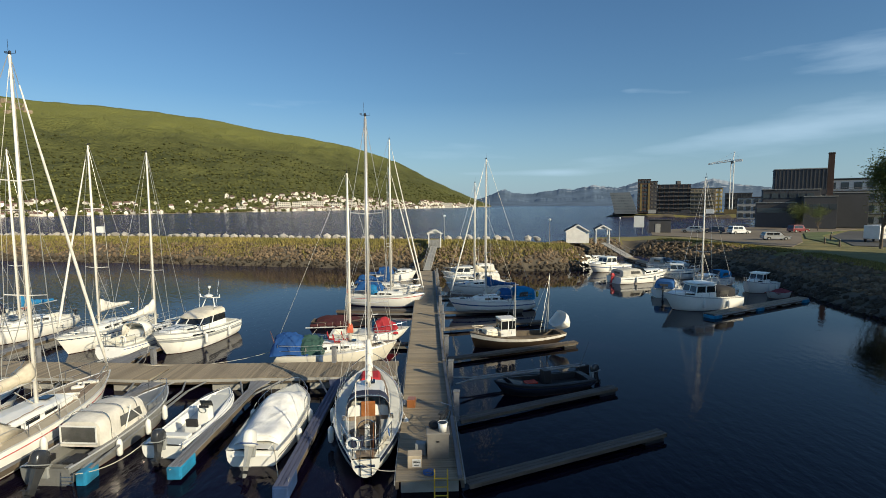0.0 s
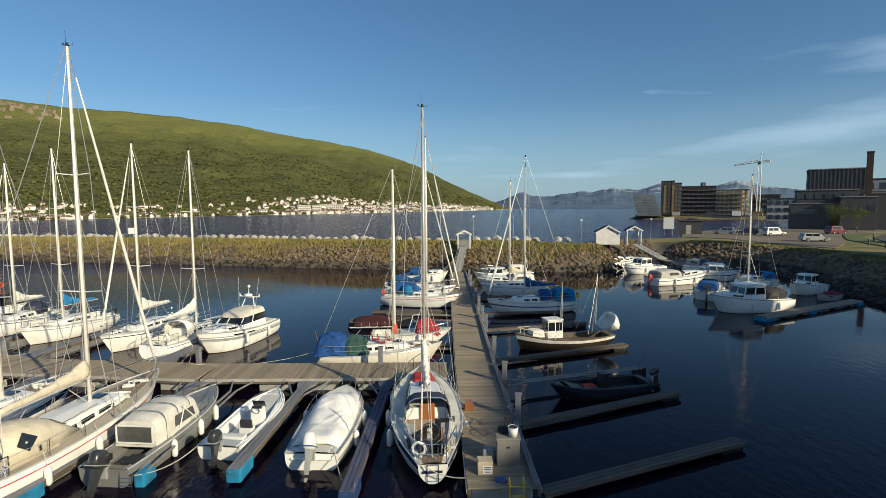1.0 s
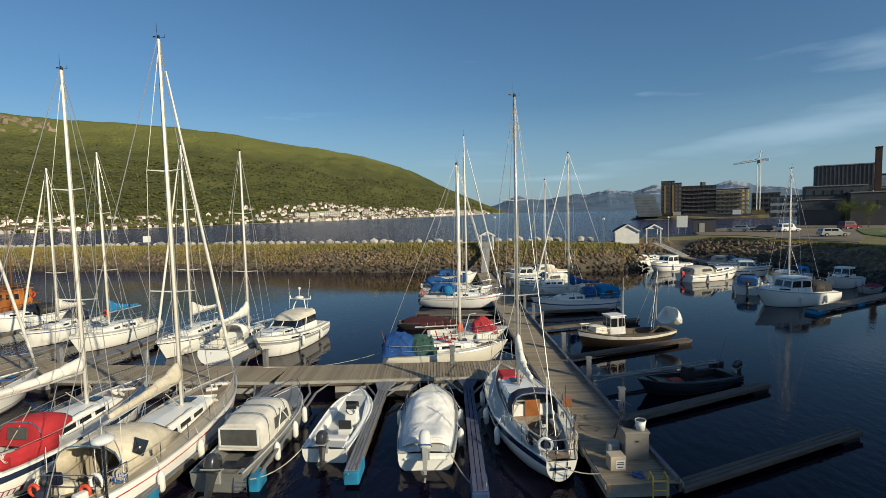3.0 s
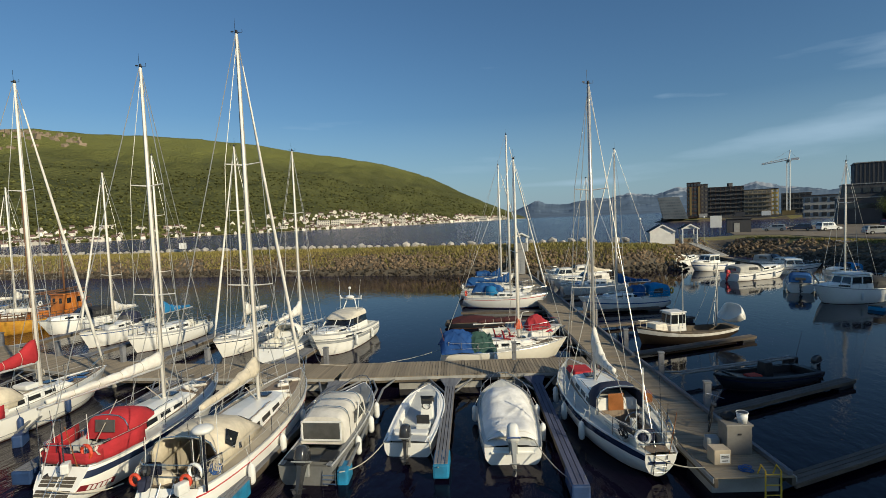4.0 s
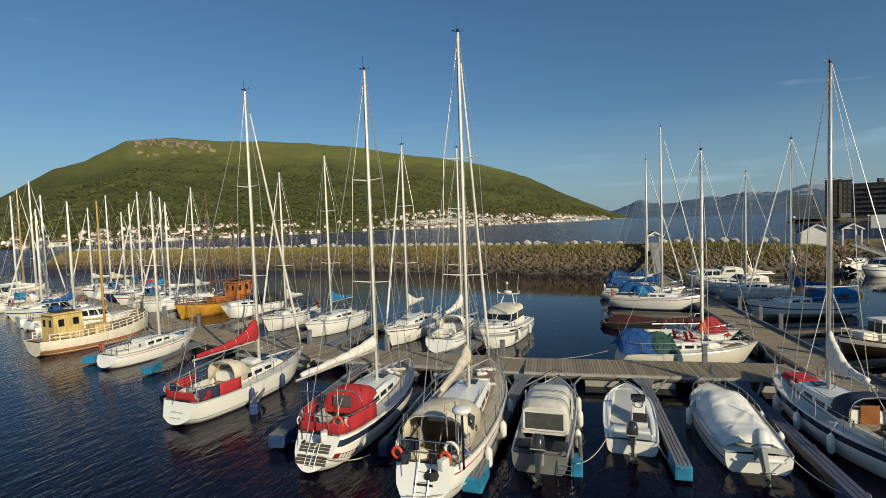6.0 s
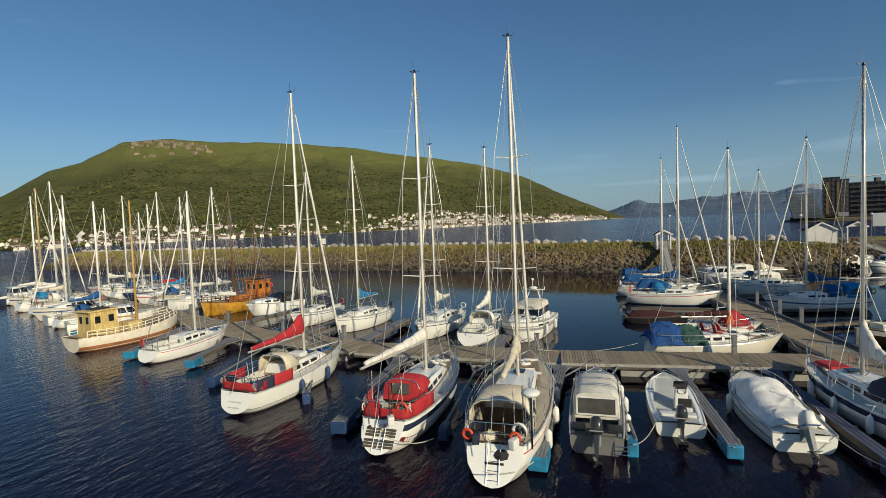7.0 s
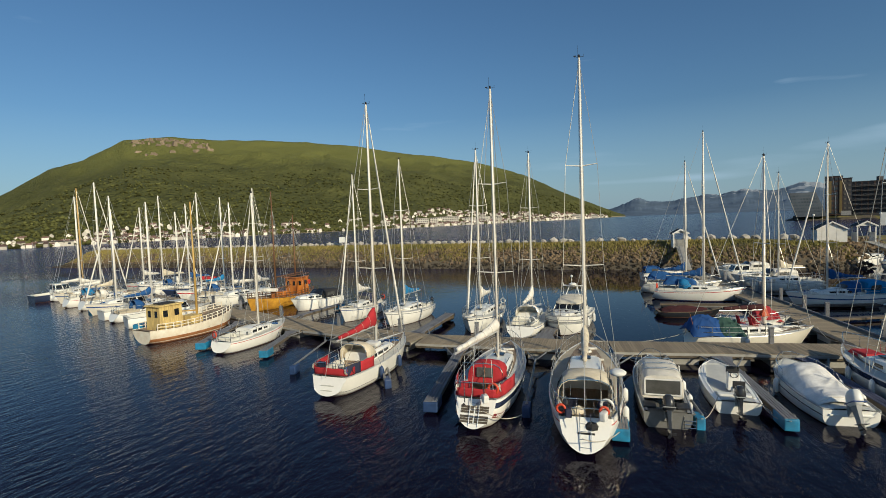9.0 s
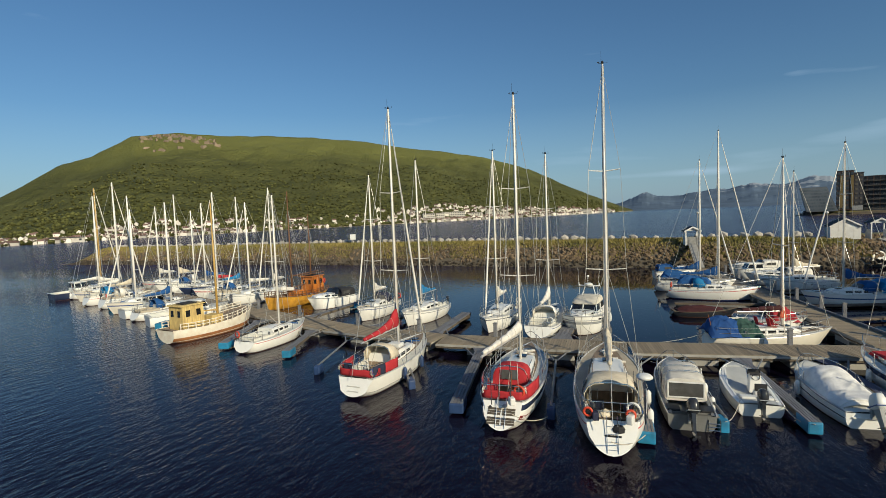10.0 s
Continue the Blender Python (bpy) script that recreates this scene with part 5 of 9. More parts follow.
def yacht(stern, bow, beam, top, label, hull_mat=None, stripe=None, boot=None, cover=None, cover_len=0.30, fs=0.88, fb=1.22, mast_t=0.58, hood_mat=None, detail=2, cabin=(0.36, 0.74), furl=True, furl_mat=None, tr=0.72,
          deck_mat=None, mast_mat=None, spreaders=2, has_wheel=False, fend=(), fend_mat=None, cover_z=1.25, cover_up=0.75, stripe_at=(0.70, 0.80), group="sailing yachts along the piers", wire=0.013, srake=0.45, swing=0.0):
    th, ln = berth(stern, bow, "sailing_yacht", label, "sailing yacht", group)
    h = Hull(ln, beam, fs, fb, tr=tr, srake=srake)
    if stripe is None:
        stripe, stripe_at = (NAVY, BLUEST, GREYP, REDST, NAVY)[int(abs(stern[0] * 7 + stern[1] * 3)) % 5], (0.84, 0.89)
    hull_parts(h, th, hull_mat or GEL, stripe, None, stripe_at, boot=boot)
    deck_part(h, th, deck_mat or DECK, well=(0.05, cabin[0] - 0.01), floor_mat=TEAK if detail > 1 else None)
    coachroof(h, th, GEL, *cabin)
    my = ln * mast_t
    zr = h.sheer(mast_t) + 0.42
    rig(th, h, my, top, mast_mat, spreaders, furl, wire=wire, base=zr - 0.15, gear=detail > 0, furl_mat=furl_mat, r=0.075 if detail > 0 else 0.085)
    if cover is not None:
        sail_cover(th, my, zr + cover_z - 0.42, ln * cover_len, cover, rise=cover_up, swing=swing)
    rails(th, h, 6 if detail > 1 else 4)
    if hood_mat:
        hood(th, ln * (cabin[0] - 0.05), ln * (cabin[0] + 0.10), h.hb(cabin[0]) * 0.62, h.sheer(cabin[0]) + 0.18, h.sheer(cabin[0]) + 1.05, hood_mat)
    if detail > 0:
        hatches(th, h, [(ln * (cabin[1] - 0.10), h.sheer(cabin[1]) + 0.32, 0.45), (ln * 0.85, h.sheer(0.85) + 0.05, 0.42)])
        for sx in (-1, 1):
            bm = BM()
            tube(bm, (sx * h.hb(0.28) * 0.72, ln * 0.28, h.sheer(0.28) + 0.22), (sx * h.hb(0.28) * 0.72, ln * 0.28, h.sheer(0.28) + 0.40), 0.07, 0.055, 8)
            part("winch", bm, STEEL, th)
    deck_gear(th, h, cabin, my, zr, int(abs(stern[0] * 37 + stern[1] * 11)))
    if has_wheel:
        wheel(th, ln * 0.15, h.sheer(0.15) + 0.25)
    if fend:
        fenders(th, h, fend, fend_mat or WHITEP)
    return th, h


def outboard(th, y, z, material=None, s=1.0, x=0.0, tilt=14.0):
    """An outboard engine, tilted: cowling, leg, plate, propeller and bracket."""
    material = material or ENGINE
    m = Matrix.Translation((x, y - 0.10 * s, z + 0.30 * s)) @ Matrix.Rotation(radians(-tilt), 4, "X") @ Matrix.Diagonal((s, s, s, 1))

    def put(name, bm, mt, parent, smooth=False):
        bmesh.ops.transform(bm, matrix=m, verts=bm.verts)
        return part(name, bm, mt, parent, smooth=smooth)

    bm = BM()
    rows = []
    for zz, w, l, o in ((0.00, 0.11, 0.17, -0.14), (0.05, 0.155, 0.26, -0.15), (0.16, 0.165, 0.29, -0.16), (0.30, 0.155, 0.275, -0.18), (0.40, 0.13, 0.22, -0.20), (0.45, 0.08, 0.13, -0.21)):
        rows.append([Vector((w * math.copysign(abs(math.cos(a)) ** 0.6, math.cos(a)), o + l * math.copysign(abs(math.sin(a)) ** 0.75, math.sin(a)) * (1.0 if math.sin(a) > 0 else 0.88), zz)) for a in (2 * math.pi * j / 14 for j in range(14))])
    loft(bm, rows, closed=True, cap=True)
    cowl = put("engine_cowling", bm, material, th, True)
    bm = BM()
    box(bm, (0, -0.155, 0.085), (0.335, 0.545, 0.03), bev=0.01)
    put("cowling_band", bm, GREYP if material is not WHITEP else BLUEST, cowl)
    bm = BM()
    loft(bm, [[Vector((w * a, o + l * b, zz)) for a, b in ((-0.5, 0.5), (0.5, 0.5), (0.35, -0.5), (-0.35, -0.5))] for zz, w, l, o in ((0.02, 0.18, 0.30, -0.15), (-0.25, 0.13, 0.22, -0.15), (-0.62, 0.09, 0.20, -0.16), (-0.78, 0.04, 0.16, -0.14))], closed=True, cap=True)
    box(bm, (0, -0.20, -0.50), (0.22, 0.36, 0.022), bev=0.006)
    put("engine_leg", bm, material if material is not WHITEP else GREYP, th)
    bm = BM()
    tube(bm, (0, -0.06, -0.64), (0, -0.34, -0.64), 0.05, 0.03, 8)
    for k in range(3):
        a = k * 2.094
        box(bm, (0.09 * math.cos(a), -0.31, -0.64 + 0.09 * math.sin(a)), (0.10, 0.02, 0.07), ry=math.degrees(-a), rx=20)
    put("propeller", bm, BLACK, th)
    bm = BM()
    box(bm, (x, y - 0.02, z + s * 0.16), (s * 0.22, s * 0.14, s * 0.32), bev=0.02)
    part("engine_bracket", bm, GREYP, th)


def cabin_block(th, y0, y1, w, z0, z1, roof=0.06, material=None, name="wheelhouse", rake_f=0.35, rake_b=0.05, win=True, tw=0.86, overhang=0.12, wmat=None, wsize=(0.42, 0.90, 0.08)):
    """A wheelhouse with raked front, windows all round and a roof."""
    bm = BM()
    lo = [(-w / 2, y0), (w / 2, y0), (w / 2 * 0.94, y1), (-w / 2 * 0.94, y1)]
    hi = [(-w / 2 * tw, y0 + rake_b), (w / 2 * tw, y0 + rake_b), (w / 2 * tw * 0.92, y1 - rake_f), (-w / 2 * tw * 0.92, y1 - rake_f)]
    loft(bm, [[Vector((x, y, z0)) for x, y in lo], [Vector((x, y, z1)) for x, y in hi]], closed=True, cap=True)
    cab = part(name, bm, material or GEL, th)
    bm = BM()
    cy, ly = (y0 + y1 - rake_f + rake_b) / 2, y1 - rake_f - y0 - rake_b
    box(bm, (0, cy, z1 + roof / 2), (w * tw + overhang, ly + overhang * 2, roof), taper=0.95, bev=0.02)
    part("roof", bm, material or GEL, th)
    if win:
        a, b, gap = wsize
        for i in range(4):
            p0, p1 = Vector((*lo[i], z0)), Vector((*lo[(i + 1) % 4], z0))
            q0, q1 = Vector((*hi[i], z1)), Vector((*hi[(i + 1) % 4], z1))
            nr = ((p1 - p0).cross(q0 - p0)).normalized()
            n = 2 if i % 2 == 0 else max(2, int((p1 - p0).length / 0.75))
            for k in range(n):
                u0, u1 = (k + gap) / n, (k + 1 - gap) / n
                bm = BM()
                quad = [[(p0.lerp(p1, u)).lerp(q0.lerp(q1, u), v) + nr * 0.012 for v in (a, b)] for u in (u0, u1)]
                loft(bm, quad)
                thick(bm, 0.012)
                part("window", bm, wmat or GLASS, th)
    return cab


def bow_rail(th, h, t0=0.5, hgt=0.45, fx=0.9):
    bm = BM()
    ts = [t0, 0.6, 0.7, 0.8, 0.9, 0.97]
    up = Vector((0, 0, hgt))
    pipe(bm, [h.point(t, fx, 1) + up for t in ts] + [h.point(t, -fx, 1) + up for t in ts[::-1]], 0.015, 5)
    rail = part("bow_rail", bm, STEEL, th)
    for t in ts:
        for s in (-1, 1):
            p = h.point(t, s * fx, 1)
            bm = BM()
            tube(bm, p, p + up, 0.012, n=5)
            part("rail_post", bm, STEEL, rail)


def plan_outline(y0, y1, w, z, n=7):
    """A cabin seen from above at one height: square aft, rounded towards the bow."""
    pts = [Vector((-w / 2, y0, z)), Vector((-w * 0.5, (y0 + y1) / 2, z))]
    for i in range(n):
        a = math.pi * i / (n - 1)
        pts.append(Vector((-w / 2 * math.copysign(abs(math.cos(a)) ** 0.55, math.cos(a)), y1 - 0.55 * (1 - math.sin(a)) , z)))
    return pts + [Vector((w * 0.5, (y0 + y1) / 2, z)), Vector((w / 2, y0, z))]


def raked_cabin(th, ln, w, z0):
    """A low raked cabin: white sides, a dark wrap-round screen with pillars, and a cream canvas top."""
    lower = [plan_outline(ln * 0.20, ln * y1, w * k, z0 + z) for z, y1, k in ((-0.06, 0.665, 1.0), (0.12, 0.655, 0.99), (0.30, 0.625, 0.96))]
    glass = [plan_outline(ln * 0.20, ln * y1, w * k, z0 + z) for z, y1, k in ((0.30, 0.622, 0.955), (0.74, 0.545, 0.87))]
    top = [plan_outline(ln * 0.19, ln * y1, w * k, z0 + z) for z, y1, k in ((0.72, 0.560, 0.90), (0.79, 0.560, 0.90), (0.90, 0.520, 0.87), (1.00, 0.475, 0.82), (1.07, 0.425, 0.68), (1.10, 0.37, 0.36))]
    for name, rings, m, note in (("cabin_side", lower, GEL, ""), ("windscreen", glass, GLASS, "dark wrap-round windscreen"), ("canvas_top", top, CTOP, "cream canvas top")):
        bm = BM()
        loft(bm, rings, closed=True, cap=True)
        bmesh.ops.recalc_face_normals(bm, faces=bm.faces)
        ob = part(name, bm, m, th, note)
        ob.data.shade_smooth()
        ob.data.set_sharp_from_angle(angle=radians(35))
    for i in (1, 3, 5, 7, 9):
        bm = BM()
        out = Vector((glass[0][i].x * 0.02, 0.015, 0))
        tube(bm, glass[0][i] + out, glass[1][i] + out, 0.028, n=6)
        part("window_pillar", bm, GEL, th)
    for sx in (-1, 1):
        bm = BM()
        pipe(bm, [Vector((sx * w * 0.37, ln * y, z0 + z)) for y, z in ((0.22, 0.98), (0.22, 1.18), (0.34, 1.18), (0.34, 1.02))], 0.013, 5)
        part("roof_rail", bm, STEEL, th)


def motor_cruiser(stern, bow, beam, label, style="pilot", fs=0.8, fb=1.25, canopy=None, hull_mat=None, stripe=None, detail=1, engine=None, group="motor boats along the piers"):
    th, ln = berth(stern, bow, "motor_boat", label, "motor boat", group)
    h = Hull(ln, beam, fs, fb, tr=0.90, fine=2.1, rake=0.14, srake=-0.05, full=0.4, dip=0.03, counter=-0.12, soft=4.0)
    hull_parts(h, th, hull_mat or GEL, stripe, None, (0.62, 0.72), chine=0.80, rail=GREYP)
    deck_part(h, th, DECK, well=(0.04, 0.36), floor=0.45, wellw=0.74, coam=0.05)
    w = beam * 0.70
    if style == "pilot":
        z0 = h.sheer(0.5)
        cabin_block(th, ln * 0.36, ln * 0.66, w, z0 - 0.05, z0 + 1.05)
        coachroof(h, th, GEL, 0.62, 0.90, 0.62, 0.32, wins=1)
    elif style == "fly":
        z0 = h.sheer(0.5)
        coachroof(h, th, GEL, 0.50, 0.90, 0.66, 0.30, wins=1)
        raked_cabin(th, ln, w * 1.06, z0)
        hatches(th, h, [(ln * 0.74, h.sheer(0.74) + 0.26, 0.62)])
        for sx in (-1, 1):
            for t0 in (0.46, 0.62):
                hull_band(th, h, t0, t0 + 0.12, sx, 0.08, 0.15, GLASS, "hull_window", lift=0.02)
        for fz in (0.62, 0.80):
            bm = BM()
            pipe(bm, [h.point(t, 1.01, fz) for t in np.linspace(0.0, 0.99, 14)] + [h.point(t, -1.01, fz) for t in np.linspace(0.99, 0.0, 14)], 0.03, 6)
            part("rubbing_strake", bm, GREYP, th)
        for sx in (-1, 1):
            bm = BM()
            tube(bm, (sx * w * 0.26, ln * 0.27, z0 + 1.06), (sx * w * 0.14, ln * 0.24, z0 + 1.75), 0.035, n=6)
            part("radar_arch_leg", bm, GEL, th)
            bm = BM()
            tube(bm, (sx * w * 0.38, ln * 0.24, z0 + 1.78), (sx * w * 0.40, ln * 0.24, z0 + 1.98), 0.045, 0.03, 6)
            part("deck_light", bm, WHITEP, th)
        bm = BM()
        pipe(bm, [(-w * 0.40, ln * 0.24, z0 + 1.78), (0, ln * 0.24, z0 + 1.73), (w * 0.40, ln * 0.24, z0 + 1.78)], 0.045, 6)
        part("radar_arch", bm, GEL, th)
        bm = BM()
        ball(bm, (0, ln * 0.26, z0 + 1.88), (0.30, 0.30, 0.12), 12, 6)
        part("radar_dome", bm, WHITEP, th, smooth=True)
        bm = BM()
        tube(bm, (0.1, ln * 0.24, z0 + 1.75), (0.12, ln * 0.22, z0 + 2.4), 0.025, 0.015, 6)
        ball(bm, (0.12, ln * 0.22, z0 + 2.45), (0.10, 0.10, 0.10), 8, 5)
        part("signal_mast", bm, WHITEP, th)
        for x in (-0.62, 0.66):
            bm = BM()
            tube(bm, (x, ln * 0.28, z0 + 1.1), (x * 1.25, ln * 0.24, z0 + 3.1), 0.012, 0.006, 5)
            part("antenna", bm, WHITEP, th)
        bm = BM()
        pipe(bm, [h.point(t, s * 0.93, 1) + Vector((0, 0, 0.26)) for t, s in ((0.56, 1), (0.75, 1), (0.92, 1), (0.985, 0.6), (0.985, -0.6), (0.92, -1), (0.75, -1), (0.56, -1))], 0.014, 5)
        part("middle_rail", bm, STEEL, th)
    elif style == "soft":
        z0 = h.sheer(0.4)
        coachroof(h, th, GEL, 0.46, 0.88, 0.66, 0.40, wins=2)
        bm = BM()
        y0 = ln * 0.46
        loft(bm, [[Vector((x, y, z)) for x, y, z in ((w * 0.5, y0, z0 + 0.38), (w * 0.42, y0 - 0.35, z0 + 0.85), (0, y0 - 0.32, z0 + 0.9), (-w * 0.42, y0 - 0.35, z0 + 0.85), (-w * 0.5, y0, z0 + 0.38))],
                  [Vector((x, y, z)) for x, y, z in ((w * 0.5, y0 + 0.04, z0 + 0.36), (w * 0.44, y0 + 0.3, z0 + 0.40), (0, y0 + 0.5, z0 + 0.40), (-w * 0.44, y0 + 0.3, z0 + 0.40), (-w * 0.5, y0 + 0.04, z0 + 0.36))]])
        thick(bm, 0.015)
        part("windscreen", bm, GLASS, th)
        canopy_tent(th, ln * 0.05, ln * 0.40, w * 0.56, z0 + 0.05, z0 + 0.86, canopy or CBLUE)
    elif style == "cuddy":
        z0 = h.sheer(0.4)
        cabin_block(th, ln * 0.40, ln * 0.74, w * 0.9, z0 - 0.05, z0 + 0.85, rake_f=0.5)
    bow_rail(th, h)
    if engine:
        outboard(th, 0.0, 0.45, engine)
    if detail:
        fenders(th, h, [(0.25, 1), (0.6, 1), (0.25, -1), (0.6, -1)])
    return th, h

# ---- the boats at their berths ----
FR = "sailing yachts moored in front of the pier"

# white yacht with a navy band by the head of the main pier
th, h = yacht((-3.8, 14.6), (-5.5, 22.9), 2.75, 12.8, "white sailing yacht with navy band and red foredeck cover", stripe=NAVY, stripe_at=(0.72, 0.97), cover=CWHITE, cover_len=0.22, cover_up=1.3, hood_mat=CNAVY, furl=False, mast_t=0.60, group=FR, tr=0.34,
              fend=((0.3, -1), (0.5, -1), (0.7, -1), (0.35, 1), (0.55, 1)), mast_mat=ALU, srake=-0.25, cabin=(0.36, 0.76))
ln = h.ln
wheel(th, ln * 0.17, 1.15, 0.34)
bm = BM()
box(bm, (0, ln * 0.355, 1.22), (0.55, 0.04, 0.62), bev=0.01)
part("companionway_door", bm, VARN, th, "varnished brown wooden companionway door")
bm = BM()
box(bm, (0.0, ln * 0.80, h.sheer(0.8) + 0.14), (0.95, 1.25, 0.22), taper=0.8, bev=0.04)
part("dinghy_cover", bm, CRED, th, "red folded cover on the foredeck")
bm = BM()
tube(bm, (-0.35, 0.12, 0.95), (-0.30, 0.2, 3.3), 0.03, 0.02, 6)
part("stern_pole", bm, MASTW, th)
stern_ladder(th, h)
bm = BM()
for x in (-0.62, 0.62):
    box(bm, (x, ln * 0.18, 0.98), (0.36, ln * 0.22, 0.10), bev=0.03)
part("cockpit_seat", bm, CGREY, th)
name_bars(th, [((-0.35, h.ahead(0, 0.6) - 0.01, 0.6), (0.3, h.ahead(0, 0.6) - 0.01, 0.6))], NAVY, 0.09)
stern_clutter(th, h, 3)

# the large white yacht with a red line and tan tent
th, h = yacht((-16.95, 10.3), (-17.45, 20.5), 2.85, 14.7, "large white sailing yacht with red line and tan cockpit tent", stripe=REDST, stripe_at=(0.80, 0.84), cover=CTAN, cover_len=0.34, cover_up=0.5, cover_z=1.35, mast_t=0.60, group=FR, deck_mat=DECKT,
              fend=((0.25, 1), (0.45, 1), (0.65, 1)), fs=1.05, fb=1.45, furl=True, furl_mat=CWHITE, tr=0.60, srake=0.9)
ln = h.ln
hood(th, ln * 0.16, ln * 0.44, 1.0, 1.15, 2.15, CTAN, name="cockpit_tent")
for sx in (-1, 1):
    bm = BM()
    loft(bm, [[Vector((sx * 1.025, ln * 0.24, 1.44)), Vector((sx * 0.975, ln * 0.24 + 0.36, 1.74))], [Vector((sx * 0.975, ln * 0.24 - 0.36, 1.74)), Vector((sx * 0.815, ln * 0.24, 2.02))]])
    thick(bm, 0.012)
    part("tent_window", bm, GLASS, th, "dark diamond-shaped vinyl window")
bm = BM()
tube(bm, (1.08, 0.9, 1.0), (1.08, 0.9, 2.55), 0.04, n=7)
part("radar_post", bm, STEEL, th)
bm = BM()
ball(bm, (1.08, 0.9, 2.66), (0.28, 0.28, 0.12), 14, 7)
part("radar_dome", bm, WHITEP, th, smooth=True)
for x in (-0.80, 0.62):
    bm = BM()
    ring(bm, (x, 0.75, 1.36), 0.14, 0.045, (0.1, 1, 0), 16, 7)
    part("lifebuoy", bm, ORANGE, th, "orange horseshoe lifebuoy")
for x, y, z in ((0.9, 1.1, 3.2), (1.05, 1.6, 3.0)):
    bm = BM()
    tube(bm, (x, y, 1.1), (x, y, z), 0.014, 0.008, 5)
    part("antenna", bm, WHITEP, th)
stern_ladder(th, h, -0.02)
bm = BM()
ball(bm, (-0.35, ln * 0.12, 1.12), (0.34, 0.26, 0.22), 12, 7)
part("covered_locker", bm, CTAN, th)
name_bars(th, [((-0.25, h.ahead(0, 0.62) - 0.01, 0.62), (0.30, h.ahead(0, 0.62) - 0.01, 0.62))], BLACK, 0.10)
stern_clutter(th, h, 5)
stern_clutter(th, h, 15)

# the dark blue topped yacht with a red hood
th, h = yacht((-21.1, 11.3), (-21.3, 20.1), 2.6, 13.9, "white and navy sailing yacht with red hood and cloths", stripe=NAVY, stripe_at=(0.70, 0.90), cover=CWHITE, cover_len=0.46, cover_up=0.35, cover_z=1.65, swing=-11.0, mast_t=0.60, group=FR, deck_mat=GELG,
              fs=1.0, fb=1.35, tr=0.60, srake=0.9, furl=False, spreaders=2)
ln = h.ln
hood(th, ln * 0.29, ln * 0.48, 0.76, 1.12, 1.92, CRED, name="sprayhood", back=True)
bm = BM()
box(bm, (0, ln * 0.277, 1.58), (0.70, 0.03, 0.40), rx=-7, bev=0.01)
part("hood_window", bm, CLEAR, th)
for sx in (-1, 1):
    weather_cloth(th, h, 0.06, 0.30, sx, CRED)
stern_cloth(th, h)
bm = BM()
pipe(bm, [(-0.35, 0.45, 1.0), (-0.35, 0.45, 2.55), (0.42, 0.45, 2.6), (0.42, 0.45, 1.0)], 0.022, 6)
part("gantry", bm, STEEL, th)
transom_panels(th, h, TEAKD)
for sx in (-1, 1):
    hull_band(th, h, 0.015, 0.175, sx, 0.46, 0.60, MAROON, "name_band")
    for k in range(5):
        hull_band(th, h, 0.060 + 0.021 * k, 0.074 + 0.021 * k, sx, 0.475, 0.585, WHITEP, lift=0.022)
stern_ladder(th, h, -0.03)
stern_clutter(th, h, 8)

# the yacht with a red sail cover
th, h = yacht((-28.6, 13.2), (-28.2, 21.4), 2.6, 14.3, "white sailing yacht with red sail cover and red weather cloths", cover=CRED, cover_len=0.42, cover_up=0.9, cover_z=1.45, hood_mat=CTAN, mast_t=0.60, group=FR, has_wheel=True, fend=((0.35, 1), (0.6, 1)), fend_mat=FLOATN, boot=GREYP, stripe=GREYP, stripe_at=(0.22, 0.26), furl=True, fs=0.92, fb=1.25)
weather_cloth(th, h, 0.03, 0.26, -1, CRED)
weather_cloth(th, h, 0.16, 0.30, 1, CRED)
weather_cloth(th, h, 0.02, 0.16, 1, CNAVY, name="navy_cloth", label="navy canvas side cloth")
stern_cloth(th, h)
transom_steps(th, h, 2, DECK, 0.8)
bm = BM()
box(bm, (0.25, h.ln * 0.50, 1.62), (0.75, 0.55, 0.22), bev=0.07)
part("life_raft", bm, WHITEP, th, "white life raft case on the coachroof")
stern_clutter(th, h, 9)

# small yacht and the fishing boat further along
yacht((-39.9, 18.6), (-39.6, 25.2), 2.3, 10.4, "small white sailing yacht with bare boom beside a blue float", cover=None, mast_t=0.58, group=FR, furl=False, spreaders=1, boot=GREYP, fs=0.75, fb=1.1, detail=1)


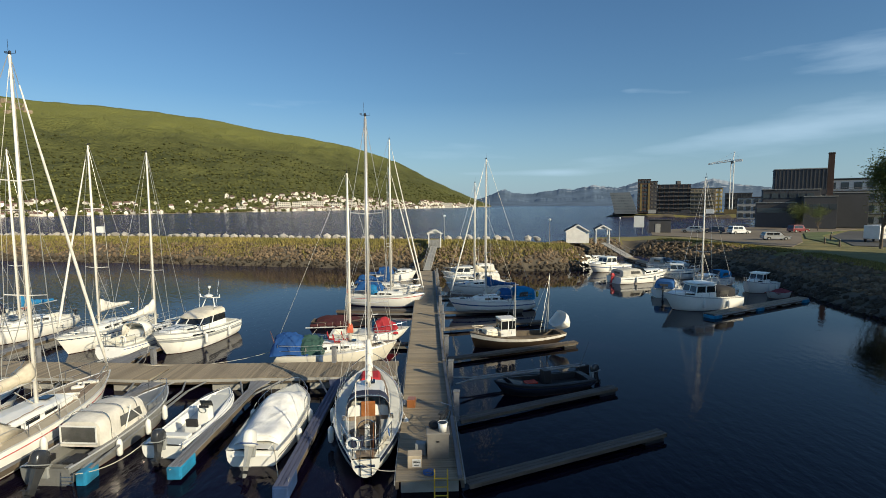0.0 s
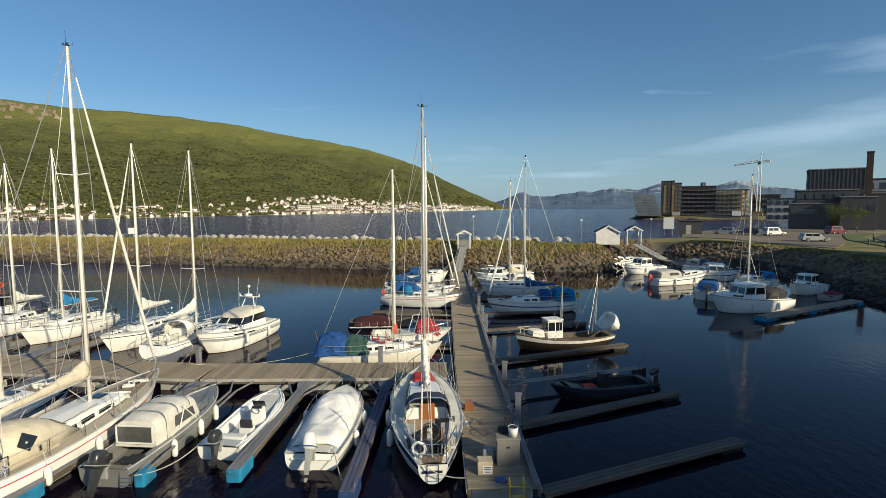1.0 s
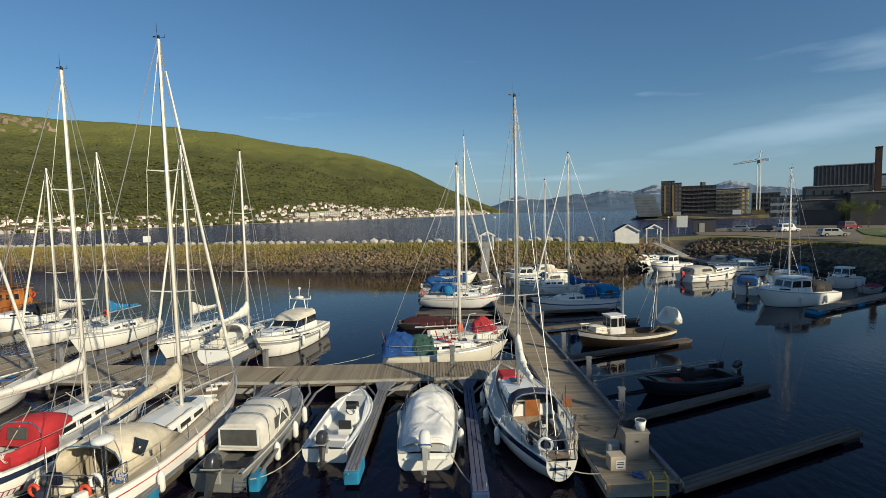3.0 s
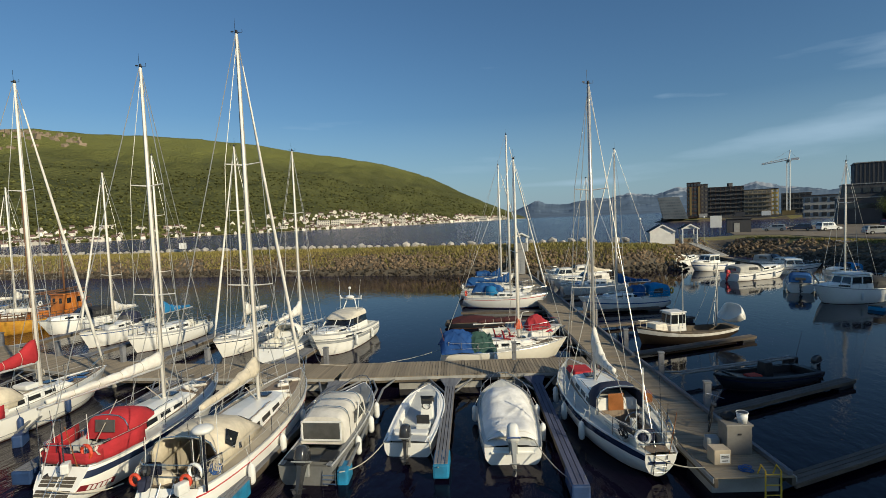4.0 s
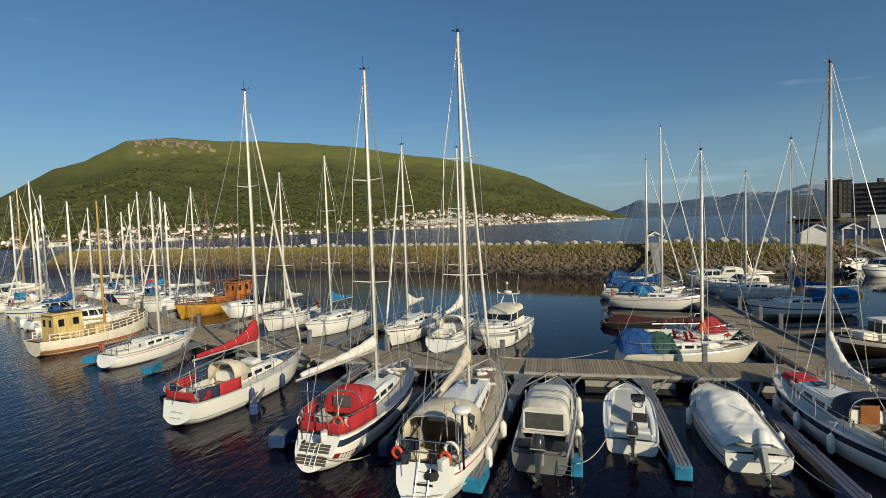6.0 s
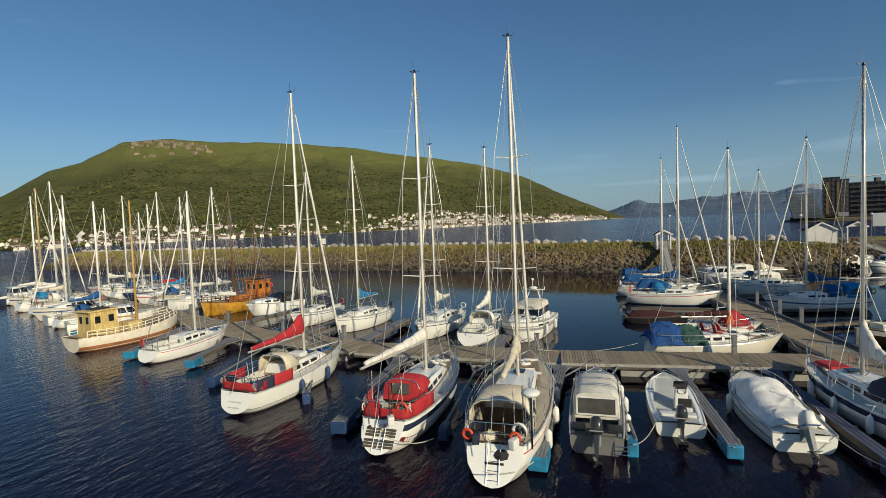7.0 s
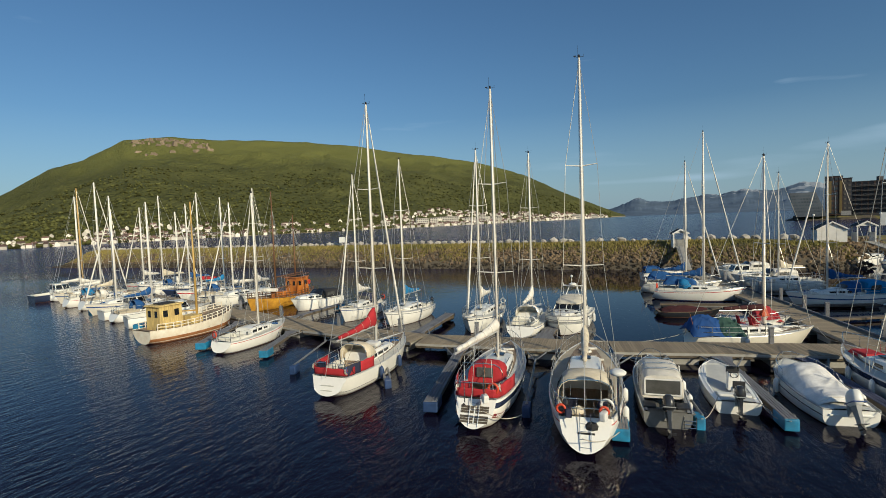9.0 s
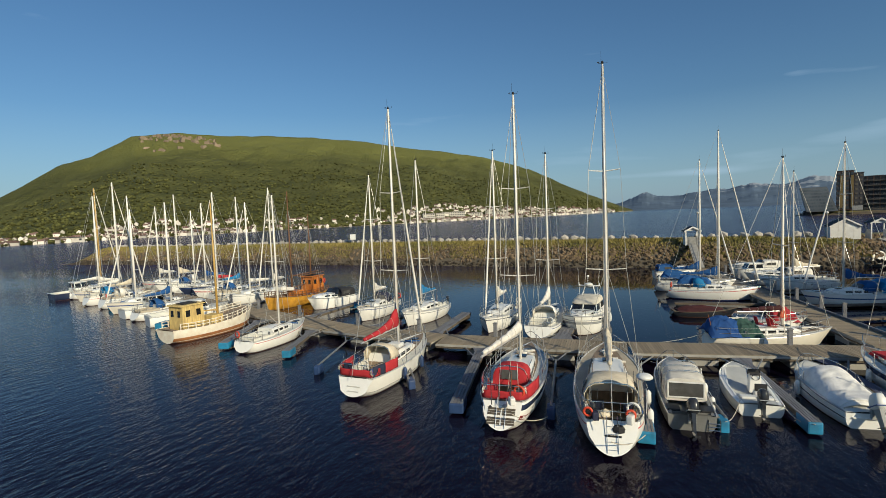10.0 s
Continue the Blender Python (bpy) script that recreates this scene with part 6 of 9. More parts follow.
def fishing_cutter(stern, bow, beam, label, hull_mat, top_mat, house_mat, mast_mat, mast, house_at=(0.10, 0.34), high=1.55, rail_mat=None, masts=1, low=None):
    th, ln = berth(stern, bow, "fishing_boat", label, "fishing boat", "wooden fishing boats")
    h = Hull(ln, beam, 1.0, high, tr=0.66, fine=2.0, rake=0.06, srake=-0.15, full=0.45, dip=0.18, counter=0.05, soft=2.8)
    hull_parts(h, th, top_mat, hull_mat, low or hull_mat, (0.12, 0.40), chine=0.88, rail=rail_mat or OLDWH, boot=hull_mat)
    deck_part(h, th, TEAK, well=(0.05, 0.85), floor=0.35, wellw=0.86, coam=0.0)
    y0, y1 = ln * house_at[0], ln * house_at[1]
    z0 = h.sheer(0.2) - 0.3
    cabin_block(th, y0, y1, beam * 0.52, z0, z0 + 1.95, material=house_mat, rake_f=0.08, rake_b=0.02, tw=0.96, roof=0.09, overhang=0.16, wsize=(0.60, 0.84, 0.30))
    bm = BM()
    box(bm, (0, (y0 + y1) / 2, z0 + 2.08), (beam * 0.30, (y1 - y0) * 0.6, 0.10), bev=0.02)
    part("roof_hatch", bm, CBLACK, th)
    bm = BM()
    box(bm, (0, ln * 0.50, z0 + 0.45), (beam * 0.40, ln * 0.14, 0.75), bev=0.04, taper=0.92)
    part("hatch_housing", bm, house_mat, th)
    for k in range(masts):
        my = ln * (0.56 if k == 0 else 0.22)
        tp = mast if k == 0 else mast * 0.8
        bm = BM()
        tube(bm, (0, my, z0), (0, my, tp), 0.10, 0.05, 9)
        part("mast", bm, mast_mat, th, smooth=True)
        for sx in (-1, 1):
            for dy in (-0.5, 0.0, 0.5):
                bm = BM()
                tube(bm, (sx * h.hb(0.5) * 0.93, my + dy, h.sheer(0.5)), (0, my, tp * 0.86), 0.009, n=4)
                part("shroud", bm, WIRE, th)
        bm = BM()
        tube(bm, (0, ln * 0.98, h.sheer(1.0)), (0, my, tp - 0.2), 0.010, n=4)
        part("forestay", bm, WIRE, th)
        bm = BM()
        tube(bm, (0, my - 0.1, z0 + 1.1), (0, my - ln * 0.28, z0 + 1.35), 0.06, 0.045, 7)
        part("boom", bm, mast_mat, th)
    for sx in (-1, 1):
        fr = [0.06 + 0.86 * i / 13 for i in range(14)]
        for zz in (0.24, 0.46):
            bm = BM()
            pipe(bm, [h.point(t, sx * 0.96, 1) + Vector((0, 0, zz)) for t in fr], 0.028, 5)
            part("bulwark_rail", bm, rail_mat or OLDWH, th)
        for t in fr:
            bm = BM()
            p = h.point(t, sx * 0.96, 1)
            box(bm, p + Vector((0, 0, 0.23)), (0.05, 0.05, 0.46))
            part("rail_post", bm, rail_mat or OLDWH, th)
    return th, h


fishing_cutter((-47.6, 19.9), (-46.6, 27.6), 3.0, "old wooden fishing boat with yellow wheelhouse and worn white hull", RUSTH, OLDWH, YPAINT, MASTY, 10.2)
th, h = fishing_cutter((-48.1, 40.8), (-48.9, 32.0), 3.2, "orange varnished wooden boat with brown masts", OPAINT, OPAINT, OCAB, MASTB, 11.6, masts=2, rail_mat=MASTB, house_at=(0.10, 0.31), high=1.35)
bm = BM()
tube(bm, (0.3, h.ln * 0.05, 3.0), (0.2, h.ln * 0.52, 2.9), 0.08, 0.07, 8)
tube(bm, (-0.5, h.ln * 0.05, 2.9), (-0.4, h.ln * 0.50, 2.85), 0.05, 0.05, 8)
part("spar", bm, MASTB, th)
bm = BM()
box(bm, (0, h.ln * 0.66, 1.75), (0.5, h.ln * 0.22, 0.35), bev=0.1, rx=8)
part("furled_sail", bm, CWHITE, th, "grey-white sail rolled on a boom")
bm = BM()
ring(bm, (-0.9, h.ln * 0.10, 2.0), 0.22, 0.06, (1, 0.3, 0), 14, 6)
part("lifebuoy", bm, ORANGE, th)

# boats on the far side of the pier
motor_cruiser((-18.7, 33.4), (-19.6, 26.7), 2.75, "white flybridge motor cruiser with canvas hood moored bow to the pier", "fly", fs=0.95, fb=1.45, stripe=GREYP)
BK = "sailing yachts moored behind the pier"
yacht((-21.9, 25.6), (-21.5, 33.0), 2.6, 12.6, "white sailing yacht with folded boom cover and clear hood", cover=CWHITE, cover_len=0.36, hood_mat=CWHITE, group=BK, detail=1, furl=False)
yacht((-25.4, 34.3), (-25.6, 26.4), 2.5, 13.1, "white sailing yacht moored bow to the pier with draped cover", cover=CWHITE, cover_len=0.34, group=BK, detail=1, fend=((0.5, 1), (0.5, -1)))
yacht((-31.6, 34.6), (-32.4, 27.6), 2.6, 13.0, "white sailing yacht with bright blue sail cover", cover=CLBLUE, cover_len=0.34, group=BK, detail=1, furl=False, fend=((0.4, 1), (0.6, 1)))
yacht((-36.8, 35.5), (-36.9, 28.7), 2.4, 12.2, "white sailing yacht with solar panel and dark canopy", cover=CWHITE, cover_len=0.3, hood_mat=CNAVY, group=BK, detail=1, furl=True)
motor_cruiser((-43.20, 38.41), (-44.50, 32.68), 2.4, "white motor boat with dark windscreen stripe", "soft", canopy=CBLACK)
yacht((-53.20, 42.14), (-52.40, 35.32), 2.3, 12.3, "white sailing yacht with furled sails by an orange boat", cover=CWHITE, group=BK, detail=0)
rr = random.Random(12)
COV = (CWHITE, CBLUE, CWHITE, CLBLUE, None, CWHITE, CRED, CTAN)
HULLS = (None, GELC, None, NAVY, None, None, GELG)
for i, (x, top) in enumerate(((-55.6, 10.8), (-59.2, 11.6), (-63.0, 12.4), (-66.8, 11.3), (-70.6, 10.5), (-74.4, 12.8), (-78.2, 11.4))):
    y = polyline_at(TEE[::-1], x) + 1.4
    lg = rr.uniform(5.6, 8.2)
    a, b = (x + lg * 0.33, y + lg), (x, y + 0.5)
    if i % 3 == 1:
        a, b = b, a
    yacht(a, b, 2.1 + lg * 0.05, top, "white sailing yacht in the row beyond the pier bend" if HULLS[i % 7] is not NAVY else "navy sailing yacht in the row beyond the pier bend", cover=COV[(i * 3) % 8], cover_len=rr.uniform(0.28, 0.38), group=BK, detail=0, hood_mat=(None, CBLUE, CWHITE)[i % 3], wire=0.012, stripe=(None, NAVY, REDST, None)[i % 4], furl=i % 2 == 0,
          hull_mat=HULLS[i % 7], fs=rr.uniform(0.75, 1.0), fb=rr.uniform(1.1, 1.35), deck_mat=(None, DECKT)[i % 2], cover_up=rr.uniform(0.1, 0.8))
for i, (x, y, top) in enumerate(((-58.6, 25.3, 10.8), (-64.4, 27.7, 10.4), (-69.2, 29.7, 12.1), (-73.2, 31.4, 13.9), (-77.0, 32.8, 12.5), (-80.8, 34.4, 13.8))):
    lg = rr.uniform(-0.6, 1.0)
    a, b = (x - 0.3 * lg, y - lg), (x + 1.9, y + 6.4)
    if i in (1, 4):
        a, b = b, a
    yacht(a, b, 2.35, top, "white sailing yacht at the outer end of the floating pier", cover=COV[(i * 3 + 1) % 8], cover_len=rr.uniform(0.28, 0.38), group=FR, detail=0, hood_mat=(CBLUE, None, CWHITE, CLBLUE)[i % 4], wire=0.012, stripe=(None, BLUEST, None)[i % 3], furl=i % 2 == 1,
          hull_mat=(None, GELC, None)[i % 3], fs=rr.uniform(0.75, 1.0), fb=rr.uniform(1.1, 1.35), deck_mat=(DECKT, None)[i % 2], cover_up=rr.uniform(0.1, 0.8), mast_mat=MASTY if i == 5 else None)
motor_cruiser((-54.90, 24.39), (-51.60, 30.29), 2.5, "white motor boat with long low cabin beside blue floats", "cuddy", fs=0.85, fb=1.2)
motor_cruiser((-61.00, 26.76), (-58.90, 32.11), 2.3, "white motor boat with wheelhouse in the outer row", "pilot")
motor_cruiser((-82.60, 34.16), (-81.20, 39.92), 2.6, "dark hulled motor boat at the end of the pier", "pilot", hull_mat=NAVY)

# small boats in front of the pier
def fold_lines(seed, n, lo, hi, size):
    """Random straight creases of a stretched cloth."""
    r = random.Random(seed)
    out = []
    for _ in range(n):
        p = Vector((r.uniform(lo[0], hi[0]), r.uniform(lo[1], hi[1])))
        a = r.uniform(0, math.pi)
        out.append((p, Vector((math.cos(a), math.sin(a))), r.uniform(0.25, 0.8), size * r.uniform(0.35, 1.0) * r.choice((1, 1, -0.6)), r.uniform(0.03, 0.07)))
    return out


def folds(x, y, lines):
    """Height of the creases at a point: sharp crests that die out towards their ends."""
    z = 0.0
    for p, d, ln, hgt, w in lines:
        q = Vector((x, y)) - p
        z += hgt * max(0.0, 1 - abs(q.dot(d)) / ln) / (1 + (q.cross(d) / w) ** 2)
    return z


SM = "small boats between the finger piers"
th, ln = berth((-8.0, 15.2), (-8.5, 20.7), "covered_motor_boat", "white motor boat under a wrinkled white tarpaulin with outboard", "motor boat", SM)
h = Hull(ln, 2.15, 0.60, 0.95, tr=0.84, fine=2.2, rake=0.12, srake=-0.05, counter=-0.1, soft=4.0)
hull_parts(h, th, GEL, NAVY, None, (0.55, 0.62), chine=0.8, rail=GREYP)
deck_part(h, th, DECK, closed=True)
FOLDS = fold_lines(11, 26, (-0.9, 0.2), (0.9, ln * 0.8), 0.05)
bm = BM()
rows = []
for i in range(64):
    k = i / 63.0
    t = 0.07 + 0.79 * k
    hb = h.hb(t) * 0.86
    peak = float(np.interp(k, [0, 0.05, 0.30, 0.50, 0.62, 0.72, 0.86, 1.0], [0.12, 0.30, 0.30, 0.44, 0.62, 0.60, 0.22, 0.03]))
    row = []
    for j in range(41):
        u = -1 + j / 20.0
        z = h.sheer(t) - 0.02 + (peak + 0.06) * (1 - abs(u) ** 3.4)
        z += folds(u * hb, ln * t, FOLDS) + 0.05 * noise.noise((u * 1.3, k * 3.0, 1.7)) * (1 - u * u)
        row.append(Vector((u * hb * 1.02, ln * t, z)))
    rows.append(row)
loft(bm, rows)
thick(bm, 0.02)
tarp = part("tarpaulin", bm, CTARP, th, "wrinkled white tarpaulin", smooth=True)
for i in range(7):
    u = -0.9 + 0.3 * i
    bm = BM()
    tube(bm, (u * h.hb(0.07) * 0.86, ln * 0.075, h.sheer(0.07) + 0.06), (u * h.hb(0.05), ln * 0.035, h.sheer(0.05) - 0.12), 0.012, n=4)
    part("hem_strap", bm, CGREY, tarp)
bm = BM()
pipe(bm, [rows[2][j] + Vector((0, 0, 0.012)) for j in range(0, 41, 2)], 0.016, 5)
part("hem_cord", bm, CWHITE, tarp)
bow_rail(th, h, 0.6, 0.4)
outboard(th, -0.03, 0.40, WHITEP, 1.25, tilt=30.0)
fenders(th, h, [(0.3, 1), (0.6, 1), (0.6, -1)])
bm = BM()
box(bm, (0, 0.1, 0.42), (1.4, 0.4, 0.06), bev=0.02)
part("bathing_platform", bm, GEL, th)

th, ln = berth((-11.5, 15.5), (-11.6, 20.4), "open_motor_boat", "small white open boat with steering console and black outboard", "motor boat", SM)
h = Hull(ln, 1.80, 0.50, 0.78, tr=0.88, fine=2.0, rake=0.10, srake=-0.04, counter=-0.1, soft=4.0)
hull_parts(h, th, GEL, None, None, chine=0.82, rail=GEL)
deck_part(h, th, GEL, well=(0.10, 0.86), floor=0.36, wellw=0.78, coam=0.02, floor_mat=GELG)
bm = BM()
box(bm, (0.32, ln * 0.47, 0.62), (0.5, 0.42, 0.75), taper=0.85, bev=0.03)
part("console", bm, GEL, th)
bm = BM()
box(bm, (0.32, ln * 0.445, 0.98), (0.40, 0.05, 0.22), rx=-20, bev=0.015)
part("instrument_panel", bm, BLACK, th)
bm = BM()
box(bm, (0.32, ln * 0.27, 0.74), (0.46, 0.10, 0.34), rx=8, bev=0.03)
part("seat_back", bm, CBLACK, th)
bm = BM()
box(bm, (0.32, ln * 0.49, 1.10), (0.50, 0.03, 0.30), rx=25, bev=0.008)
part("windscreen", bm, GLASS, th)
bm = BM()
ring(bm, (0.32, ln * 0.425, 0.95), 0.15, 0.017, (0, 1, 0.3), 14, 5)
part("steering_wheel", bm, BLACK, th)
for y, w in ((0.28, 0.5), (0.14, 1.2)):
    bm = BM()
    box(bm, (0.32 if w < 1 else 0, ln * y, 0.42), (w, 0.34, 0.36), bev=0.04)
    part("seat", bm, WHITEP, th)
bm = BM()
pipe(bm, [h.point(t, 0.9, 1) + Vector((0, 0, 0.14)) for t in (0.7, 0.82, 0.93, 0.985)] + [h.point(t, -0.9, 1) + Vector((0, 0, 0.14)) for t in (0.985, 0.93, 0.82, 0.7)], 0.015, 5)
part("bow_rail", bm, STEEL, th)
outboard(th, 0.0, 0.36, ENGINE, 1.1, tilt=10.0)

th, ln = berth((-14.2, 13.5), (-14.4, 20.1), "cabin_motor_boat", "grey aluminium motor boat with soft-topped cabin and outboard", "motor boat", SM)
h = Hull(ln, 1.9, 0.62, 0.95, tr=0.88, fine=2.1, rake=0.12, srake=-0.05, counter=-0.1, soft=4.0)
hull_parts(h, th, ALUH, BLACKG, None, (0.60, 0.68), chine=0.8, rail=ALU)
deck_part(h, th, ALUH, well=(0.03, 0.66), floor=0.40, wellw=0.80, coam=0.03)
z0 = h.sheer(0.4)
canopy_tent(th, ln * 0.22, ln * 0.60, 0.80, z0 - 0.02, z0 + 1.05, cloth("grey_beige_canvas", (0.68, 0.65, 0.58)))
bm = BM()
box(bm, (0, ln * 0.22 - 0.035, z0 + 0.44), (1.30, 0.02, 0.56), bev=0.01)
part("rear_window", bm, CLEAR, th, "wide smoky vinyl window")
for y in (0.30, 0.41, 0.52):
    bm = BM()
    pipe(bm, arch(bm, ln * y, 0.80, z0 - 0.02, z0 + 1.075, 11, square=0.42), 0.015, 5)
    part("roof_hoop", bm, STEEL, th)
for x in (-0.66, 0.66):
    bm = BM()
    box(bm, (x, ln * 0.22 - 0.05, z0 + 0.44), (0.06, 0.03, 0.66), bev=0.01)
    part("window_frame", bm, WHITEP, th)
for z in (0.14, 0.75):
    bm = BM()
    box(bm, (0, ln * 0.22 - 0.05, z0 + z), (1.38, 0.03, 0.06), bev=0.01)
    part("window_frame", bm, WHITEP, th)
for sx in (-1, 1):
    bm = BM()
    for ya, yb in ((0.56, 0.44), (0.40, 0.46)):
        tube(bm, (sx * 0.835, ln * ya, z0 + 0.10), (sx * 0.815, ln * yb, z0 + 0.88), 0.022, n=6)
    part("canopy_strut", bm, WHITEP, th)
bow_rail(th, h, 0.6, 0.42)
outboard(th, 0.0, 0.30, ENGINE, 1.25, tilt=26.0)
for x in (-0.58, 0.58):
    bm = BM()
    box(bm, (x, ln * 0.08, 0.60), (0.45, 0.6, 0.22), bev=0.03)
    part("stern_box", bm, BLACK, th)
bm = BM()
for x in (0.55, 0.95):
    tube(bm, (x, -0.08, 0.05), (x, -0.05, 0.5), 0.014, n=5)
for k in range(3):
    tube(bm, (0.55, -0.08, 0.1 + 0.13 * k), (0.95, -0.08, 0.1 + 0.13 * k), 0.014, n=5)
part("ladder", bm, STEEL, th)
fenders(th, h, [(0.3, 1), (0.55, 1), (0.75, 1)])

# boats along the main pier
IN = "boats along the main pier"
th, h = yacht((-12.1, 26.1), (-5.1, 27.9), 2.4, 11.0, "cream sailing yacht with blue tarpaulin, green net and red cloth bundles", hull_mat=GELC, stripe=GELC, group=IN, cover=CMAROON, cover_len=0.30, cover_up=0.0, cover_z=1.30, furl=False, spreaders=1, mast_t=0.62, boot=GREYP, fs=0.74, fb=1.06, fend=((0.4, -1), (0.4, 1)))
ln = h.ln


def draped(th, cx, cy, z, sx, sy, hgt, material, seed, name):
    """A tarpaulin thrown over gear: a sagging ridge with folds and an uneven hem."""
    bm = BM()
    rows = []
    creases = fold_lines(int(seed * 7), 22, (-0.9, -0.9), (0.9, 0.9), 0.20)
    for i in range(37):
        u = -1 + i / 18.0
        row = []
        for j in range(31):
            v = -1 + j / 15.0
            ridge = (1 - abs(u) ** 1.25) * (0.72 + 0.28 * math.cos(v * 2.2)) * (1 - 0.55 * abs(v) ** 4)
            fold = 0.22 * noise.noise((u * 1.6, v * 1.6, seed)) + folds(u, v, creases)
            edge = 1 + 0.12 * noise.noise((u * 3, v * 3, seed + 4))
            row.append(Vector((cx + u * sx * edge, cy + v * sy * edge, z + hgt * max(-0.05, ridge + fold * (1 - 0.5 * abs(u))))))
        rows.append(row)
    loft(bm, rows)
    thick(bm, 0.03)
    part(name, bm, material, th, smooth=True)


def tarp_tent(th, y0, y1, hw, z0, z1, material, seed, name):
    """Canvas thrown over a ridge along the boat, pulled down at both ends, with sharp folds."""
    bm = BM()
    rows = []
    creases = fold_lines(int(seed * 13), 40, (-1.2, y0), (1.2, y1), 0.13)
    for i in range(49):
        k = i / 48.0
        y = y0 + (y1 - y0) * k
        crest = z0 + z1 * (0.72 + 0.28 * math.sin(math.pi * min(1.0, k * 1.25))) * min(1.0, 0.35 + k * 6, 0.35 + (1 - k) * 6)
        row = []
        for j in range(49):
            u = -1 + j / 24.0
            z = z0 - 0.05 + (crest - z0) * (1 - abs(u) ** 1.35)
            z += 1.0 * folds(u * hw * 1.2, y, creases) * (1 - abs(u) ** 4) + 0.10 * noise.noise((u * 2.2, y * 1.3, seed))
            row.append(Vector((u * hw * (1 + 0.06 * noise.noise((u, y * 2.0, seed + 2))), y + 0.05 * noise.noise((u * 2, seed, y)), z)))
        rows.append(row)
    loft(bm, rows)
    thick(bm, 0.025)
    part(name, bm, material, th, smooth=True)


tarp_tent(th, ln * 0.01, ln * 0.30, 1.05, 0.86, 1.10, cloth("deep_blue_tarpaulin", (0.012, 0.060, 0.23)), 1.0, "blue_tarpaulin")
tarp_tent(th, ln * 0.22, ln * 0.42, 1.02, 0.82, 0.92, CGREEN, 3.0, "green_net")
draped(th, 0.0, ln * 0.62, 1.75, 0.20, 0.20, 0.60, mat("orange_cloth", (0.5, 0.11, 0.05), 0.85, var=0.15), 6.0, "orange_cloth")
for x, y, z in ((-0.35, 0.47, 1.22), (0.30, 0.52, 1.22), (-0.30, 0.585, 1.20)):
    bm = BM()
    box(bm, (x, ln * y, z + 0.02), (0.40, 0.36, 0.04), bev=0.012)
    box(bm, (x, ln * y - 0.20, z + 0.27), (0.40, 0.035, 0.46), rx=14, bev=0.012)
    for sx in (-1, 1):
        tube(bm, (x + sx * 0.19, ln * y - 0.18, z - 0.16), (x + sx * 0.19, ln * y + 0.16, z + 0.18), 0.014, n=5)
    part("folding_chair", bm, CRED, th, "small red folding chair on deck")
th, h = motor_cruiser((-10.2, 31.4), (-5.0, 32.2), 1.9, "low open boat with faceted red tent over its bow", "open", fs=0.55, fb=0.85, group=IN)
tarp_tent(th, h.ln * 0.54, h.ln * 0.86, 0.80, 0.60, 0.92, cloth("faded_red_canvas", (0.33, 0.020, 0.030)), 4.0, "red_tent")
bm = BM()
pipe(bm, [(0.05, h.ln * 0.46, 0.7), (0.06, h.ln * 0.52, 1.75), (0.05, h.ln * 0.60, 1.8)], 0.03, 6)
part("tent_pole", bm, WHITEP, th)
th, ln = berth((-13.2, 35.4), (-6.2, 36.6), "dinghy", "dark low boat half covered with maroon canvas between yachts", "boat", IN)
h = Hull(ln * 0.7, 1.6, 0.4, 0.6, tr=0.6)
hull_parts(h, th, BLACKG, BLACKG, None, rail=TIMBER)
deck_part(h, th, TIMBER, well=(0.06, 0.8), floor=0.3, wellw=0.85, coam=0.0)
draped(th, 0, ln * 0.32, 0.40, 0.72, ln * 0.24, 0.38, CMAROON, 9.0, "maroon_cover")
th, h = yacht((-12.8, 44.2), (-5.2, 43.2), 2.5, 15.0, "white sailing yacht with blue boom tent beside the main pier", cover=CBLUE, cover_len=0.36, hood_mat=CLBLUE, group=IN, detail=1, boot=BLUEST)
tarp_tent(th, h.ln * 0.14, h.ln * 0.50, 0.58, h.fs + 0.55, 0.78, CBLUE, 7.0, "boom_tent")
th, h = yacht((-13.6, 48.4), (-6.2, 48.0), 2.4, 12.9, "white sailing yacht lying behind another by the main pier", cover=CBLUE, group=IN, detail=1, furl=True)
tarp_tent(th, h.ln * 0.10, h.ln * 0.48, 0.64, h.fs + 0.5, 0.80, CBLUE, 12.0, "boom_tent")
motor_cruiser((-12.9, 58.2), (-8.1, 59.2), 2.2, "small white motor boat with blue canopy near the breakwater", "soft", canopy=CBLUE, group=IN)
th, h = yacht((4.6, 43.1), (-2.9, 40.9), 2.5, 13.0, "white sailing yacht with blue sail cover, blue hood and red cloths", cover=CBLUE, cover_len=0.34, hood_mat=CBLUE, group=IN, detail=1, boot=BLUEST, stripe=BLUEST, stripe_at=(0.62, 0.72))
canopy_tent(th, h.ln * 0.04, h.ln * 0.26, 0.88, h.fs + 0.1, h.fs + 1.15, CLBLUE)
bm = BM()
ring(bm, (-0.55, 0.02, h.fs + 0.50), 0.22, 0.06, (0.1, 1, 0.1), 14, 6)
part("horseshoe_buoy", bm, YELLOW, th, "yellow horseshoe lifebuoy on the rail")
yacht((3.2, 51.6), (-3.8, 49.4), 2.3, 11.4, "white sailing yacht with folded tan tent by the main pier", cover=CTAN, group=IN, detail=1, furl=False)
motor_cruiser((2.0, 54.8), (-4.4, 53.4), 2.4, "white motor boat with pale canopy beside the main pier", "soft", canopy=CWHITE, group=IN)
motor_cruiser((0.6, 59.4), (-5.0, 58.2), 2.3, "white motor boat near the gangway", "cuddy", group=IN)
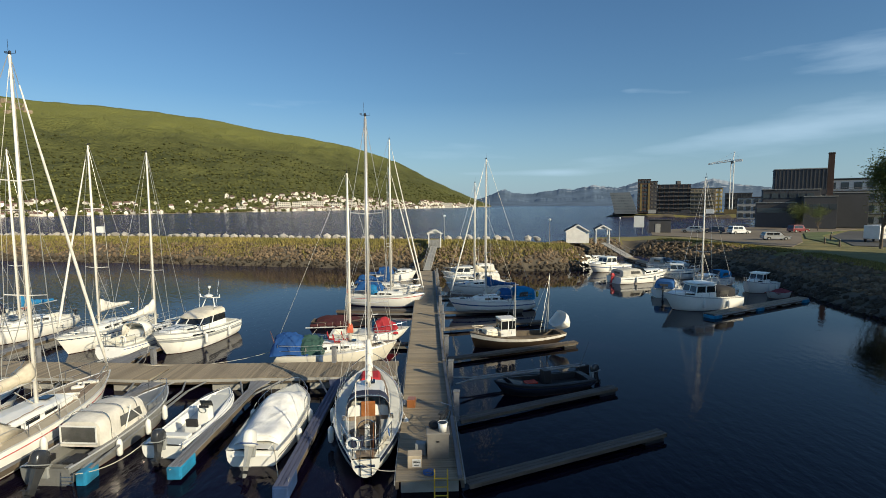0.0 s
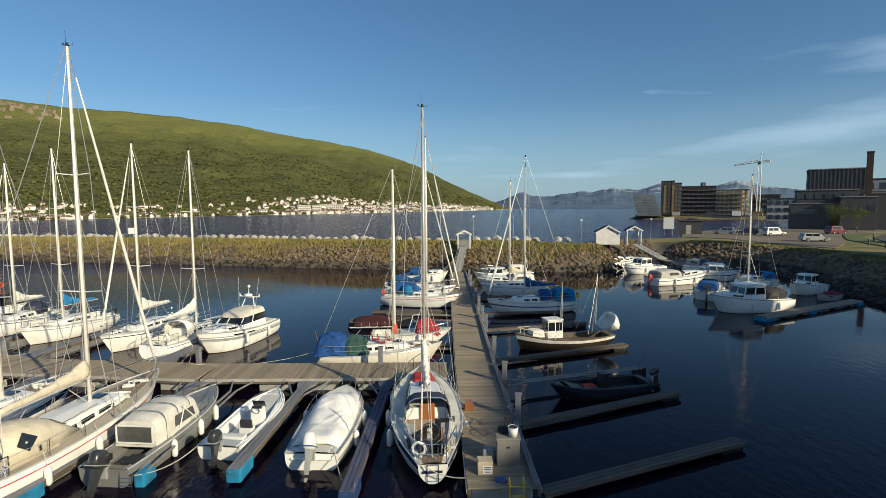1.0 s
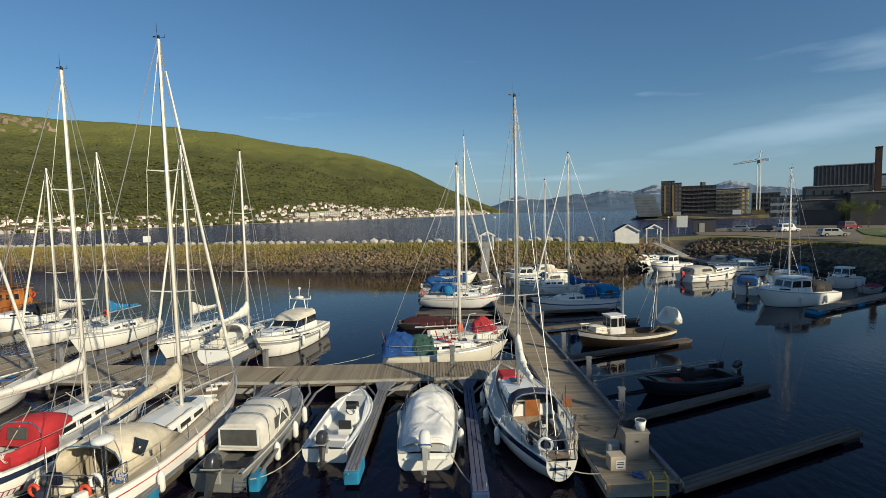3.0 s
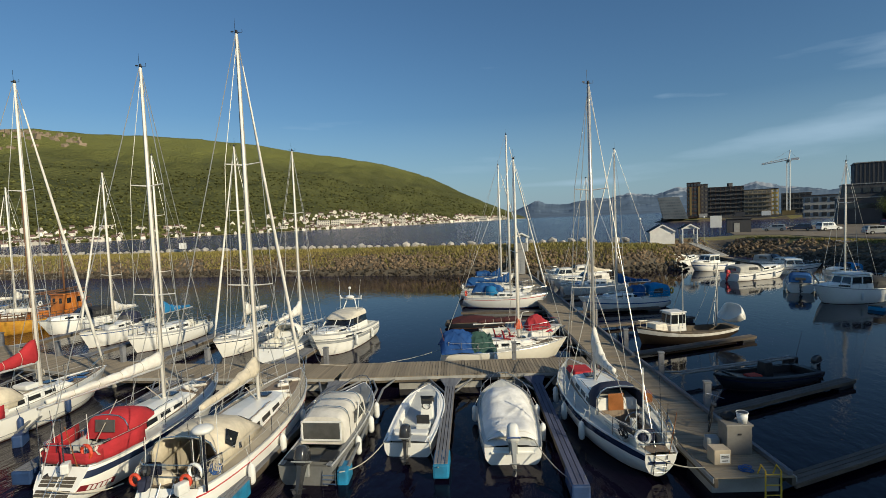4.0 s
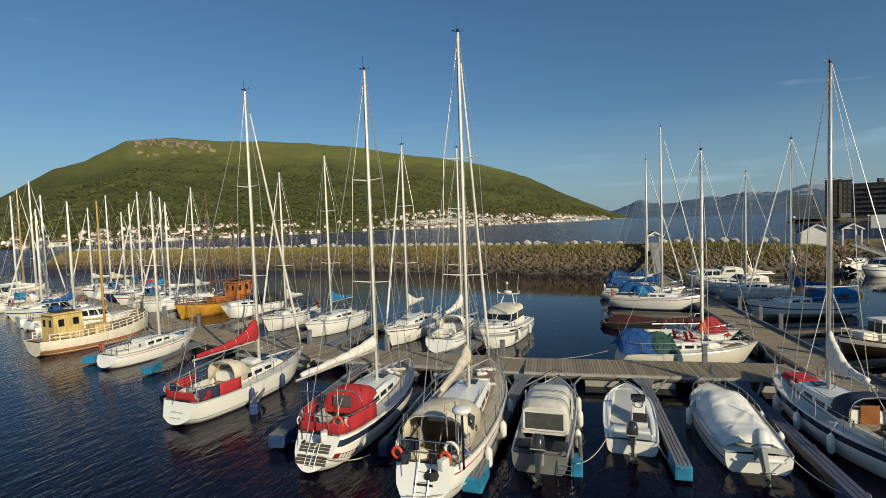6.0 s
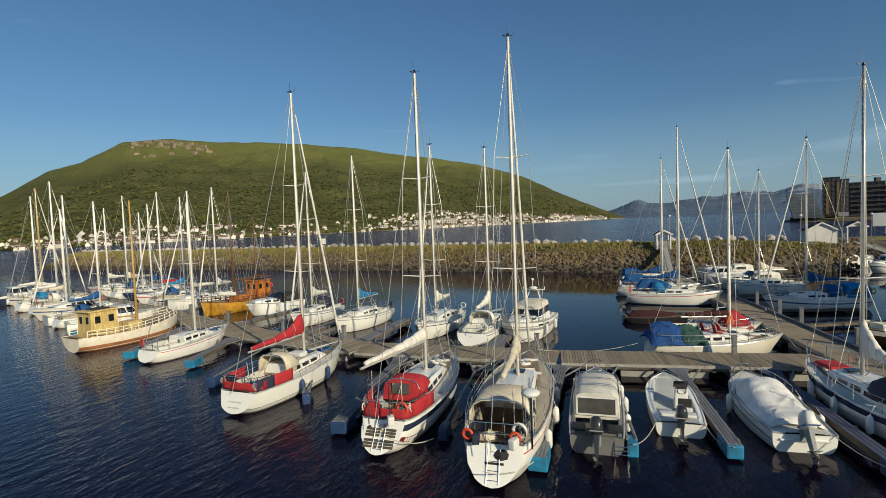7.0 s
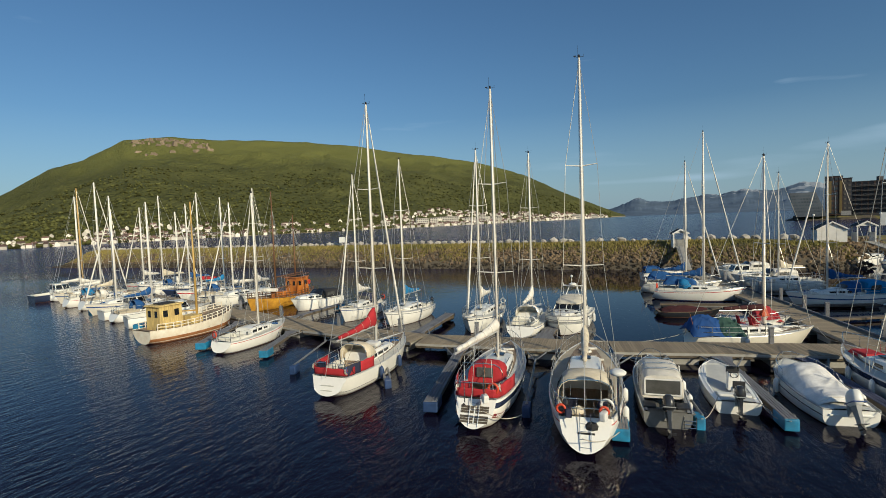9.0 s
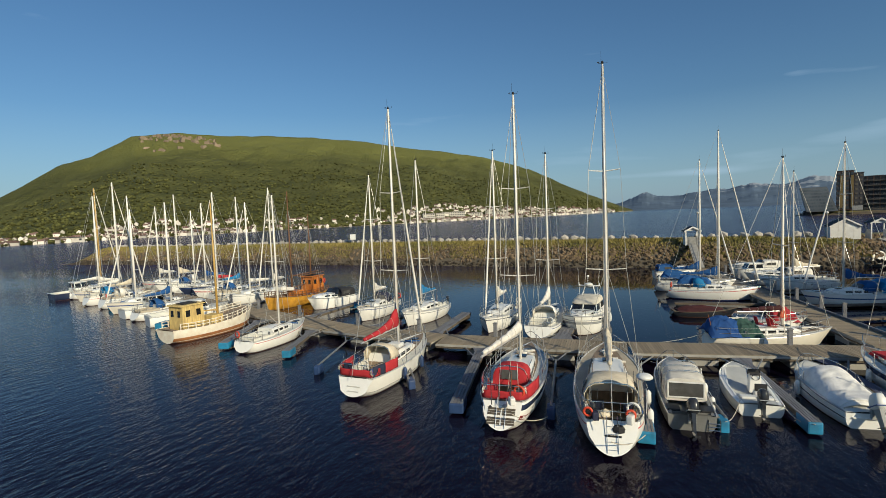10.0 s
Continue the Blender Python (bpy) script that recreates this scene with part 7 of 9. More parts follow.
motor_cruiser((1.6, 63.0), (-4.4, 62.0), 2.3, "low white motor boat with a pale canopy by the breakwater", "soft", canopy=CWHITE, group=IN)

# the little trawler with a white dinghy on its stern
th, ln = berth((5.3, 32.5), (-0.8, 30.4), "small_trawler", "small wooden trawler with white wheelhouse, worn white strake and tarred hull", "fishing boat", IN)
h = Hull(ln, 2.0, 0.66, 1.02, tr=0.55, fine=1.9, rake=0.05, srake=-0.1, dip=0.15)
hull_parts(h, th, BROWNH, WORNW, BROWNH, (0.66, 0.95), chine=0.85, rail=TIMBER)
deck_part(h, th, TIMBER, well=(0.06, 0.82), floor=0.28, wellw=0.86, coam=0.0)
cabin_block(th, ln * 0.54, ln * 0.70, 1.0, 0.70, 1.80, material=WHITEW, rake_f=0.06, tw=0.95, overhang=0.1)
bm = BM()
box(bm, (0, ln * 0.79, 1.0), (1.0, ln * 0.13, 0.42), taper=0.85, bev=0.05)
part("fore_cabin", bm, OLDWH, th)
bm = BM()
tube(bm, (0, ln * 0.52, 0.7), (0, ln * 0.52, 4.1), 0.05, 0.03, 7)
for sx in (-1, 1):
    tube(bm, (sx * 0.7, ln * 0.60, 0.9), (0, ln * 0.52, 3.6), 0.018, n=5)
part("mast", bm, GREYP, th)
bm = BM()
tube(bm, (0, ln * 0.16, 0.7), (0.05, ln * 0.14, 4.6), 0.05, 0.03, 7)
for sx in (-1, 1):
    tube(bm, (sx * 0.3, ln * 0.22, 0.8), (0, ln * 0.14, 3.4), 0.02, n=5)
part("mizzen_mast", bm, GREYP, th)
for sx in (-1, 1):
    bm = BM()
    tube(bm, (sx * 0.8, ln * 0.3, 0.9), (0, ln * 0.14, 4.5), 0.008, n=4)
    part("shroud", bm, WIRE, th)
bm = BM()
pipe(bm, [h.point(t, s * 0.95, 1) + Vector((0, 0, 0.4)) for t, s in ((0.62, 1), (0.8, 1), (0.97, 0.8), (0.97, -0.8), (0.8, -1), (0.62, -1))], 0.02, 5)
for t, s in ((0.65, 1), (0.8, 1), (0.93, 1), (0.93, -1), (0.8, -1), (0.65, -1)):
    p = h.point(t, s * 0.95, 1)
    tube(bm, p, p + Vector((0, 0, 0.4)), 0.014, n=5)
part("bow_rail", bm, OLDWH, th)
tp = empty("white_tender", pose(5.2, 32.2, 1.4, 0, 48, 199), "white fibreglass dinghy hung on a trawler's stern", "dinghy", IN)
h2 = Hull(2.0, 1.25, 0.58, 0.62, tr=0.7)
bm = BM()
prof = [(1, 1), (0.95, 0.5), (0.7, 0.05), (0, -0.5), (-0.7, 0.05), (-0.95, 0.5), (-1, 1)]
rws = loft(bm, [[h2.point(t, a, b) - Vector((0, 0.85, 0.2)) for a, b in prof] for t in (0, 0.1, 0.3, 0.5, 0.7, 0.85, 0.95, 1.0)])
bm.faces.new(rws[0])
thick(bm, 0.04)
part("dinghy_shell", bm, GEL, tp, smooth=True)

# the dark inflatable-sided workboat
th, ln = berth((5.6, 24.4), (0.6, 22.4), "workboat", "dark low workboat with engine and red crates in shade", "boat", IN)
h = Hull(ln, 1.75, 0.45, 0.7, tr=0.85, fine=2.0)
hull_parts(h, th, BLACKG, NAVY, None, rail=CBLACK)
deck_part(h, th, BLACK, well=(0.08, 0.85), floor=0.3, wellw=0.78, coam=0.02)
bm = BM()
box(bm, (0.1, ln * 0.48, 0.62), (0.5, 0.45, 0.7), taper=0.85, bev=0.03)
part("console", bm, BLACK, th)
bm = BM()
box(bm, (-0.2, ln * 0.66, 0.42), (0.45, 0.6, 0.30), bev=0.02)
part("crate", bm, cloth("red_crate", (0.35, 0.04, 0.02)), th, "red plastic crate")
outboard(th, 0.0, 0.30, ENGINE, 0.9)
bm = BM()
tube(bm, (0.6, 0.4, 0.5), (0.9, -0.4, 1.9), 0.012, 0.006, 5)
part("antenna", bm, BLACK, th)

# boats of the far row under the shore
RT = "boats of the row under the stony shore"
th, h = motor_cruiser((22.4, 45.3), (15.6, 43.1), 2.8, "white motor cruiser with wheelhouse and black aft canopy by a pontoon", "pilot", fs=1.0, fb=1.5, group=RT)
canopy_tent(th, h.ln * 0.08, h.ln * 0.36, 1.0, 1.05, 2.0, CBLACK)
bm = BM()
box(bm, (0, h.ln * 0.50, 2.32), (1.7, h.ln * 0.30, 0.08), taper=0.9, bev=0.03)
part("hard_top", bm, GEL, th)
motor_cruiser((17.6, 48.8), (20.1, 54.0), 2.2, "white motor boat with blue canopy in the shaded row", "soft", canopy=CBLUE, group=RT, engine=ENGINE)
yacht((24.9, 50.3), (18.1, 46.9), 2.4, 11.6, "white sailing yacht with bare mast in the shaded row", group=RT, detail=1, furl=False)
th, h = motor_cruiser((15.2, 58.0), (22.6, 61.8), 2.7, "grey motor boat with rounded grey canopy and striped hull", "soft", canopy=CGREY, group=RT, stripe=NAVY, engine=REDST)
motor_cruiser((20.0, 71.0), (14.2, 67.2), 2.5, "white motor boat with tall wheelhouse near the gangway", "pilot", group=RT, stripe=BLUEST)
motor_cruiser((13.4, 73.6), (18.8, 78.0), 2.4, "white motor boat with pale canopy near the gangway", "soft", canopy=CWHITE, group=RT)
motor_cruiser((24.2, 72.6), (27.6, 67.6), 2.5, "white motor boat with domed grey hood under the shore", "soft", canopy=CGREY, group=RT, stripe=GREYP)
motor_cruiser((21.2, 64.0), (26.6, 62.0), 2.3, "small white motor boat with a low cabin in the shaded row", "cuddy", group=RT, stripe=NAVY)
motor_cruiser((31.0, 55.2), (26.9, 51.8), 2.2, "small white wheelhouse boat moored at a narrow pontoon", "pilot", group=RT)
motor_cruiser((28.0, 58.6), (23.4, 55.6), 2.2, "small motor boat with pale cover in the shaded row", "soft", canopy=CLBLUE, group=RT)
th, ln = berth((30.2, 50.9), (27.6, 49.0), "covered_dinghy", "small dinghy under a dark red cover at a pontoon", "dinghy", RT)
h = Hull(ln, 1.4, 0.5, 0.65, tr=0.85, fine=2.2)
hull_parts(h, th, GELG, None, None, rail=GREYP)
deck_part(h, th, DECK, closed=True)
draped(th, 0, ln * 0.45, 0.5, 0.66, ln * 0.42, 0.38, cloth("dark_red_canvas", (0.16, 0.02, 0.03)), 8.0, "cover")
pontoon((18.2, 40.2), (30.2, 48.2), 0.9, "narrow floating pontoon with blue floats beside moored boats", 0.30)
pontoon((23.9, 84.5), (25.5, 64), 1.2, "floating pontoon leading from the shore gangway", 0.2)
for x, y in ((18.6, 40.7), (23.6, 44.0), (29.8, 48.1)):
    bm = BM()
    box(bm, (0, 0, 0.02), (1.05, 1.0, 0.46), bev=0.08)
    tagged(link("pontoon_float", bm, FLOATB), "blue plastic float under a pontoon", "float", "blue pontoon floats").matrix_basis = pose(x, y - 0.3, 0, 0, 0, 34)

# ---- things on and beside the piers ----
def bollard_post(x, y, hgt=0.95, w=0.22):
    th = empty("mooring_post", pose(x, y, DECK_Z - 0.25, 0, 0, rng.uniform(-8, 8)), "square grey weathered timber post at the pier edge", "post", "timber posts along the piers")
    bm = BM()
    box(bm, (0, 0, (hgt + 0.25) / 2), (w, w, hgt + 0.25), bev=0.015)
    part("shaft", bm, BOARD, th)
    bm = BM()
    box(bm, (0, 0, hgt + 0.27), (w + 0.05, w + 0.05, 0.05), bev=0.012)
    part("cap", bm, GALV, th)
    bm = BM()
    ring(bm, (0, -w / 2 - 0.01, hgt * 0.75), 0.06, 0.012, (0, 1, 0), 10, 5)
    part("ring", bm, GALV, th)


def main_at(y, side):
    x = float(np.interp(y, [p[1] for p in MAIN], [p[0] for p in MAIN]))
    return x + side * 1.17


for y in (18.6, 22.6, 27.2, 33.0, 36.0, 39.8, 44.0, 48.4, 53.0, 57.4):
    bollard_post(main_at(y, 1), y)
for x, y in ((-8.0, 24.85), (-17.6, 23.8), (-24.2, 23.7), (-29.6, 24.1), (-35.0, 25.3), (-41.8, 27.7), (-48.0, 30.1), (-53.0, 32.1)):
    bollard_post(x, y, 0.85)
# kerb timber along the open side of the main pier
for p, q in zip(MAIN, MAIN[1:]):
    d = Vector(q) - Vector(p)
    bm = BM()
    box(bm, (0, d.length / 2, DECK_Z + 0.085), (0.13, d.length - 0.35, 0.13), bev=0.012)
    tagged(link("kerb_timber", bm, BOARD), "raised grey kerb timber along the main pier", "kerb", "pier kerbs").matrix_basis = pose(p[0] + 0.94, p[1], 0, 0, 0, math.degrees(math.atan2(-d.x, d.y)))

# locker, carton, bucket, bicycle and rope at the head of the main pier
locker = empty("storage_locker", pose(-1.45, 15.2, DECK_Z, 0, 0, 6), "grey storage locker standing on the pier head", "locker")
bm = BM()
box(bm, (0, 0, 0.42), (0.72, 0.55, 0.84), bev=0.02)
part("body", bm, LOCKG, locker)
bm = BM()
box(bm, (0, 0, 0.875), (0.78, 0.60, 0.07), bev=0.02)
part("lid", bm, LOCKG, locker)
bm = BM()
box(bm, (0, -0.285, 0.62), (0.10, 0.03, 0.05), bev=0.008)
part("latch", bm, BLACK, locker)
bm = BM()
tube(bm, (0, 0, 0), (0, 0, 0.30), 0.13, 0.16, 14)
bucket = tagged(link("paint_bucket", bm, WHITEP, smooth=True), "white plastic bucket on a grey locker", "bucket")
bucket.matrix_basis = pose(-1.28, 15.1, DECK_Z + 0.915)
bm = BM()
tube(bm, (0, 0, 0.285), (0, 0, 0.302), 0.145, 0.145, 14)
part("contents", bm, BLACK, bucket)
bm = BM()
ring(bm, (0, 0, 0.30), 0.16, 0.012, (0, 0, 1), 16, 5)
part("rim", bm, WHITEP, bucket)
bm = BM()
ball(bm, (0, 0, 0.1), (0.22, 0.18, 0.13), 9, 5)
bag = tagged(link("black_bag", bm, CBLACK, smooth=True), "black bag slumped on a grey locker", "bag")
bag.matrix_basis = pose(-1.58, 15.35, DECK_Z + 0.915)
carton = empty("carton", pose(-2.15, 14.5, DECK_Z, 0, 0, 8), "cardboard-coloured box with a printed label", "box")
bm = BM()
box(bm, (0, 0, 0.21), (0.46, 0.40, 0.42), bev=0.012)
part("body", bm, mat("cardboard", (0.50, 0.42, 0.30), 0.85, var=0.12, scale=3, fine=20), carton)
bm = BM()
box(bm, (0.06, -0.203, 0.18), (0.27, 0.008, 0.26))
part("printed_label", bm, WHITEP, carton)
for k, w in ((0.27, 0.20), (0.22, 0.22), (0.13, 0.16)):
    bm = BM()
    box(bm, (0.06, -0.2095, k - 0.02), (w, 0.006, 0.025))
    part("lettering_bar", bm, BLACK, carton)
bm = BM()
box(bm, (0, 0, 0.2), (0.42, 0.34, 0.40), bev=0.05, taper=0.85)
can = tagged(link("jerrycan", bm, GREYP), "grey plastic canister on the pier", "canister")
can.matrix_basis = pose(-2.05, 15.3, DECK_Z)
bm = BM()
box(bm, (0, 0, 0.17), (0.34, 0.42, 0.34), bev=0.015)
crate = tagged(link("wooden_crate", bm, VARN), "small brown wooden crate at the pier edge", "crate")
crate.matrix_basis = pose(-2.95, 19.3, DECK_Z)
bm = BM()
for k in range(5):
    ring(bm, (0.04 * math.sin(k * 2), 0.03 * math.cos(k * 3), 0.02 + 0.022 * k), 0.16 - 0.012 * k, 0.016, (0.1 * math.sin(k), 0.1, 1), 12, 5)
coil = tagged(link("rope_coil", bm, ROPEB), "coiled blue rope on the pier", "rope")
coil.matrix_basis = pose(-1.65, 14.0, DECK_Z)
bike = empty("bicycle", pose(-1.55, 17.0, DECK_Z, 0, 12, -20), "dark bicycle parked on the pier", "bicycle")
for y in (-0.5, 0.5):
    bm = BM()
    ring(bm, (0, y, 0.33), 0.31, 0.018, (1, 0, 0), 20, 5)
    w = part("wheel", bm, TYRE, bike)
    bm = BM()
    for k in range(8):
        a = k * math.pi / 4
        tube(bm, (0, y, 0.33), (0, y + 0.3 * math.cos(a), 0.33 + 0.3 * math.sin(a)), 0.004, n=3)
    part("spokes", bm, STEEL, w)
bm = BM()
for a, b in (((0, -0.5, 0.33), (0, -0.12, 0.30)), ((0, -0.12, 0.30), (0, -0.22, 0.82)), ((0, -0.5, 0.33), (0, -0.2, 0.75)), ((0, -0.2, 0.75), (0, 0.36, 0.80)), ((0, -0.12, 0.30), (0, 0.36, 0.72)), ((0, 0.5, 0.33), (0, 0.34, 0.95))):
    tube(bm, a, b, 0.017, n=6)
part("frame", bm, BLACK, bike)
bm = BM()
pipe(bm, [(-0.28, 0.25, 0.98), (-0.1, 0.33, 0.97), (0.1, 0.33, 0.97), (0.28, 0.25, 0.98)], 0.014, 5)
part("handlebar", bm, STEEL, bike)
bm = BM()
box(bm, (0, -0.23, 0.85), (0.14, 0.26, 0.06), bev=0.02)
part("saddle", bm, BLACK, bike)
lad = empty("dock_ladder", pose(-1.2, 13.53, 0, 0, 0, 5), "yellow steel ladder over the pier end", "ladder")
for x in (-0.2, 0.2):
    bm = BM()
    pipe(bm, [(x, -0.06, -0.3), (x, -0.06, 0.95), (x, 0.15, 1.0), (x, 0.3, 0.7)], 0.022, 6)
    part("stile", bm, YELLOW, lad)
for z in (0.0, 0.28, 0.56, 0.84):
    bm = BM()
    tube(bm, (-0.2, -0.06, z), (0.2, -0.06, z), 0.016, n=6)
    part("rung", bm, YELLOW, lad)

# ---- gangways and gate houses ----
def gangway(a, b, w, label):
    """A ramp with side rails from a (low) to b (high)."""
    a, b = Vector(a), Vector(b)
    d = b - a
    ln = d.length
    th = empty("gangway", Matrix.Translation(a) @ d.to_track_quat("Y", "Z").to_matrix().to_4x4(), label, "gangway")
    bm = BM()
    box(bm, (0, ln / 2, 0), (w, ln, 0.10), bev=0.01)
    part("deck", bm, CONC, th)
    for sx in (-1, 1):
        bm = BM()
        for z in (0.5, 1.0):
            tube(bm, (sx * w / 2, 0, z), (sx * w / 2, ln, z), 0.025, n=6)
        part("handrail", bm, GALV, th)
        for k in range(int(ln / 1.4) + 1):
            bm = BM()
            tube(bm, (sx * w / 2, k * 1.4, 0), (sx * w / 2, k * 1.4, 1.0), 0.022, n=6)
            part("post", bm, GALV, th)


def gate_house(x, y, z, rz, w, d, h, label, solid=False, closed_front=False):
    """A small white gabled shelter; solid: a closed shed."""
    th = empty("gate_house" if not solid else "boat_shed", pose(x, y, z, 0, 0, rz), label, "shed" if solid else "gate house")
    if solid:
        bm = BM()
        box(bm, (0, 0, h / 2), (w, d, h))
        wall = part("wall", bm, WHITEW, th)
        for k in range(int(h / 0.2)):
            bm = BM()
            box(bm, (0, -d / 2 - 0.012, 0.1 + k * 0.2), (w + 0.02, 0.024, 0.175))
            part("weatherboard", bm, WHITEW, wall)
    else:
        for sx in (-1, 1):
            for sy in (-1, 1):
                bm = BM()
                box(bm, (sx * (w / 2 - 0.08), sy * (d / 2 - 0.08), h / 2), (0.16, 0.16, h), bev=0.01)
                part("post", bm, WHITEW, th)
            bm = BM()
            box(bm, (sx * (w / 2 - 0.08), 0, h * 0.30), (0.05, d - 0.3, h * 0.58), bev=0.005)
            part("side_panel", bm, WHITEW, th)
        if closed_front:
            bm = BM()
            box(bm, (0, -d / 2 + 0.06, h * 0.28), (w - 0.3, 0.05, h * 0.56), bev=0.01)
            part("gate", bm, GALV, th)
    rise = w * 0.30
    for sx in (-1, 1):
        bm = BM()
        sl = math.hypot(w / 2 + 0.25, rise)
        box(bm, (sx * (w / 4 + 0.06), 0, h + rise / 2 - 0.02), (sl, d + 0.5, 0.09), ry=sx * math.degrees(math.atan2(rise, w / 2 + 0.1)), bev=0.01)
        part("roof_slope", bm, ROOFD, th)
        for sy in (-1, 1):
            bm = BM()
            box(bm, (sx * (w / 4 + 0.06), sy * (d / 2 + 0.27), h + rise / 2 - 0.06), (sl, 0.05, 0.20), ry=sx * math.degrees(math.atan2(rise, w / 2 + 0.1)))
            part("bargeboard", bm, WHITEW, th)
    for sy in (-1, 1):
        bm = BM()
        vs = [bm.verts.new(v) for v in ((-w / 2, sy * d / 2, h), (w / 2, sy * d / 2, h), (0, sy * d / 2, h + rise))]
        f = bm.faces.new(vs)
        r = bmesh.ops.extrude_face_region(bm, geom=[f])
        bmesh.ops.translate(bm, vec=(0, -sy * 0.06, 0), verts=[v for v in r["geom"] if isinstance(v, bmesh.types.BMVert)])
        bmesh.ops.recalc_face_normals(bm, faces=bm.faces)
        part("gable", bm, WHITEW, th)
    return th


gate_house(-7.2, 72.3, 2.95, 6, 1.9, 1.5, 2.1, "small white gabled gate house at the head of a gangway", closed_front=True)
gangway((-7.3, 63.0, 0.72), (-7.2, 71.4, 3.15), 1.0, "pale gangway with steel rails down to the floating pier")
gate_house(16.6, 89.6, 2.4, -4, 3.9, 3.0, 2.1, "white weatherboarded shed with a dark roof by the water", solid=True)
gate_house(20.7, 88.4, 2.4, -4, 2.4, 2.4, 2.5, "white gabled portal beside a shed at a gangway")
gangway((23.2, 80.2, 0.8), (21.0, 87.4, 2.5), 1.5, "steel gangway with rails down from a white portal")


def lamp_post(x, y, z, hgt, label="thin grey street lamp on the breakwater"):
    th = empty("street_lamp", pose(x, y, z), label, "street lamp", "street lamps")
    bm = BM()
    tube(bm, (0, 0, -0.3), (0, 0, hgt), 0.06, 0.04, 8)
    part("pole", bm, GALV, th)
    bm = BM()
    ball(bm, (0, 0, hgt + 0.12), (0.20, 0.20, 0.17), 10, 6)
    part("globe", bm, WHITEP, th, smooth=True)
    bm = BM()
    tube(bm, (0, 0, -0.3), (0, 0, 0.25), 0.11, 0.09, 8)
    part("base", bm, GALV, th)


for x, y, z in ((-6.0, 75.5, 3.4), (10.0, 75.5, 2.8), (25.5, 95.0, 2.5)):
    lamp_post(x, y, z, 4.0)


def sign_board(x, y, z, rz, w, h, up, material, label, boxy=0.12):
    th = empty("sign_board", pose(x, y, z, 0, 0, rz), label, "sign", "blank white signs")
    for sx in (-1, 1):
        bm = BM()
        tube(bm, (sx * w * 0.35, 0, -0.3), (sx * w * 0.35, 0, up), 0.06, n=7)
        part("post", bm, GALV, th)
    bm = BM()
    box(bm, (0, -0.08, up + h / 2 - 0.1), (w, boxy, h), bev=0.02)
    part("panel", bm, material, th)


sign_board(35.6, 117, 2.6, -18, 2.2, 2.6, 1.4, WHITEP, "large blank white sign on two posts at the car park")
sign_board(-68.0, 82.4, 3.3, 20, 1.1, 1.1, 1.3, WHITEP, "white navigation sign box on the breakwater", 0.6)
kiosk = empty("kiosk", pose(40.6, 118.0, 2.6, 0, 0, -18), "dark timber kiosk with a pale door at the car park", "kiosk")
bm = BM()
box(bm, (0, 0, 1.5), (4.6, 3.0, 3.0))
part("wall", bm, BRICKD, kiosk)
bm = BM()
box(bm, (0, 0, 3.08), (5.0, 3.4, 0.16), bev=0.02)
part("roof", bm, ROOFD, kiosk)
bm = BM()
box(bm, (-0.4, -1.53, 1.1), (1.1, 0.08, 2.1), bev=0.01)
part("door", bm, CONC, kiosk)


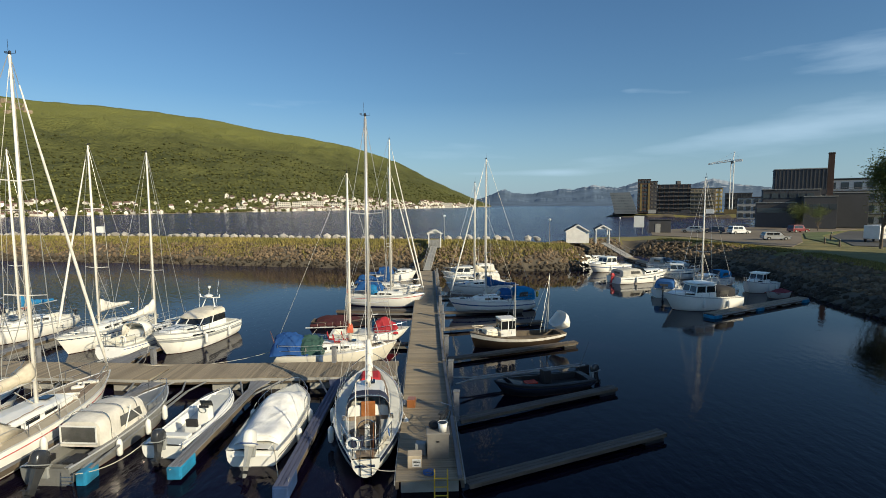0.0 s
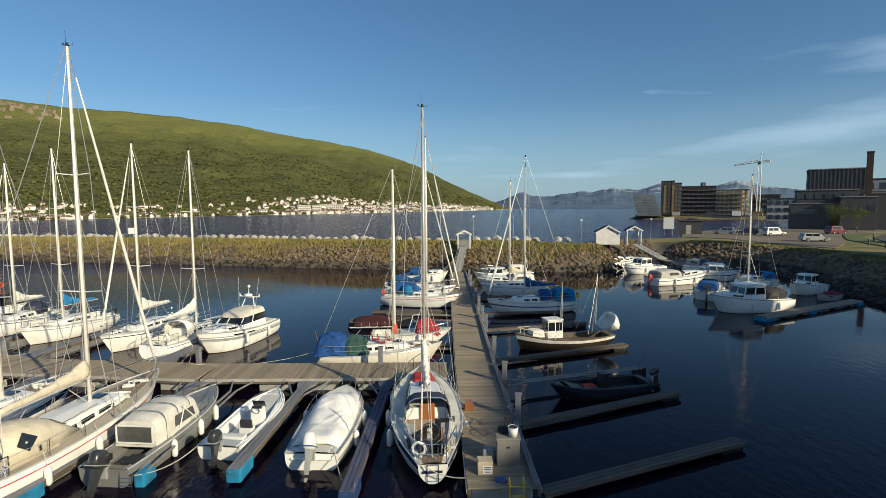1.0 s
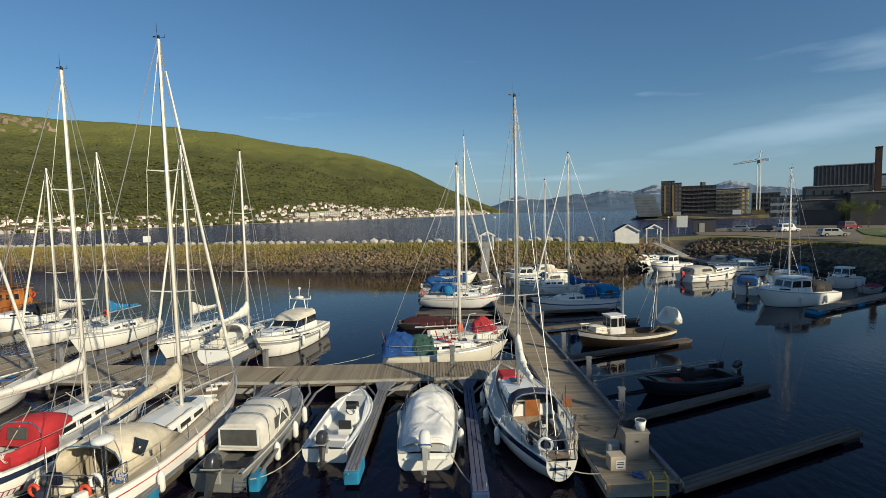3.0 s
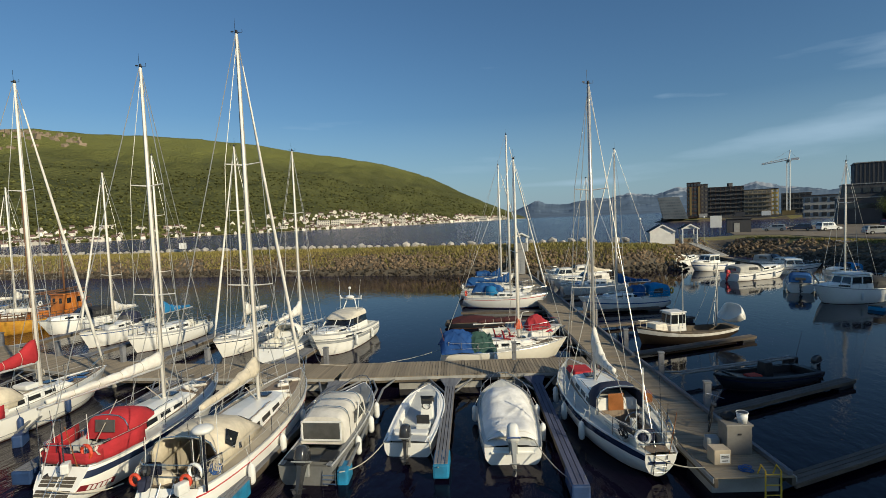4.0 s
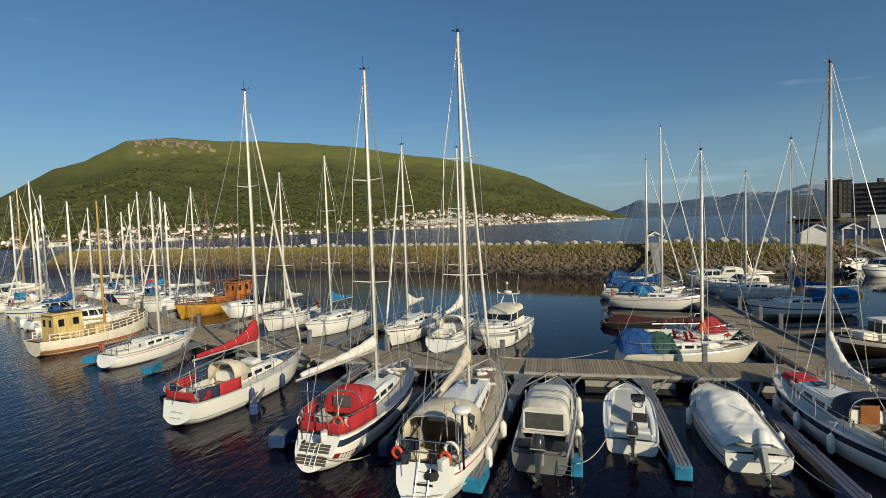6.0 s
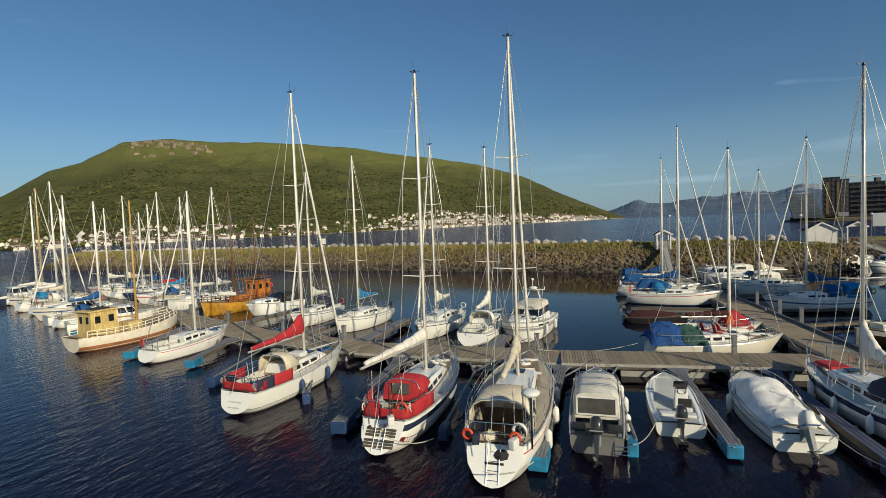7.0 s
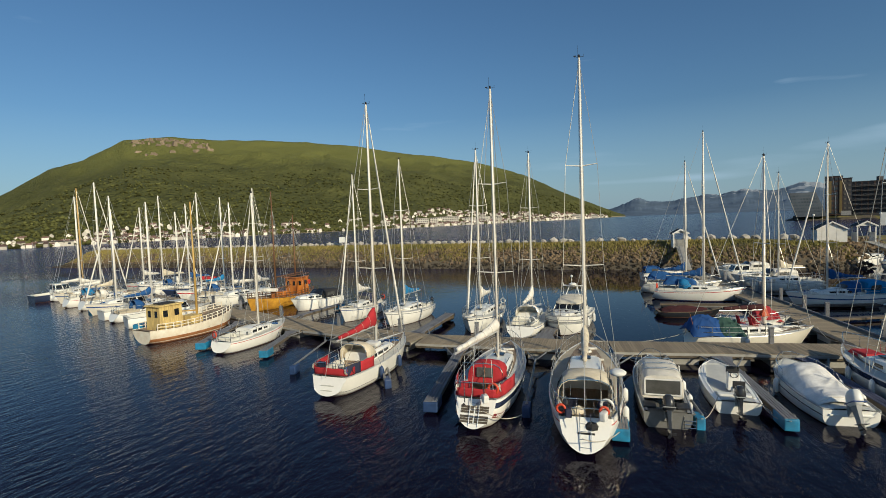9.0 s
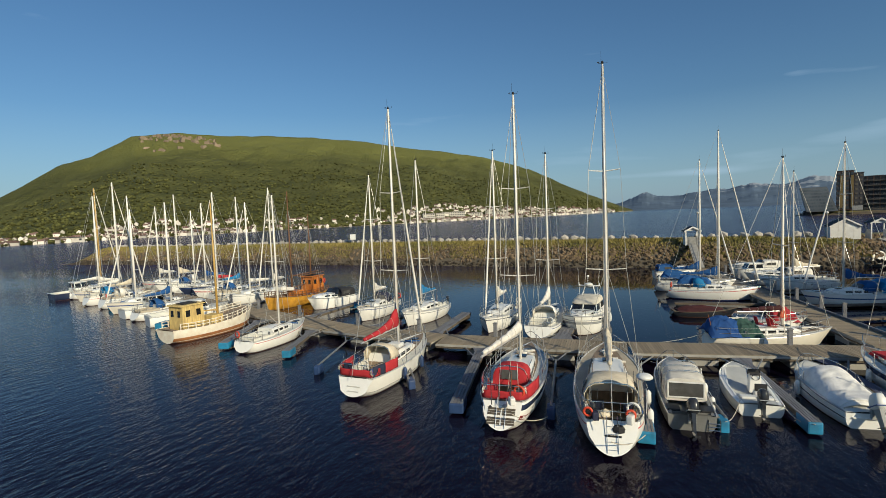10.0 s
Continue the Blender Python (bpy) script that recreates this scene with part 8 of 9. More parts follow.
# ---- cars ----
def car(x, y, rz, paint, label, van=False, s=1.0):
    th = empty("car", pose(x, y, 2.74, 0, 0, rz), label, "car", "cars on the car park")
    ln, w, h1, h2 = 4.4 * s, 1.78, 0.85, (1.75 if van else 1.45)
    bm = BM()
    prof = [(-ln / 2, 0.38), (-ln / 2 + 0.05, h1 - 0.05), (-ln / 2 + 0.5, h1), (0.9, h1), (ln / 2 - 0.25, h1 - 0.14), (ln / 2, 0.55), (ln / 2 - 0.05, 0.30), (-ln / 2 + 0.1, 0.28)]
    loft(bm, [[Vector((sx * w / 2 * k, yy, zz)) for yy, zz in prof] for sx, k in ((-1, 0.93), (-1, 1.0), (1, 1.0), (1, 0.93))], closed=True, cap=True)
    part("body", bm, paint, th)
    bm = BM()
    cabp = [(-ln / 2 + 0.12, h1 - 0.02), (-ln / 2 + 0.35, h2 - 0.05), (-ln / 2 + 0.7, h2), (0.15, h2), (0.55, h2 - 0.1), (1.1, h1 - 0.02)]
    loft(bm, [[Vector((sx * w / 2 * (0.95 - 0.12 * (zz - h1) / (h2 - h1) * k), yy, zz)) for yy, zz in cabp] for sx, k in ((-1, 1), (1, 1))], closed=True, cap=True)
    part("cabin", bm, paint, th)
    for sx in (-1, 1):
        for y0, y1 in ((-ln / 2 + 0.5, -0.75), (-0.65, 0.35)):
            bm = BM()
            box(bm, (sx * w * 0.455, (y0 + y1) / 2, (h1 + h2) / 2 + 0.01), (0.03, y1 - y0, (h2 - h1) * 0.62), ry=-sx * 8)
            part("side_window", bm, GLASS, th)
    bm = BM()
    box(bm, (0, 0.87, (h1 + h2) / 2), (w * 0.80, 0.03, (h2 - h1) * 1.0), rx=48)
    part("windscreen", bm, GLASS, th)
    bm = BM()
    box(bm, (0, -ln / 2 + 0.21, (h1 + h2) / 2 + 0.02), (w * 0.78, 0.03, (h2 - h1) * 0.62), rx=-18)
    part("rear_window", bm, GLASS, th)
    for sx in (-1, 1):
        for yy in (-ln * 0.31, ln * 0.31):
            bm = BM()
            tube(bm, (sx * w * 0.40, yy, 0.31), (sx * w * 0.505, yy, 0.31), 0.31, n=14)
            wh = part("wheel", bm, TYRE, th)
            bm = BM()
            tube(bm, (sx * w * 0.49, yy, 0.31), (sx * w * 0.515, yy, 0.31), 0.18, n=10)
            part("rim", bm, GALV, wh)
        bm = BM()
        box(bm, (sx * w * 0.36, ln / 2 - 0.03, 0.62), (0.3, 0.08, 0.13), bev=0.02)
        part("headlight", bm, WHITEP, th)
        bm = BM()
        box(bm, (sx * w * 0.40, -ln / 2 + 0.02, 0.68), (0.2, 0.06, 0.16), bev=0.02)
        part("tail_light", bm, REDST, th)


CARW = mat("white_car_paint", (0.75, 0.75, 0.74), 0.25, var=0.04, coat=0.6)
CARS = mat("silver_car_paint", (0.45, 0.46, 0.47), 0.3, metal=0.3, var=0.05, coat=0.6)
CARB = mat("dark_blue_car_paint", (0.03, 0.04, 0.08), 0.25, var=0.05, coat=0.6)
CARR = mat("dark_red_car_paint", (0.16, 0.015, 0.02), 0.25, var=0.05, coat=0.6)
car(47.2, 116.5, 60, CARS, "silver hatchback parked on gravel")
car(51.4, 115.0, 64, CARB, "dark blue estate car parked on gravel")
car(55.0, 111.5, -80, CARW, "white off-road car parked on gravel", van=True)
car(71.0, 118.0, -75, CARR, "dark red car parked at the far edge of the lot", van=True)
car(52.0, 92.5, -95, CARS, "silver estate car with its tailgate towards bushes")

camper = empty("motorhome", pose(66.2, 88.6, 2.78, 0, 0, -52), "white motorhome parked beside a tree", "motorhome")
bm = BM()
box(bm, (0, 0, 1.65), (2.2, 5.6, 2.3), bev=0.15)
part("body", bm, CARW, camper)
for sx in (-1, 1):
    for yy in (-1.9, 1.9):
        bm = BM()
        tube(bm, (sx * 0.9, yy, 0.34), (sx * 1.13, yy, 0.34), 0.34, n=14)
        part("wheel", bm, TYRE, camper)
    for yy in (-1.8, 0.2, 1.9):
        bm = BM()
        box(bm, (sx * 1.11, yy, 2.0), (0.03, 1.0, 0.55), bev=0.01)
        part("window", bm, GLASS, camper)
    bm = BM()
    box(bm, (sx * 1.105, 0, 1.3), (0.02, 5.3, 0.10))
    part("stripe", bm, BLUEST, camper)


# ---- buildings on the shore ----
def storey_block(x, y, z, rz, w, d, h, storeys, bays, wall, win, label, balconies=False, roof=ROOFD, name="apartment_building", ww=0.62, wh=0.55, sides=True):
    th = empty(name, pose(x, y, z, 0, 0, rz), label, "building", "buildings on the far quay")
    bm = BM()
    box(bm, (0, 0, h / 2), (w, d, h))
    part("wall", bm, wall, th)
    bm = BM()
    box(bm, (0, 0, h + 0.25), (w + 0.5, d + 0.5, 0.5))
    part("roof", bm, roof, th)
    sh, bw = h / storeys, w / bays
    bmw = BM()
    box(bmw, (0, 0, 0), (bw * ww, 0.25, sh * wh))
    me = bpy.data.meshes.new("window")
    bmw.to_mesh(me)
    bmw.free()
    me.materials.append(win)
    for k in range(storeys):
        for j in range(bays):
            piece("window", me, th, pose(-w / 2 + (j + 0.5) * bw, -d / 2 - 0.05, (k + 0.52) * sh))
        if sides:
            n = max(2, int(d / bw))
            for j in range(n):
                piece("window", me, th, pose(-w / 2 - 0.05, -d / 2 + (j + 0.5) * d / n, (k + 0.52) * sh, 0, 0, 90))
        if balconies:
            bm = BM()
            box(bm, (0, -d / 2 - 0.8, k * sh + 0.12), (w, 1.6, 0.24))
            part("floor_slab", bm, SCAFF, th)
            bm = BM()
            for zz in (0.55, 1.05):
                tube(bm, (-w / 2, -d / 2 - 1.55, k * sh + zz), (w / 2, -d / 2 - 1.55, k * sh + zz), 0.05, n=5)
            part("railing", bm, GALV, th)
    return th


def at_az(az, dist):
    az -= 0.8
    return -2.4 + dist * math.sin(radians(az)), dist * math.cos(radians(az))


QZ = 2.9
TANW = mat("tan_wall", (0.34, 0.28, 0.17), 0.8, var=0.2, scale=0.1, fine=1)
YELW = mat("yellow_wall", (0.55, 0.42, 0.12), 0.7, var=0.15, scale=0.2, fine=2)
slab("quay_edge", [(96, 382), (120, 378), (190, 352), (190, 362), (130, 392)], 3.1, BRICKD, "low concrete quay along the far shore", "quay", 3.0)
# each: azimuth, width, height, storeys, bays
x, y = at_az(18.35, 400)
storey_block(x, y, QZ, -18, 8.5, 13, 24.2, 8, 4, STEELR, GLASSB, "dark brown apartment tower under construction with ochre strips", ww=0.7, wh=0.6)
for dx in (-1.9, 3.4):
    bm = BM()
    box(bm, (dx, 0, 11.5), (1.3, 0.25, 20.0))
    tagged(link("facade_panel", bm, OCHRE), "ochre panel strip on a dark tower", "panel", "ochre panels").matrix_basis = pose(x, y, QZ, 0, 0, -18) @ pose(0, -6.75, 0)
x, y = at_az(19.3, 403)
storey_block(x, y, QZ, -18, 4.6, 12, 22.8, 8, 2, BRICKD, SCAFF, "dark stair tower with pale openings", ww=0.5, wh=0.4)
x, y = at_az(21.2, 405)
storey_block(x, y, QZ, -19, 21.6, 13, 20.2, 7, 7, WINDARK, STEELR, "open dark apartment frame under construction with floor slabs", balconies=True, ww=0.22, wh=0.9)
x, y = at_az(23.9, 405)
storey_block(x, y, QZ, -21, 16, 13, 17.2, 6, 6, TANW, SCAFF, "scaffolded tan apartment block under construction", balconies=True, ww=0.7, wh=0.5)
x, y = at_az(25.3, 408)
storey_block(x, y, QZ, -22, 4.2, 11, 17.4, 6, 2, YELW, WHITEP, "narrow yellow and white stair tower")
x, y = at_az(27.0, 410)
storey_block(x, y, QZ, -24, 16, 13, 13.6, 4, 5, SCAFF, WINDARK, "low unfinished concrete block with open floors", balconies=True, ww=0.75, wh=0.7)
x, y = at_az(21.9, 400)
bm = BM()
box(bm, (0, 0, 1.2), (2.6, 3.0, 2.8), bev=0.05)
tagged(link("lift_house", bm, BRICKD), "dark lift housing on a flat roof", "roof structure").matrix_basis = pose(x, y + 6, QZ + 20.7)
# site huts, heaps and a low jetty before the new blocks
for az, w, hh, m in ((19.2, 5, 2.6, CONC), (22.4, 6, 2.6, BRICKD), (24.6, 5, 3.0, WHITEP), (26.4, 7, 2.8, OCHRE)):
    x, y = at_az(az, 388)
    bm = BM()
    box(bm, (0, 0, hh / 2), (w, 3, hh), bev=0.05)
    tagged(link("site_hut", bm, m), "plain site hut on the quay before new blocks", "hut", "site huts").matrix_basis = pose(x, y, QZ - 0.1, 0, 0, -az)

TILTG = mat("bright_facade_glass", (0.16, 0.18, 0.20), 0.12, var=0.3, scale=0.2, fine=2, spec=0.8)
GREYW = mat("grey_blue_cladding", (0.13, 0.145, 0.16), 0.5, var=0.15, scale=0.1, fine=1.2)
tilt = empty("tilted_building", pose(*at_az(16.4, 392), QZ - 0.5, 0, 0, -14), "leaning glass-fronted office building at the water", "building")
bm = BM()
lo = [(-6.5, -6), (9.5, -6), (9.5, 7), (-6.5, 7)]
loft(bm, [[Vector((x, y, 0)) for x, y in lo], [Vector((x - 3.6 - (0 if x < 0 else 2.2), y, 15.5)) for x, y in lo]], closed=True, cap=True)
part("wall", bm, GREYW, tilt)
for k in range(7):
    z = 1.4 + k * 2.0
    f = z / 15.5
    for j in range(9):
        bm = BM()
        box(bm, (-5.6 + j * 1.65 - 4.2 * f - (0.15 * j * f), -6.06, z), (1.25, 0.2, 1.0))
        part("window", bm, TILTG, tilt)

crane = empty("tower_crane", pose(*at_az(26.4, 400), QZ, 0, 0, -30) @ Matrix.Diagonal((1.0, 1.0, 1.08, 1)), "pale tower crane with a short raised jib", "crane")
bm = BM()
for sx in (-0.9, 0.9):
    for sy in (-0.9, 0.9):
        tube(bm, (sx, sy, 0), (sx, sy, 33), 0.26, n=5)
for k in range(16):
    s = 1 if k % 2 else -1
    tube(bm, (-0.9 * s, -0.9, k * 2.05), (0.9 * s, -0.9, (k + 1) * 2.05), 0.10, n=4)
    tube(bm, (-0.9, -0.9 * s, k * 2.05), (-0.9, 0.9 * s, (k + 1) * 2.05), 0.10, n=4)
part("mast", bm, WHITEP, crane)
bm = BM()
for off in ((0, -0.7), (0, 0.7), (1.2, 0)):
    tube(bm, (-1, off[1], 33 + off[0]), (-15, off[1] * 0.5, 31.6 + off[0] * 0.5), 0.24, n=5)
for k in range(9):
    tube(bm, (-1 - k * 1.6, -0.6, 33 - 0.16 * k), (-2.2 - k * 1.5, 0, 34.1 - 0.25 * k), 0.16, n=4)
part("jib", bm, WHITEP, crane)
bm = BM()
tube(bm, (0, 0, 33), (1.0, 0, 39), 0.4, 0.3, 5)
tube(bm, (1.0, 0, 39), (-11, 0, 32.6), 0.07, n=4)
tube(bm, (1.0, 0, 39), (4.5, 0, 33.4), 0.07, n=4)
box(bm, (3.6, 0, 33.4), (4.4, 1.4, 1.4))
part("counter_jib", bm, WHITEP, crane)
bm = BM()
box(bm, (-0.2, -1.3, 32.4), (1.5, 1.3, 1.8), bev=0.1)
part("cab", bm, GLASSB, crane)

# the dark hall with a tall chimney
HX, HY = at_az(32.5, 172)
hall = empty("dark_hall", pose(HX, HY, 2.8, 0, 0, -26), "large dark clad hall with lower wings", "building")
for nm, c, s in (("upper_block", (0.0, 6, 8.0), (12.4, 9, 16.0)), ("wing", (-2.5, 1, 5.1), (13, 11, 10.2)), ("low_wing", (-6, -4, 3.3), (9, 8, 6.6)), ("annex", (3.5, -6, 4.1), (7, 8, 8.2)), ("rear_wing", (10.5, 3, 4.6), (8, 10, 9.2))):
    bm = BM()
    box(bm, c, s, bev=0.05)
    w = part(nm, bm, BRICKD, hall)
    bm = BM()
    box(bm, (c[0], c[1], c[2] + s[2] / 2 + 0.12), (s[0] + 0.3, s[1] + 0.3, 0.24))
    part("coping", bm, GALV, w)
bmw = BM()
box(bmw, (0, 0, 0), (1.5, 0.16, 1.3))
me = bpy.data.meshes.new("window")
bmw.to_mesh(me)
bmw.free()
me.materials.append(GLASSB)
for k in range(6):
    piece("window", me, hall, pose(-8.2 + k * 2.0, -4.56, 8.6))
for k in range(6):
    piece("window", me, hall, pose(-9.6 + k * 1.5, -8.06, 4.6))
bmr = BM()
box(bmr, (0, 0, 0), (0.10, 0.12, 5.4))
mer = bpy.data.meshes.new("cladding_rib")
bmr.to_mesh(mer)
bmr.free()
mer.materials.append(BRICKD)
for k in range(14):
    piece("cladding_rib", mer, hall, pose(-5.9 + k * 0.9, 1.46, 13.2))
for k in range(4):
    piece("window", me, hall, pose(0.9 + k * 1.75, -10.06, 5.6))
for k in range(4):
    bm = BM()
    tube(bm, (2 + k * 1.1, -3, 7.2), (2 + k * 1.1, -3, 8.6 + 0.3 * (k % 2)), 0.28, n=8)
    part("roof_vent", bm, GALV, hall)
bm = BM()
box(bm, (0, 0, 9.6), (1.3, 1.3, 19.2), bev=0.03)
chim = tagged(link("chimney", bm, STEELR), "tall square rust-brown chimney beside a dark hall", "chimney")
chim.matrix_basis = pose(88.9, 136.0, 2.8, 0, 0, -30)
bm = BM()
box(bm, (0, 0, 19.3), (1.45, 1.45, 0.3))
part("cap", bm, STEELR, chim)
x, y = at_az(38.2, 190)
storey_block(x, y, 2.8, -34, 26, 16, 13, 4, 9, WHITEW, GLASSB, "white apartment block with balconies behind the tree", balconies=True)
x, y = at_az(29.6, 260)
storey_block(x, y, 2.8, -26, 22, 12, 9, 3, 8, CONC, GLASSB, "low grey terrace with rows of windows")


# unseen plain blocks, added to shade near piers and the row under the shore
for x, y, w, d, h, lb in ((70, -43, 52, 16, 31.2, "tall plain grey windowed block added out of view to cast shade"), (70, 26.5, 49, 16, 18.0, "plain grey block added out of view to shade the stony shore"), (70, -2.6, 9, 16, 33.0, "tall narrow grey block added out of view to cast shade")):
    storey_block(x, y, 2.6, -90, w, d, h, max(3, int(h / 3.1)), int(w / 4), CONC, GLASSB, lb, sides=False)


# ---- trees and bushes ----
def tree(x, y, z, hgt, spread, label, seed, leaves=2600, bush=False, name="tree", leaf=1.0, bole=0.36):
    r = random.Random(seed)
    th = empty(name, pose(x, y, z), label, "bush" if bush else "tree", "trees and bushes on the shore")
    bm = BM()
    tips = []

    def grow(p, d, ln, rad, depth):
        q = p + d * ln
        tube(bm, p, q, rad, rad * 0.65, 7 if depth < 2 else 5, cap=False)
        if depth >= 3 or ln < 0.35:
            tips.append((q, ln))
            return
        for _ in range(3 if depth else 5):
            nd = (d + Vector((r.uniform(-1, 1), r.uniform(-1, 1), r.uniform(-0.15, 0.7))) * 0.75).normalized()
            grow(q - d * ln * r.uniform(0, 0.45), nd, ln * r.uniform(0.55, 0.8), rad * 0.55, depth + 1)
        tips.append((q, ln * 0.6))

    grow(Vector((0, 0, -0.3)), Vector((0.03, 0.02, 1)).normalized(), hgt * (0.12 if bush else bole), hgt * 0.014 + 0.02, 0)
    part("trunk", bm, BARK, th)
    bm = BM()
    top = max(t.z for t, _ in tips)
    k = hgt / max(1e-3, top + hgt * 0.05)
    wide = max(math.hypot(t.x, t.y) for t, _ in tips) or 1.0
    for i in range(leaves):
        t, ln = tips[r.randrange(len(tips))]
        c = Vector((t.x * spread / wide * r.uniform(0.7, 1.05), t.y * spread / wide * r.uniform(0.7, 1.05), t.z * k)) + Vector((r.gauss(0, 1), r.gauss(0, 1), r.gauss(0, 0.8))) * hgt * (0.045 if bush else 0.065)
        s = leaf * r.uniform(0.10, 0.24) * (0.7 if bush else 1.0) * max(0.6, hgt / 11)
        u = Vector((r.uniform(-1, 1), r.uniform(-1, 1), r.uniform(-0.6, 0.6))).normalized()
        v = u.orthogonal().normalized()
        if r.random() < 0.5:
            v = u.cross(v)
        bm.faces.new([bm.verts.new(c + u * s), bm.verts.new(c + v * s * 0.6 + Vector((0, 0, 0.03))), bm.verts.new(c - u * s), bm.verts.new(c - v * s * 0.6)])
    part("crown", bm, LEAF, th)


tree(57.2, 75.6, 2.6, 14.5, 3.9, "tall slender leafy tree at the edge of the lawn", 5, 15000, leaf=0.55, bole=0.30)
tree(76.2, 126.0, 2.7, 7.5, 2.8, "rounded green tree in front of a dark hall", 6, 5000, leaf=0.7, bole=0.2)
tree(79.4, 124.6, 2.7, 6.5, 2.4, "small green tree in front of a dark hall", 7, 4000, leaf=0.7, bole=0.2)
for i, (x, y, hh) in enumerate(((27.5, 100, 1.6), (30.0, 101.5, 2.0), (33.0, 101.5, 1.7), (41.6, 86.5, 1.5), (43.2, 88.0, 2.0), (12.0, 84.0, 1.2), (11.0, 80.0, 1.0), (52.5, 80.0, 0.8), (55.0, 71.0, 1.2), (60.0, 71.0, 1.4))):
    tree(x, y, 2.45, hh, hh * 0.7, "low dry green bush on the shore", 20 + i, 420, True, "bush")
for i, (x, y) in enumerate(((66.4, 100.0), (55.7, 85.2), (54.0, 79.2), (61.0, 92.0))):
    bm = BM()
    tube(bm, (0, 0, -0.2), (0, 0, 1.0), 0.13, 0.11, 9)
    b = tagged(link("bollard", bm, TIMBER), "dark round bollard beside the lawn", "bollard", "bollards along the shore")
    b.matrix_basis = pose(x, y, 2.68)
    bm = BM()
    tube(bm, (0, 0, 1.0), (0, 0, 1.06), 0.15, 0.13, 9)
    part("cap", bm, GALV, b)

# ---- ropes and weeds on the water ----
for a, b, sag in (((-4.9, 28.0, 1.0), (-4.9, 25.2, 0.8), 0.2), ((-12.0, 26.2, 0.8), (-17.6, 23.0, 0.9), 0.35), ((-19.0, 25.4, 1.2), (-17.6, 23.0, 1.0), 0.15), ((-4.0, 14.2, 0.9), (-2.7, 14.0, 0.72), 0.12), ((-15.3, 20.0, 0.7), (-14.6, 19.5, 0.9), 0.1),
                  ((-17.0, 9.8, 0.9), (-15.9, 11.4, 0.55), 0.2), ((-12.2, 15.6, 0.6), (-13.1, 13.4, 0.5), 0.25), ((-10.8, 15.6, 0.6), (-10.2, 13.9, 0.5), 0.25), ((-7.3, 15.4, 0.7), (-6.2, 13.3, 0.5), 0.2), ((-20.5, 11.0, 1.0), (-19.4, 12.4, 0.45), 0.2)):
    a, b = Vector(a), Vector(b)
    bm = BM()
    pipe(bm, [a.lerp(b, k / 8.0) - Vector((0, 0, sag * 4 * (k / 8.0) * (1 - k / 8.0))) for k in range(9)], 0.016, 5)
    tagged(link("mooring_rope", bm, ROPE), "slack pale mooring rope between boat and pier", "rope", "mooring ropes")

# ---- stones of the breakwater and the shore, grass ----
def stone_mesh(seed, material, flat=0.75):
    r = random.Random(seed)
    bm = BM()
    bmesh.ops.create_icosphere(bm, subdivisions=1, radius=0.5)
    for v in bm.verts:
        n = v.co.normalized()
        v.co = n * (0.5 + 0.16 * noise.noise(n * 1.3 + Vector((seed * 3.1, 0, 0))) + r.uniform(-0.05, 0.05))
        v.co.z *= flat
    me = bpy.data.meshes.new("stone")
    bm.to_mesh(me)
    bm.free()
    me.materials.append(material)
    return me


STONES = [stone_mesh(i, ROCK) for i in range(6)]
BLOCKS = [stone_mesh(20 + i, BLOCK, 0.95) for i in range(5)]
rs = random.Random(33)
for i in range(98):
    x = -141 + i * 1.55 + rs.uniform(-0.2, 0.2)
    y = polyline_at(BW, x) + 8.4
    if -10.5 < x < -5.0 or rs.random() < 0.07:
        continue
    s = rs.uniform(0.85, 1.45)
    piece("boulder", BLOCKS[i % 5], breakwater, pose(x - 1.0, y, 3.62 + s * 0.25, rs.uniform(-12, 12), rs.uniform(-12, 12), rs.uniform(0, 360)) @ Matrix.Diagonal((s * 1.2, s, s * 0.85, 1)))


def slope_spot(x, u):
    pr = bw_profile(x)
    return x - 0.12 * u, polyline_at(BW, x) + u, float(np.interp(u, [p[0] for p in pr], [p[1] for p in pr]))


for i in range(290):
    x = rs.uniform(-36, 3)
    u = rs.uniform(1.1, 3.0)
    px, py, pz = slope_spot(x, u)
    s = rs.uniform(0.42, 0.85)
    piece("stone", STONES[i % 6], breakwater, pose(px, py, pz + 0.05, rs.uniform(-40, 40), rs.uniform(-40, 40), rs.uniform(0, 360)) @ Matrix.Diagonal((s, s * rs.uniform(0.7, 1.1), s, 1)))

base = bmesh.new()
bmesh.ops.create_icosphere(base, subdivisions=1, radius=0.5)
BV = np.array([v.co for v in base.verts])
BF = [[v.index for v in f.verts] for f in base.faces]
base.free()


def rubble(name, spots, material, label, parent_kind="stuff"):
    """Many joined stones: a spot is x, y, z, size."""
    g = np.random.default_rng(len(spots))
    vs, fs = [], []
    for k, (x, y, z, s) in enumerate(spots):
        rot = np.linalg.qr(g.normal(size=(3, 3)))[0]
        v = (BV * (1 + g.uniform(-0.22, 0.16, (len(BV), 1)))) * (np.array([1, g.uniform(0.65, 1.0), g.uniform(0.5, 0.85)]) * s)
        vs.append(v @ rot.T + (x, y, z))
        fs += [[i + k * len(BV) for i in f] for f in BF]
    me = bpy.data.meshes.new(name)
    me.from_pydata(np.concatenate(vs).tolist(), [], fs)
    me.materials.append(material)
    return tagged(new(name, me), label, "stones", kind=parent_kind)


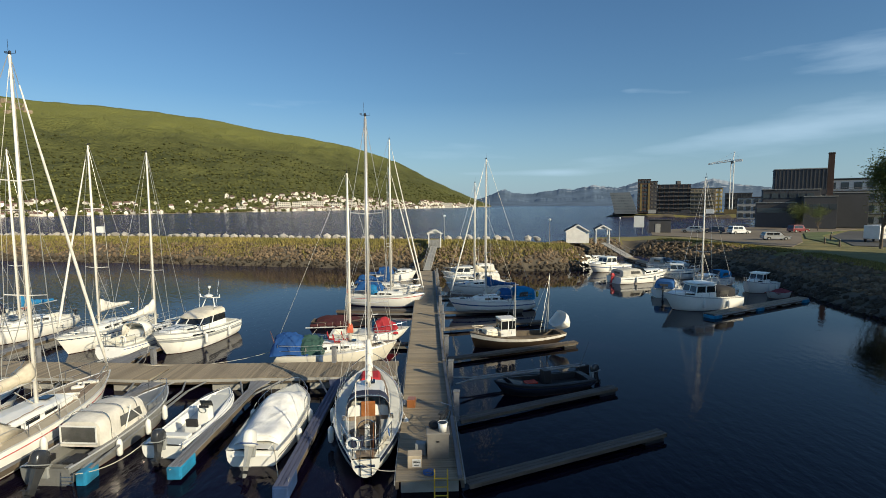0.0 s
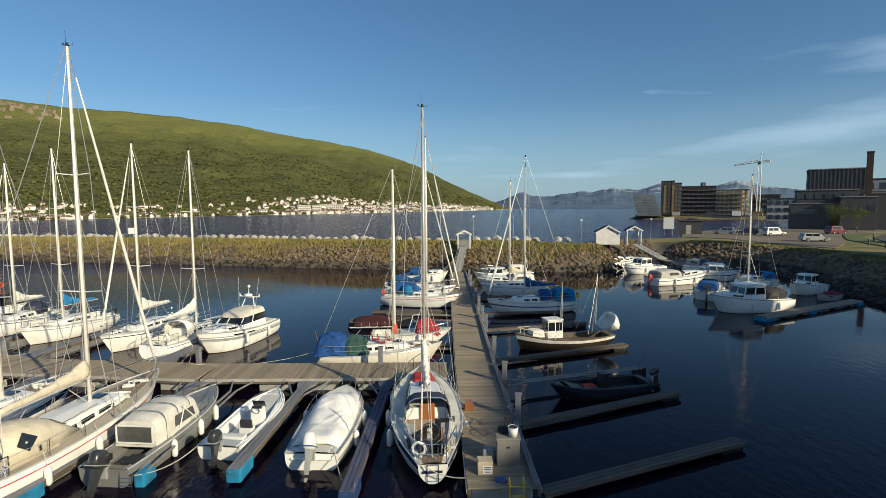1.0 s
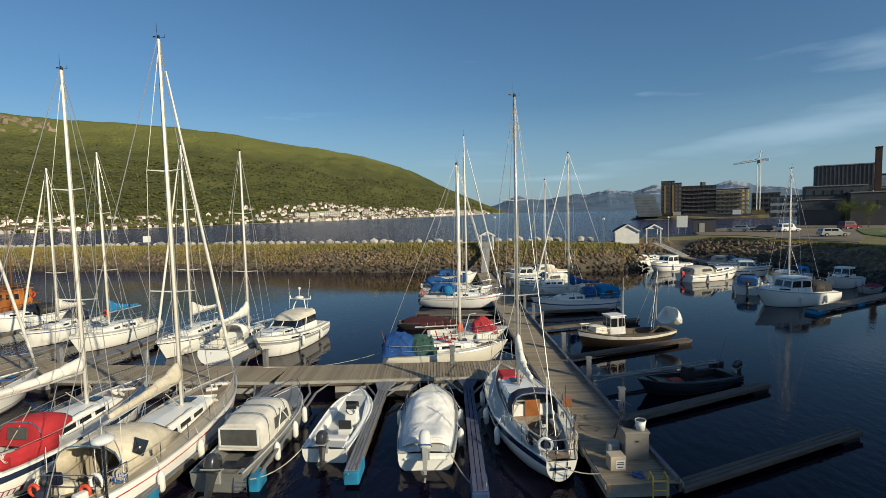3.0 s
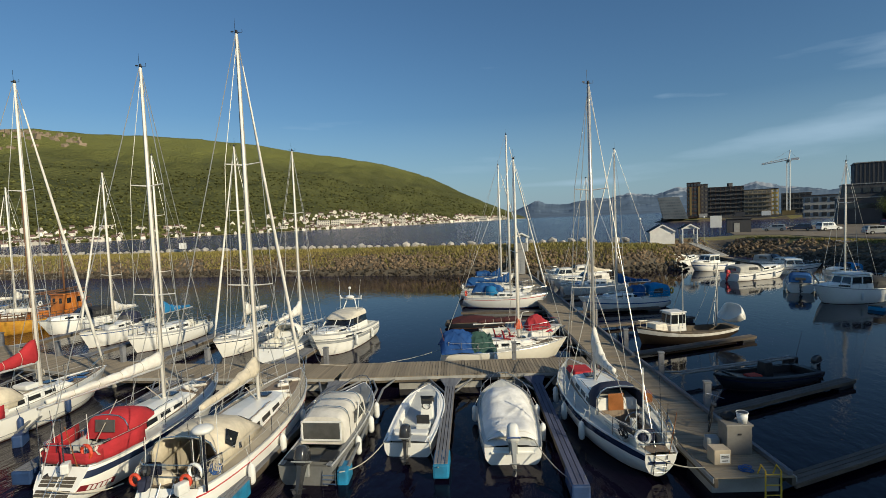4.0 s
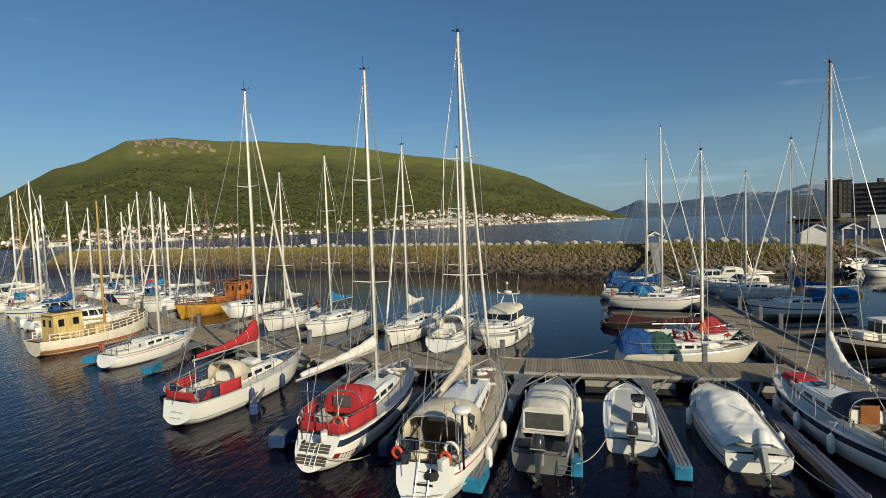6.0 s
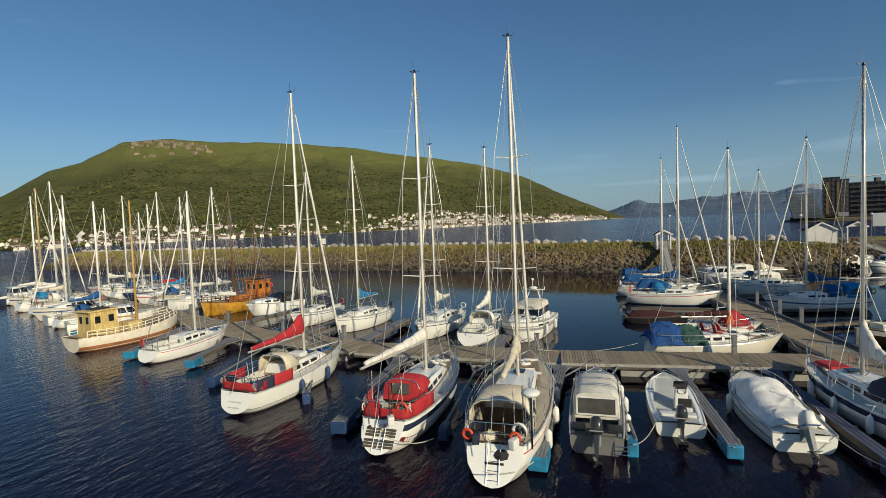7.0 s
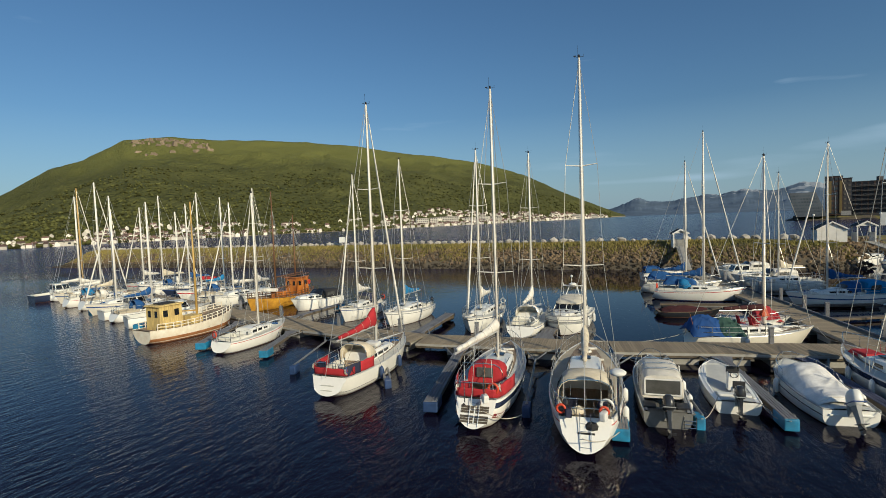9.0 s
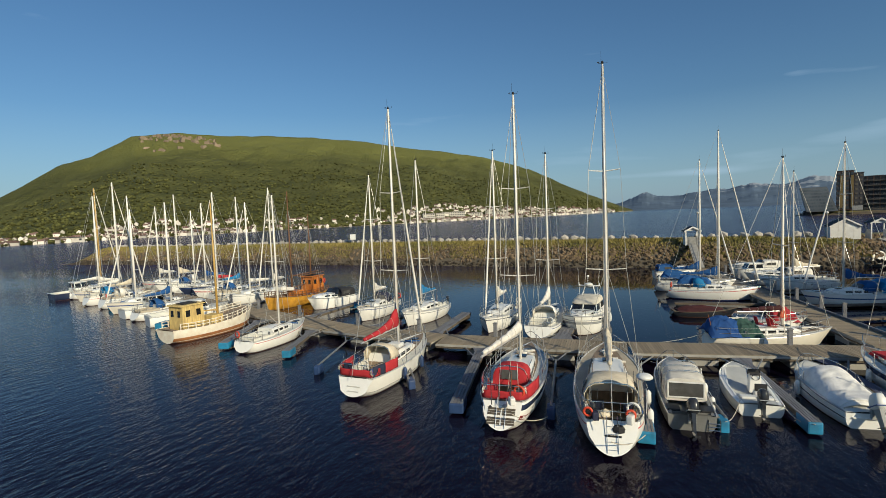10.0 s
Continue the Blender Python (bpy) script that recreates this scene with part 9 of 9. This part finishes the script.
spots, wet = [], []
for i in range(6200):
    x = rs.uniform(-151, 15)
    u = rs.uniform(-0.4, 4.2) if rs.random() < 0.86 else rs.uniform(9.0, 13)
    px, py, pz = slope_spot(x, u)
    (wet if pz < 0.85 + 0.25 * noise.noise((px * 0.3, 0, 0)) else spots).append((px, py, pz, rs.uniform(0.30, 0.78)))
rubble("breakwater_stones", spots, ROCKS, "tumbled grey-brown stones of the breakwater slope")
rubble("weedy_stones", wet, ROCKD, "dark wet weedy stones along the waterline")
spots, wet = [], []
edge = LAND[:10] + [(32, 20)]
for (x0, y0), (x1, y1) in zip(edge, edge[1:]):
    ln = math.hypot(x1 - x0, y1 - y0)
    nxv, nyv = -(y1 - y0) / ln, (x1 - x0) / ln
    for i in range(int(ln * 42)):
        k, u = rs.random(), rs.uniform(-0.7, 7.3)
        sq = float(np.interp(x0 + (x1 - x0) * k, [22, 31], [1.7, 1.0]))
        px, py = x0 + (x1 - x0) * k + nxv * u / sq, y0 + (y1 - y0) * k + nyv * u / sq
        pz = float(np.interp(u, SHORE_U, SHORE_Z))
        (wet if pz < 0.95 else spots).append((px, py, pz, rs.uniform(0.35, 0.85)))
rubble("shore_stones", spots, ROCKS, "grey riprap stones of the shore slope")
rubble("wet_shore_stones", wet, ROCKD, "dark weedy stones at the shore waterline")


def blades(name, spots, material, label, hmin, hmax):
    g = np.random.default_rng(7)
    n = len(spots)
    p = np.array(spots)
    a = g.uniform(0, 2 * np.pi, n)
    h = g.uniform(hmin, hmax, n)
    w = 0.045 + 0.06 * g.random(n)
    side = np.stack([np.cos(a), np.sin(a), 0 * a], 1) * w[:, None]
    lean = np.stack([g.normal(0, 0.22, n), g.normal(0, 0.22, n), np.ones(n)], 1) * h[:, None]
    v = np.stack([p - side, p + side, p + lean], 1).reshape(-1, 3)
    me = bpy.data.meshes.new(name)
    me.from_pydata(v.tolist(), [], [(3 * i, 3 * i + 1, 3 * i + 2) for i in range(n)])
    me.materials.append(material)
    return tagged(new(name, me), label, "grass", kind="stuff")


sp = []
for i in range(64000):
    x = rs.uniform(-148, 14)
    u = 1.3 + 7.4 * rs.random() ** 0.95
    px, py, pz = slope_spot(x, u)
    if noise.noise((px * 0.25, py * 0.25, 4)) > 0.12 - 0.25 * (u - 1.3) or u > 3.4:
        sp.append((px, py, pz - 0.02))
blades("breakwater_grass", sp, GRASSB, "tall yellow-green grass on the breakwater crest", 0.15, 0.55)
sp = []
for i in range(16000):
    (x0, y0), (x1, y1) = rs.choice(list(zip(edge[3:], edge[4:])))
    ln = math.hypot(x1 - x0, y1 - y0)
    k, u = rs.random(), rs.uniform(6.6, 10.5)
    sp.append((x0 + (x1 - x0) * k - (y1 - y0) / ln * u, y0 + (y1 - y0) * k + (x1 - x0) / ln * u, 2.58))
blades("shore_grass", sp, GRASSB, "rough dry grass along the top of the shore", 0.10, 0.38)
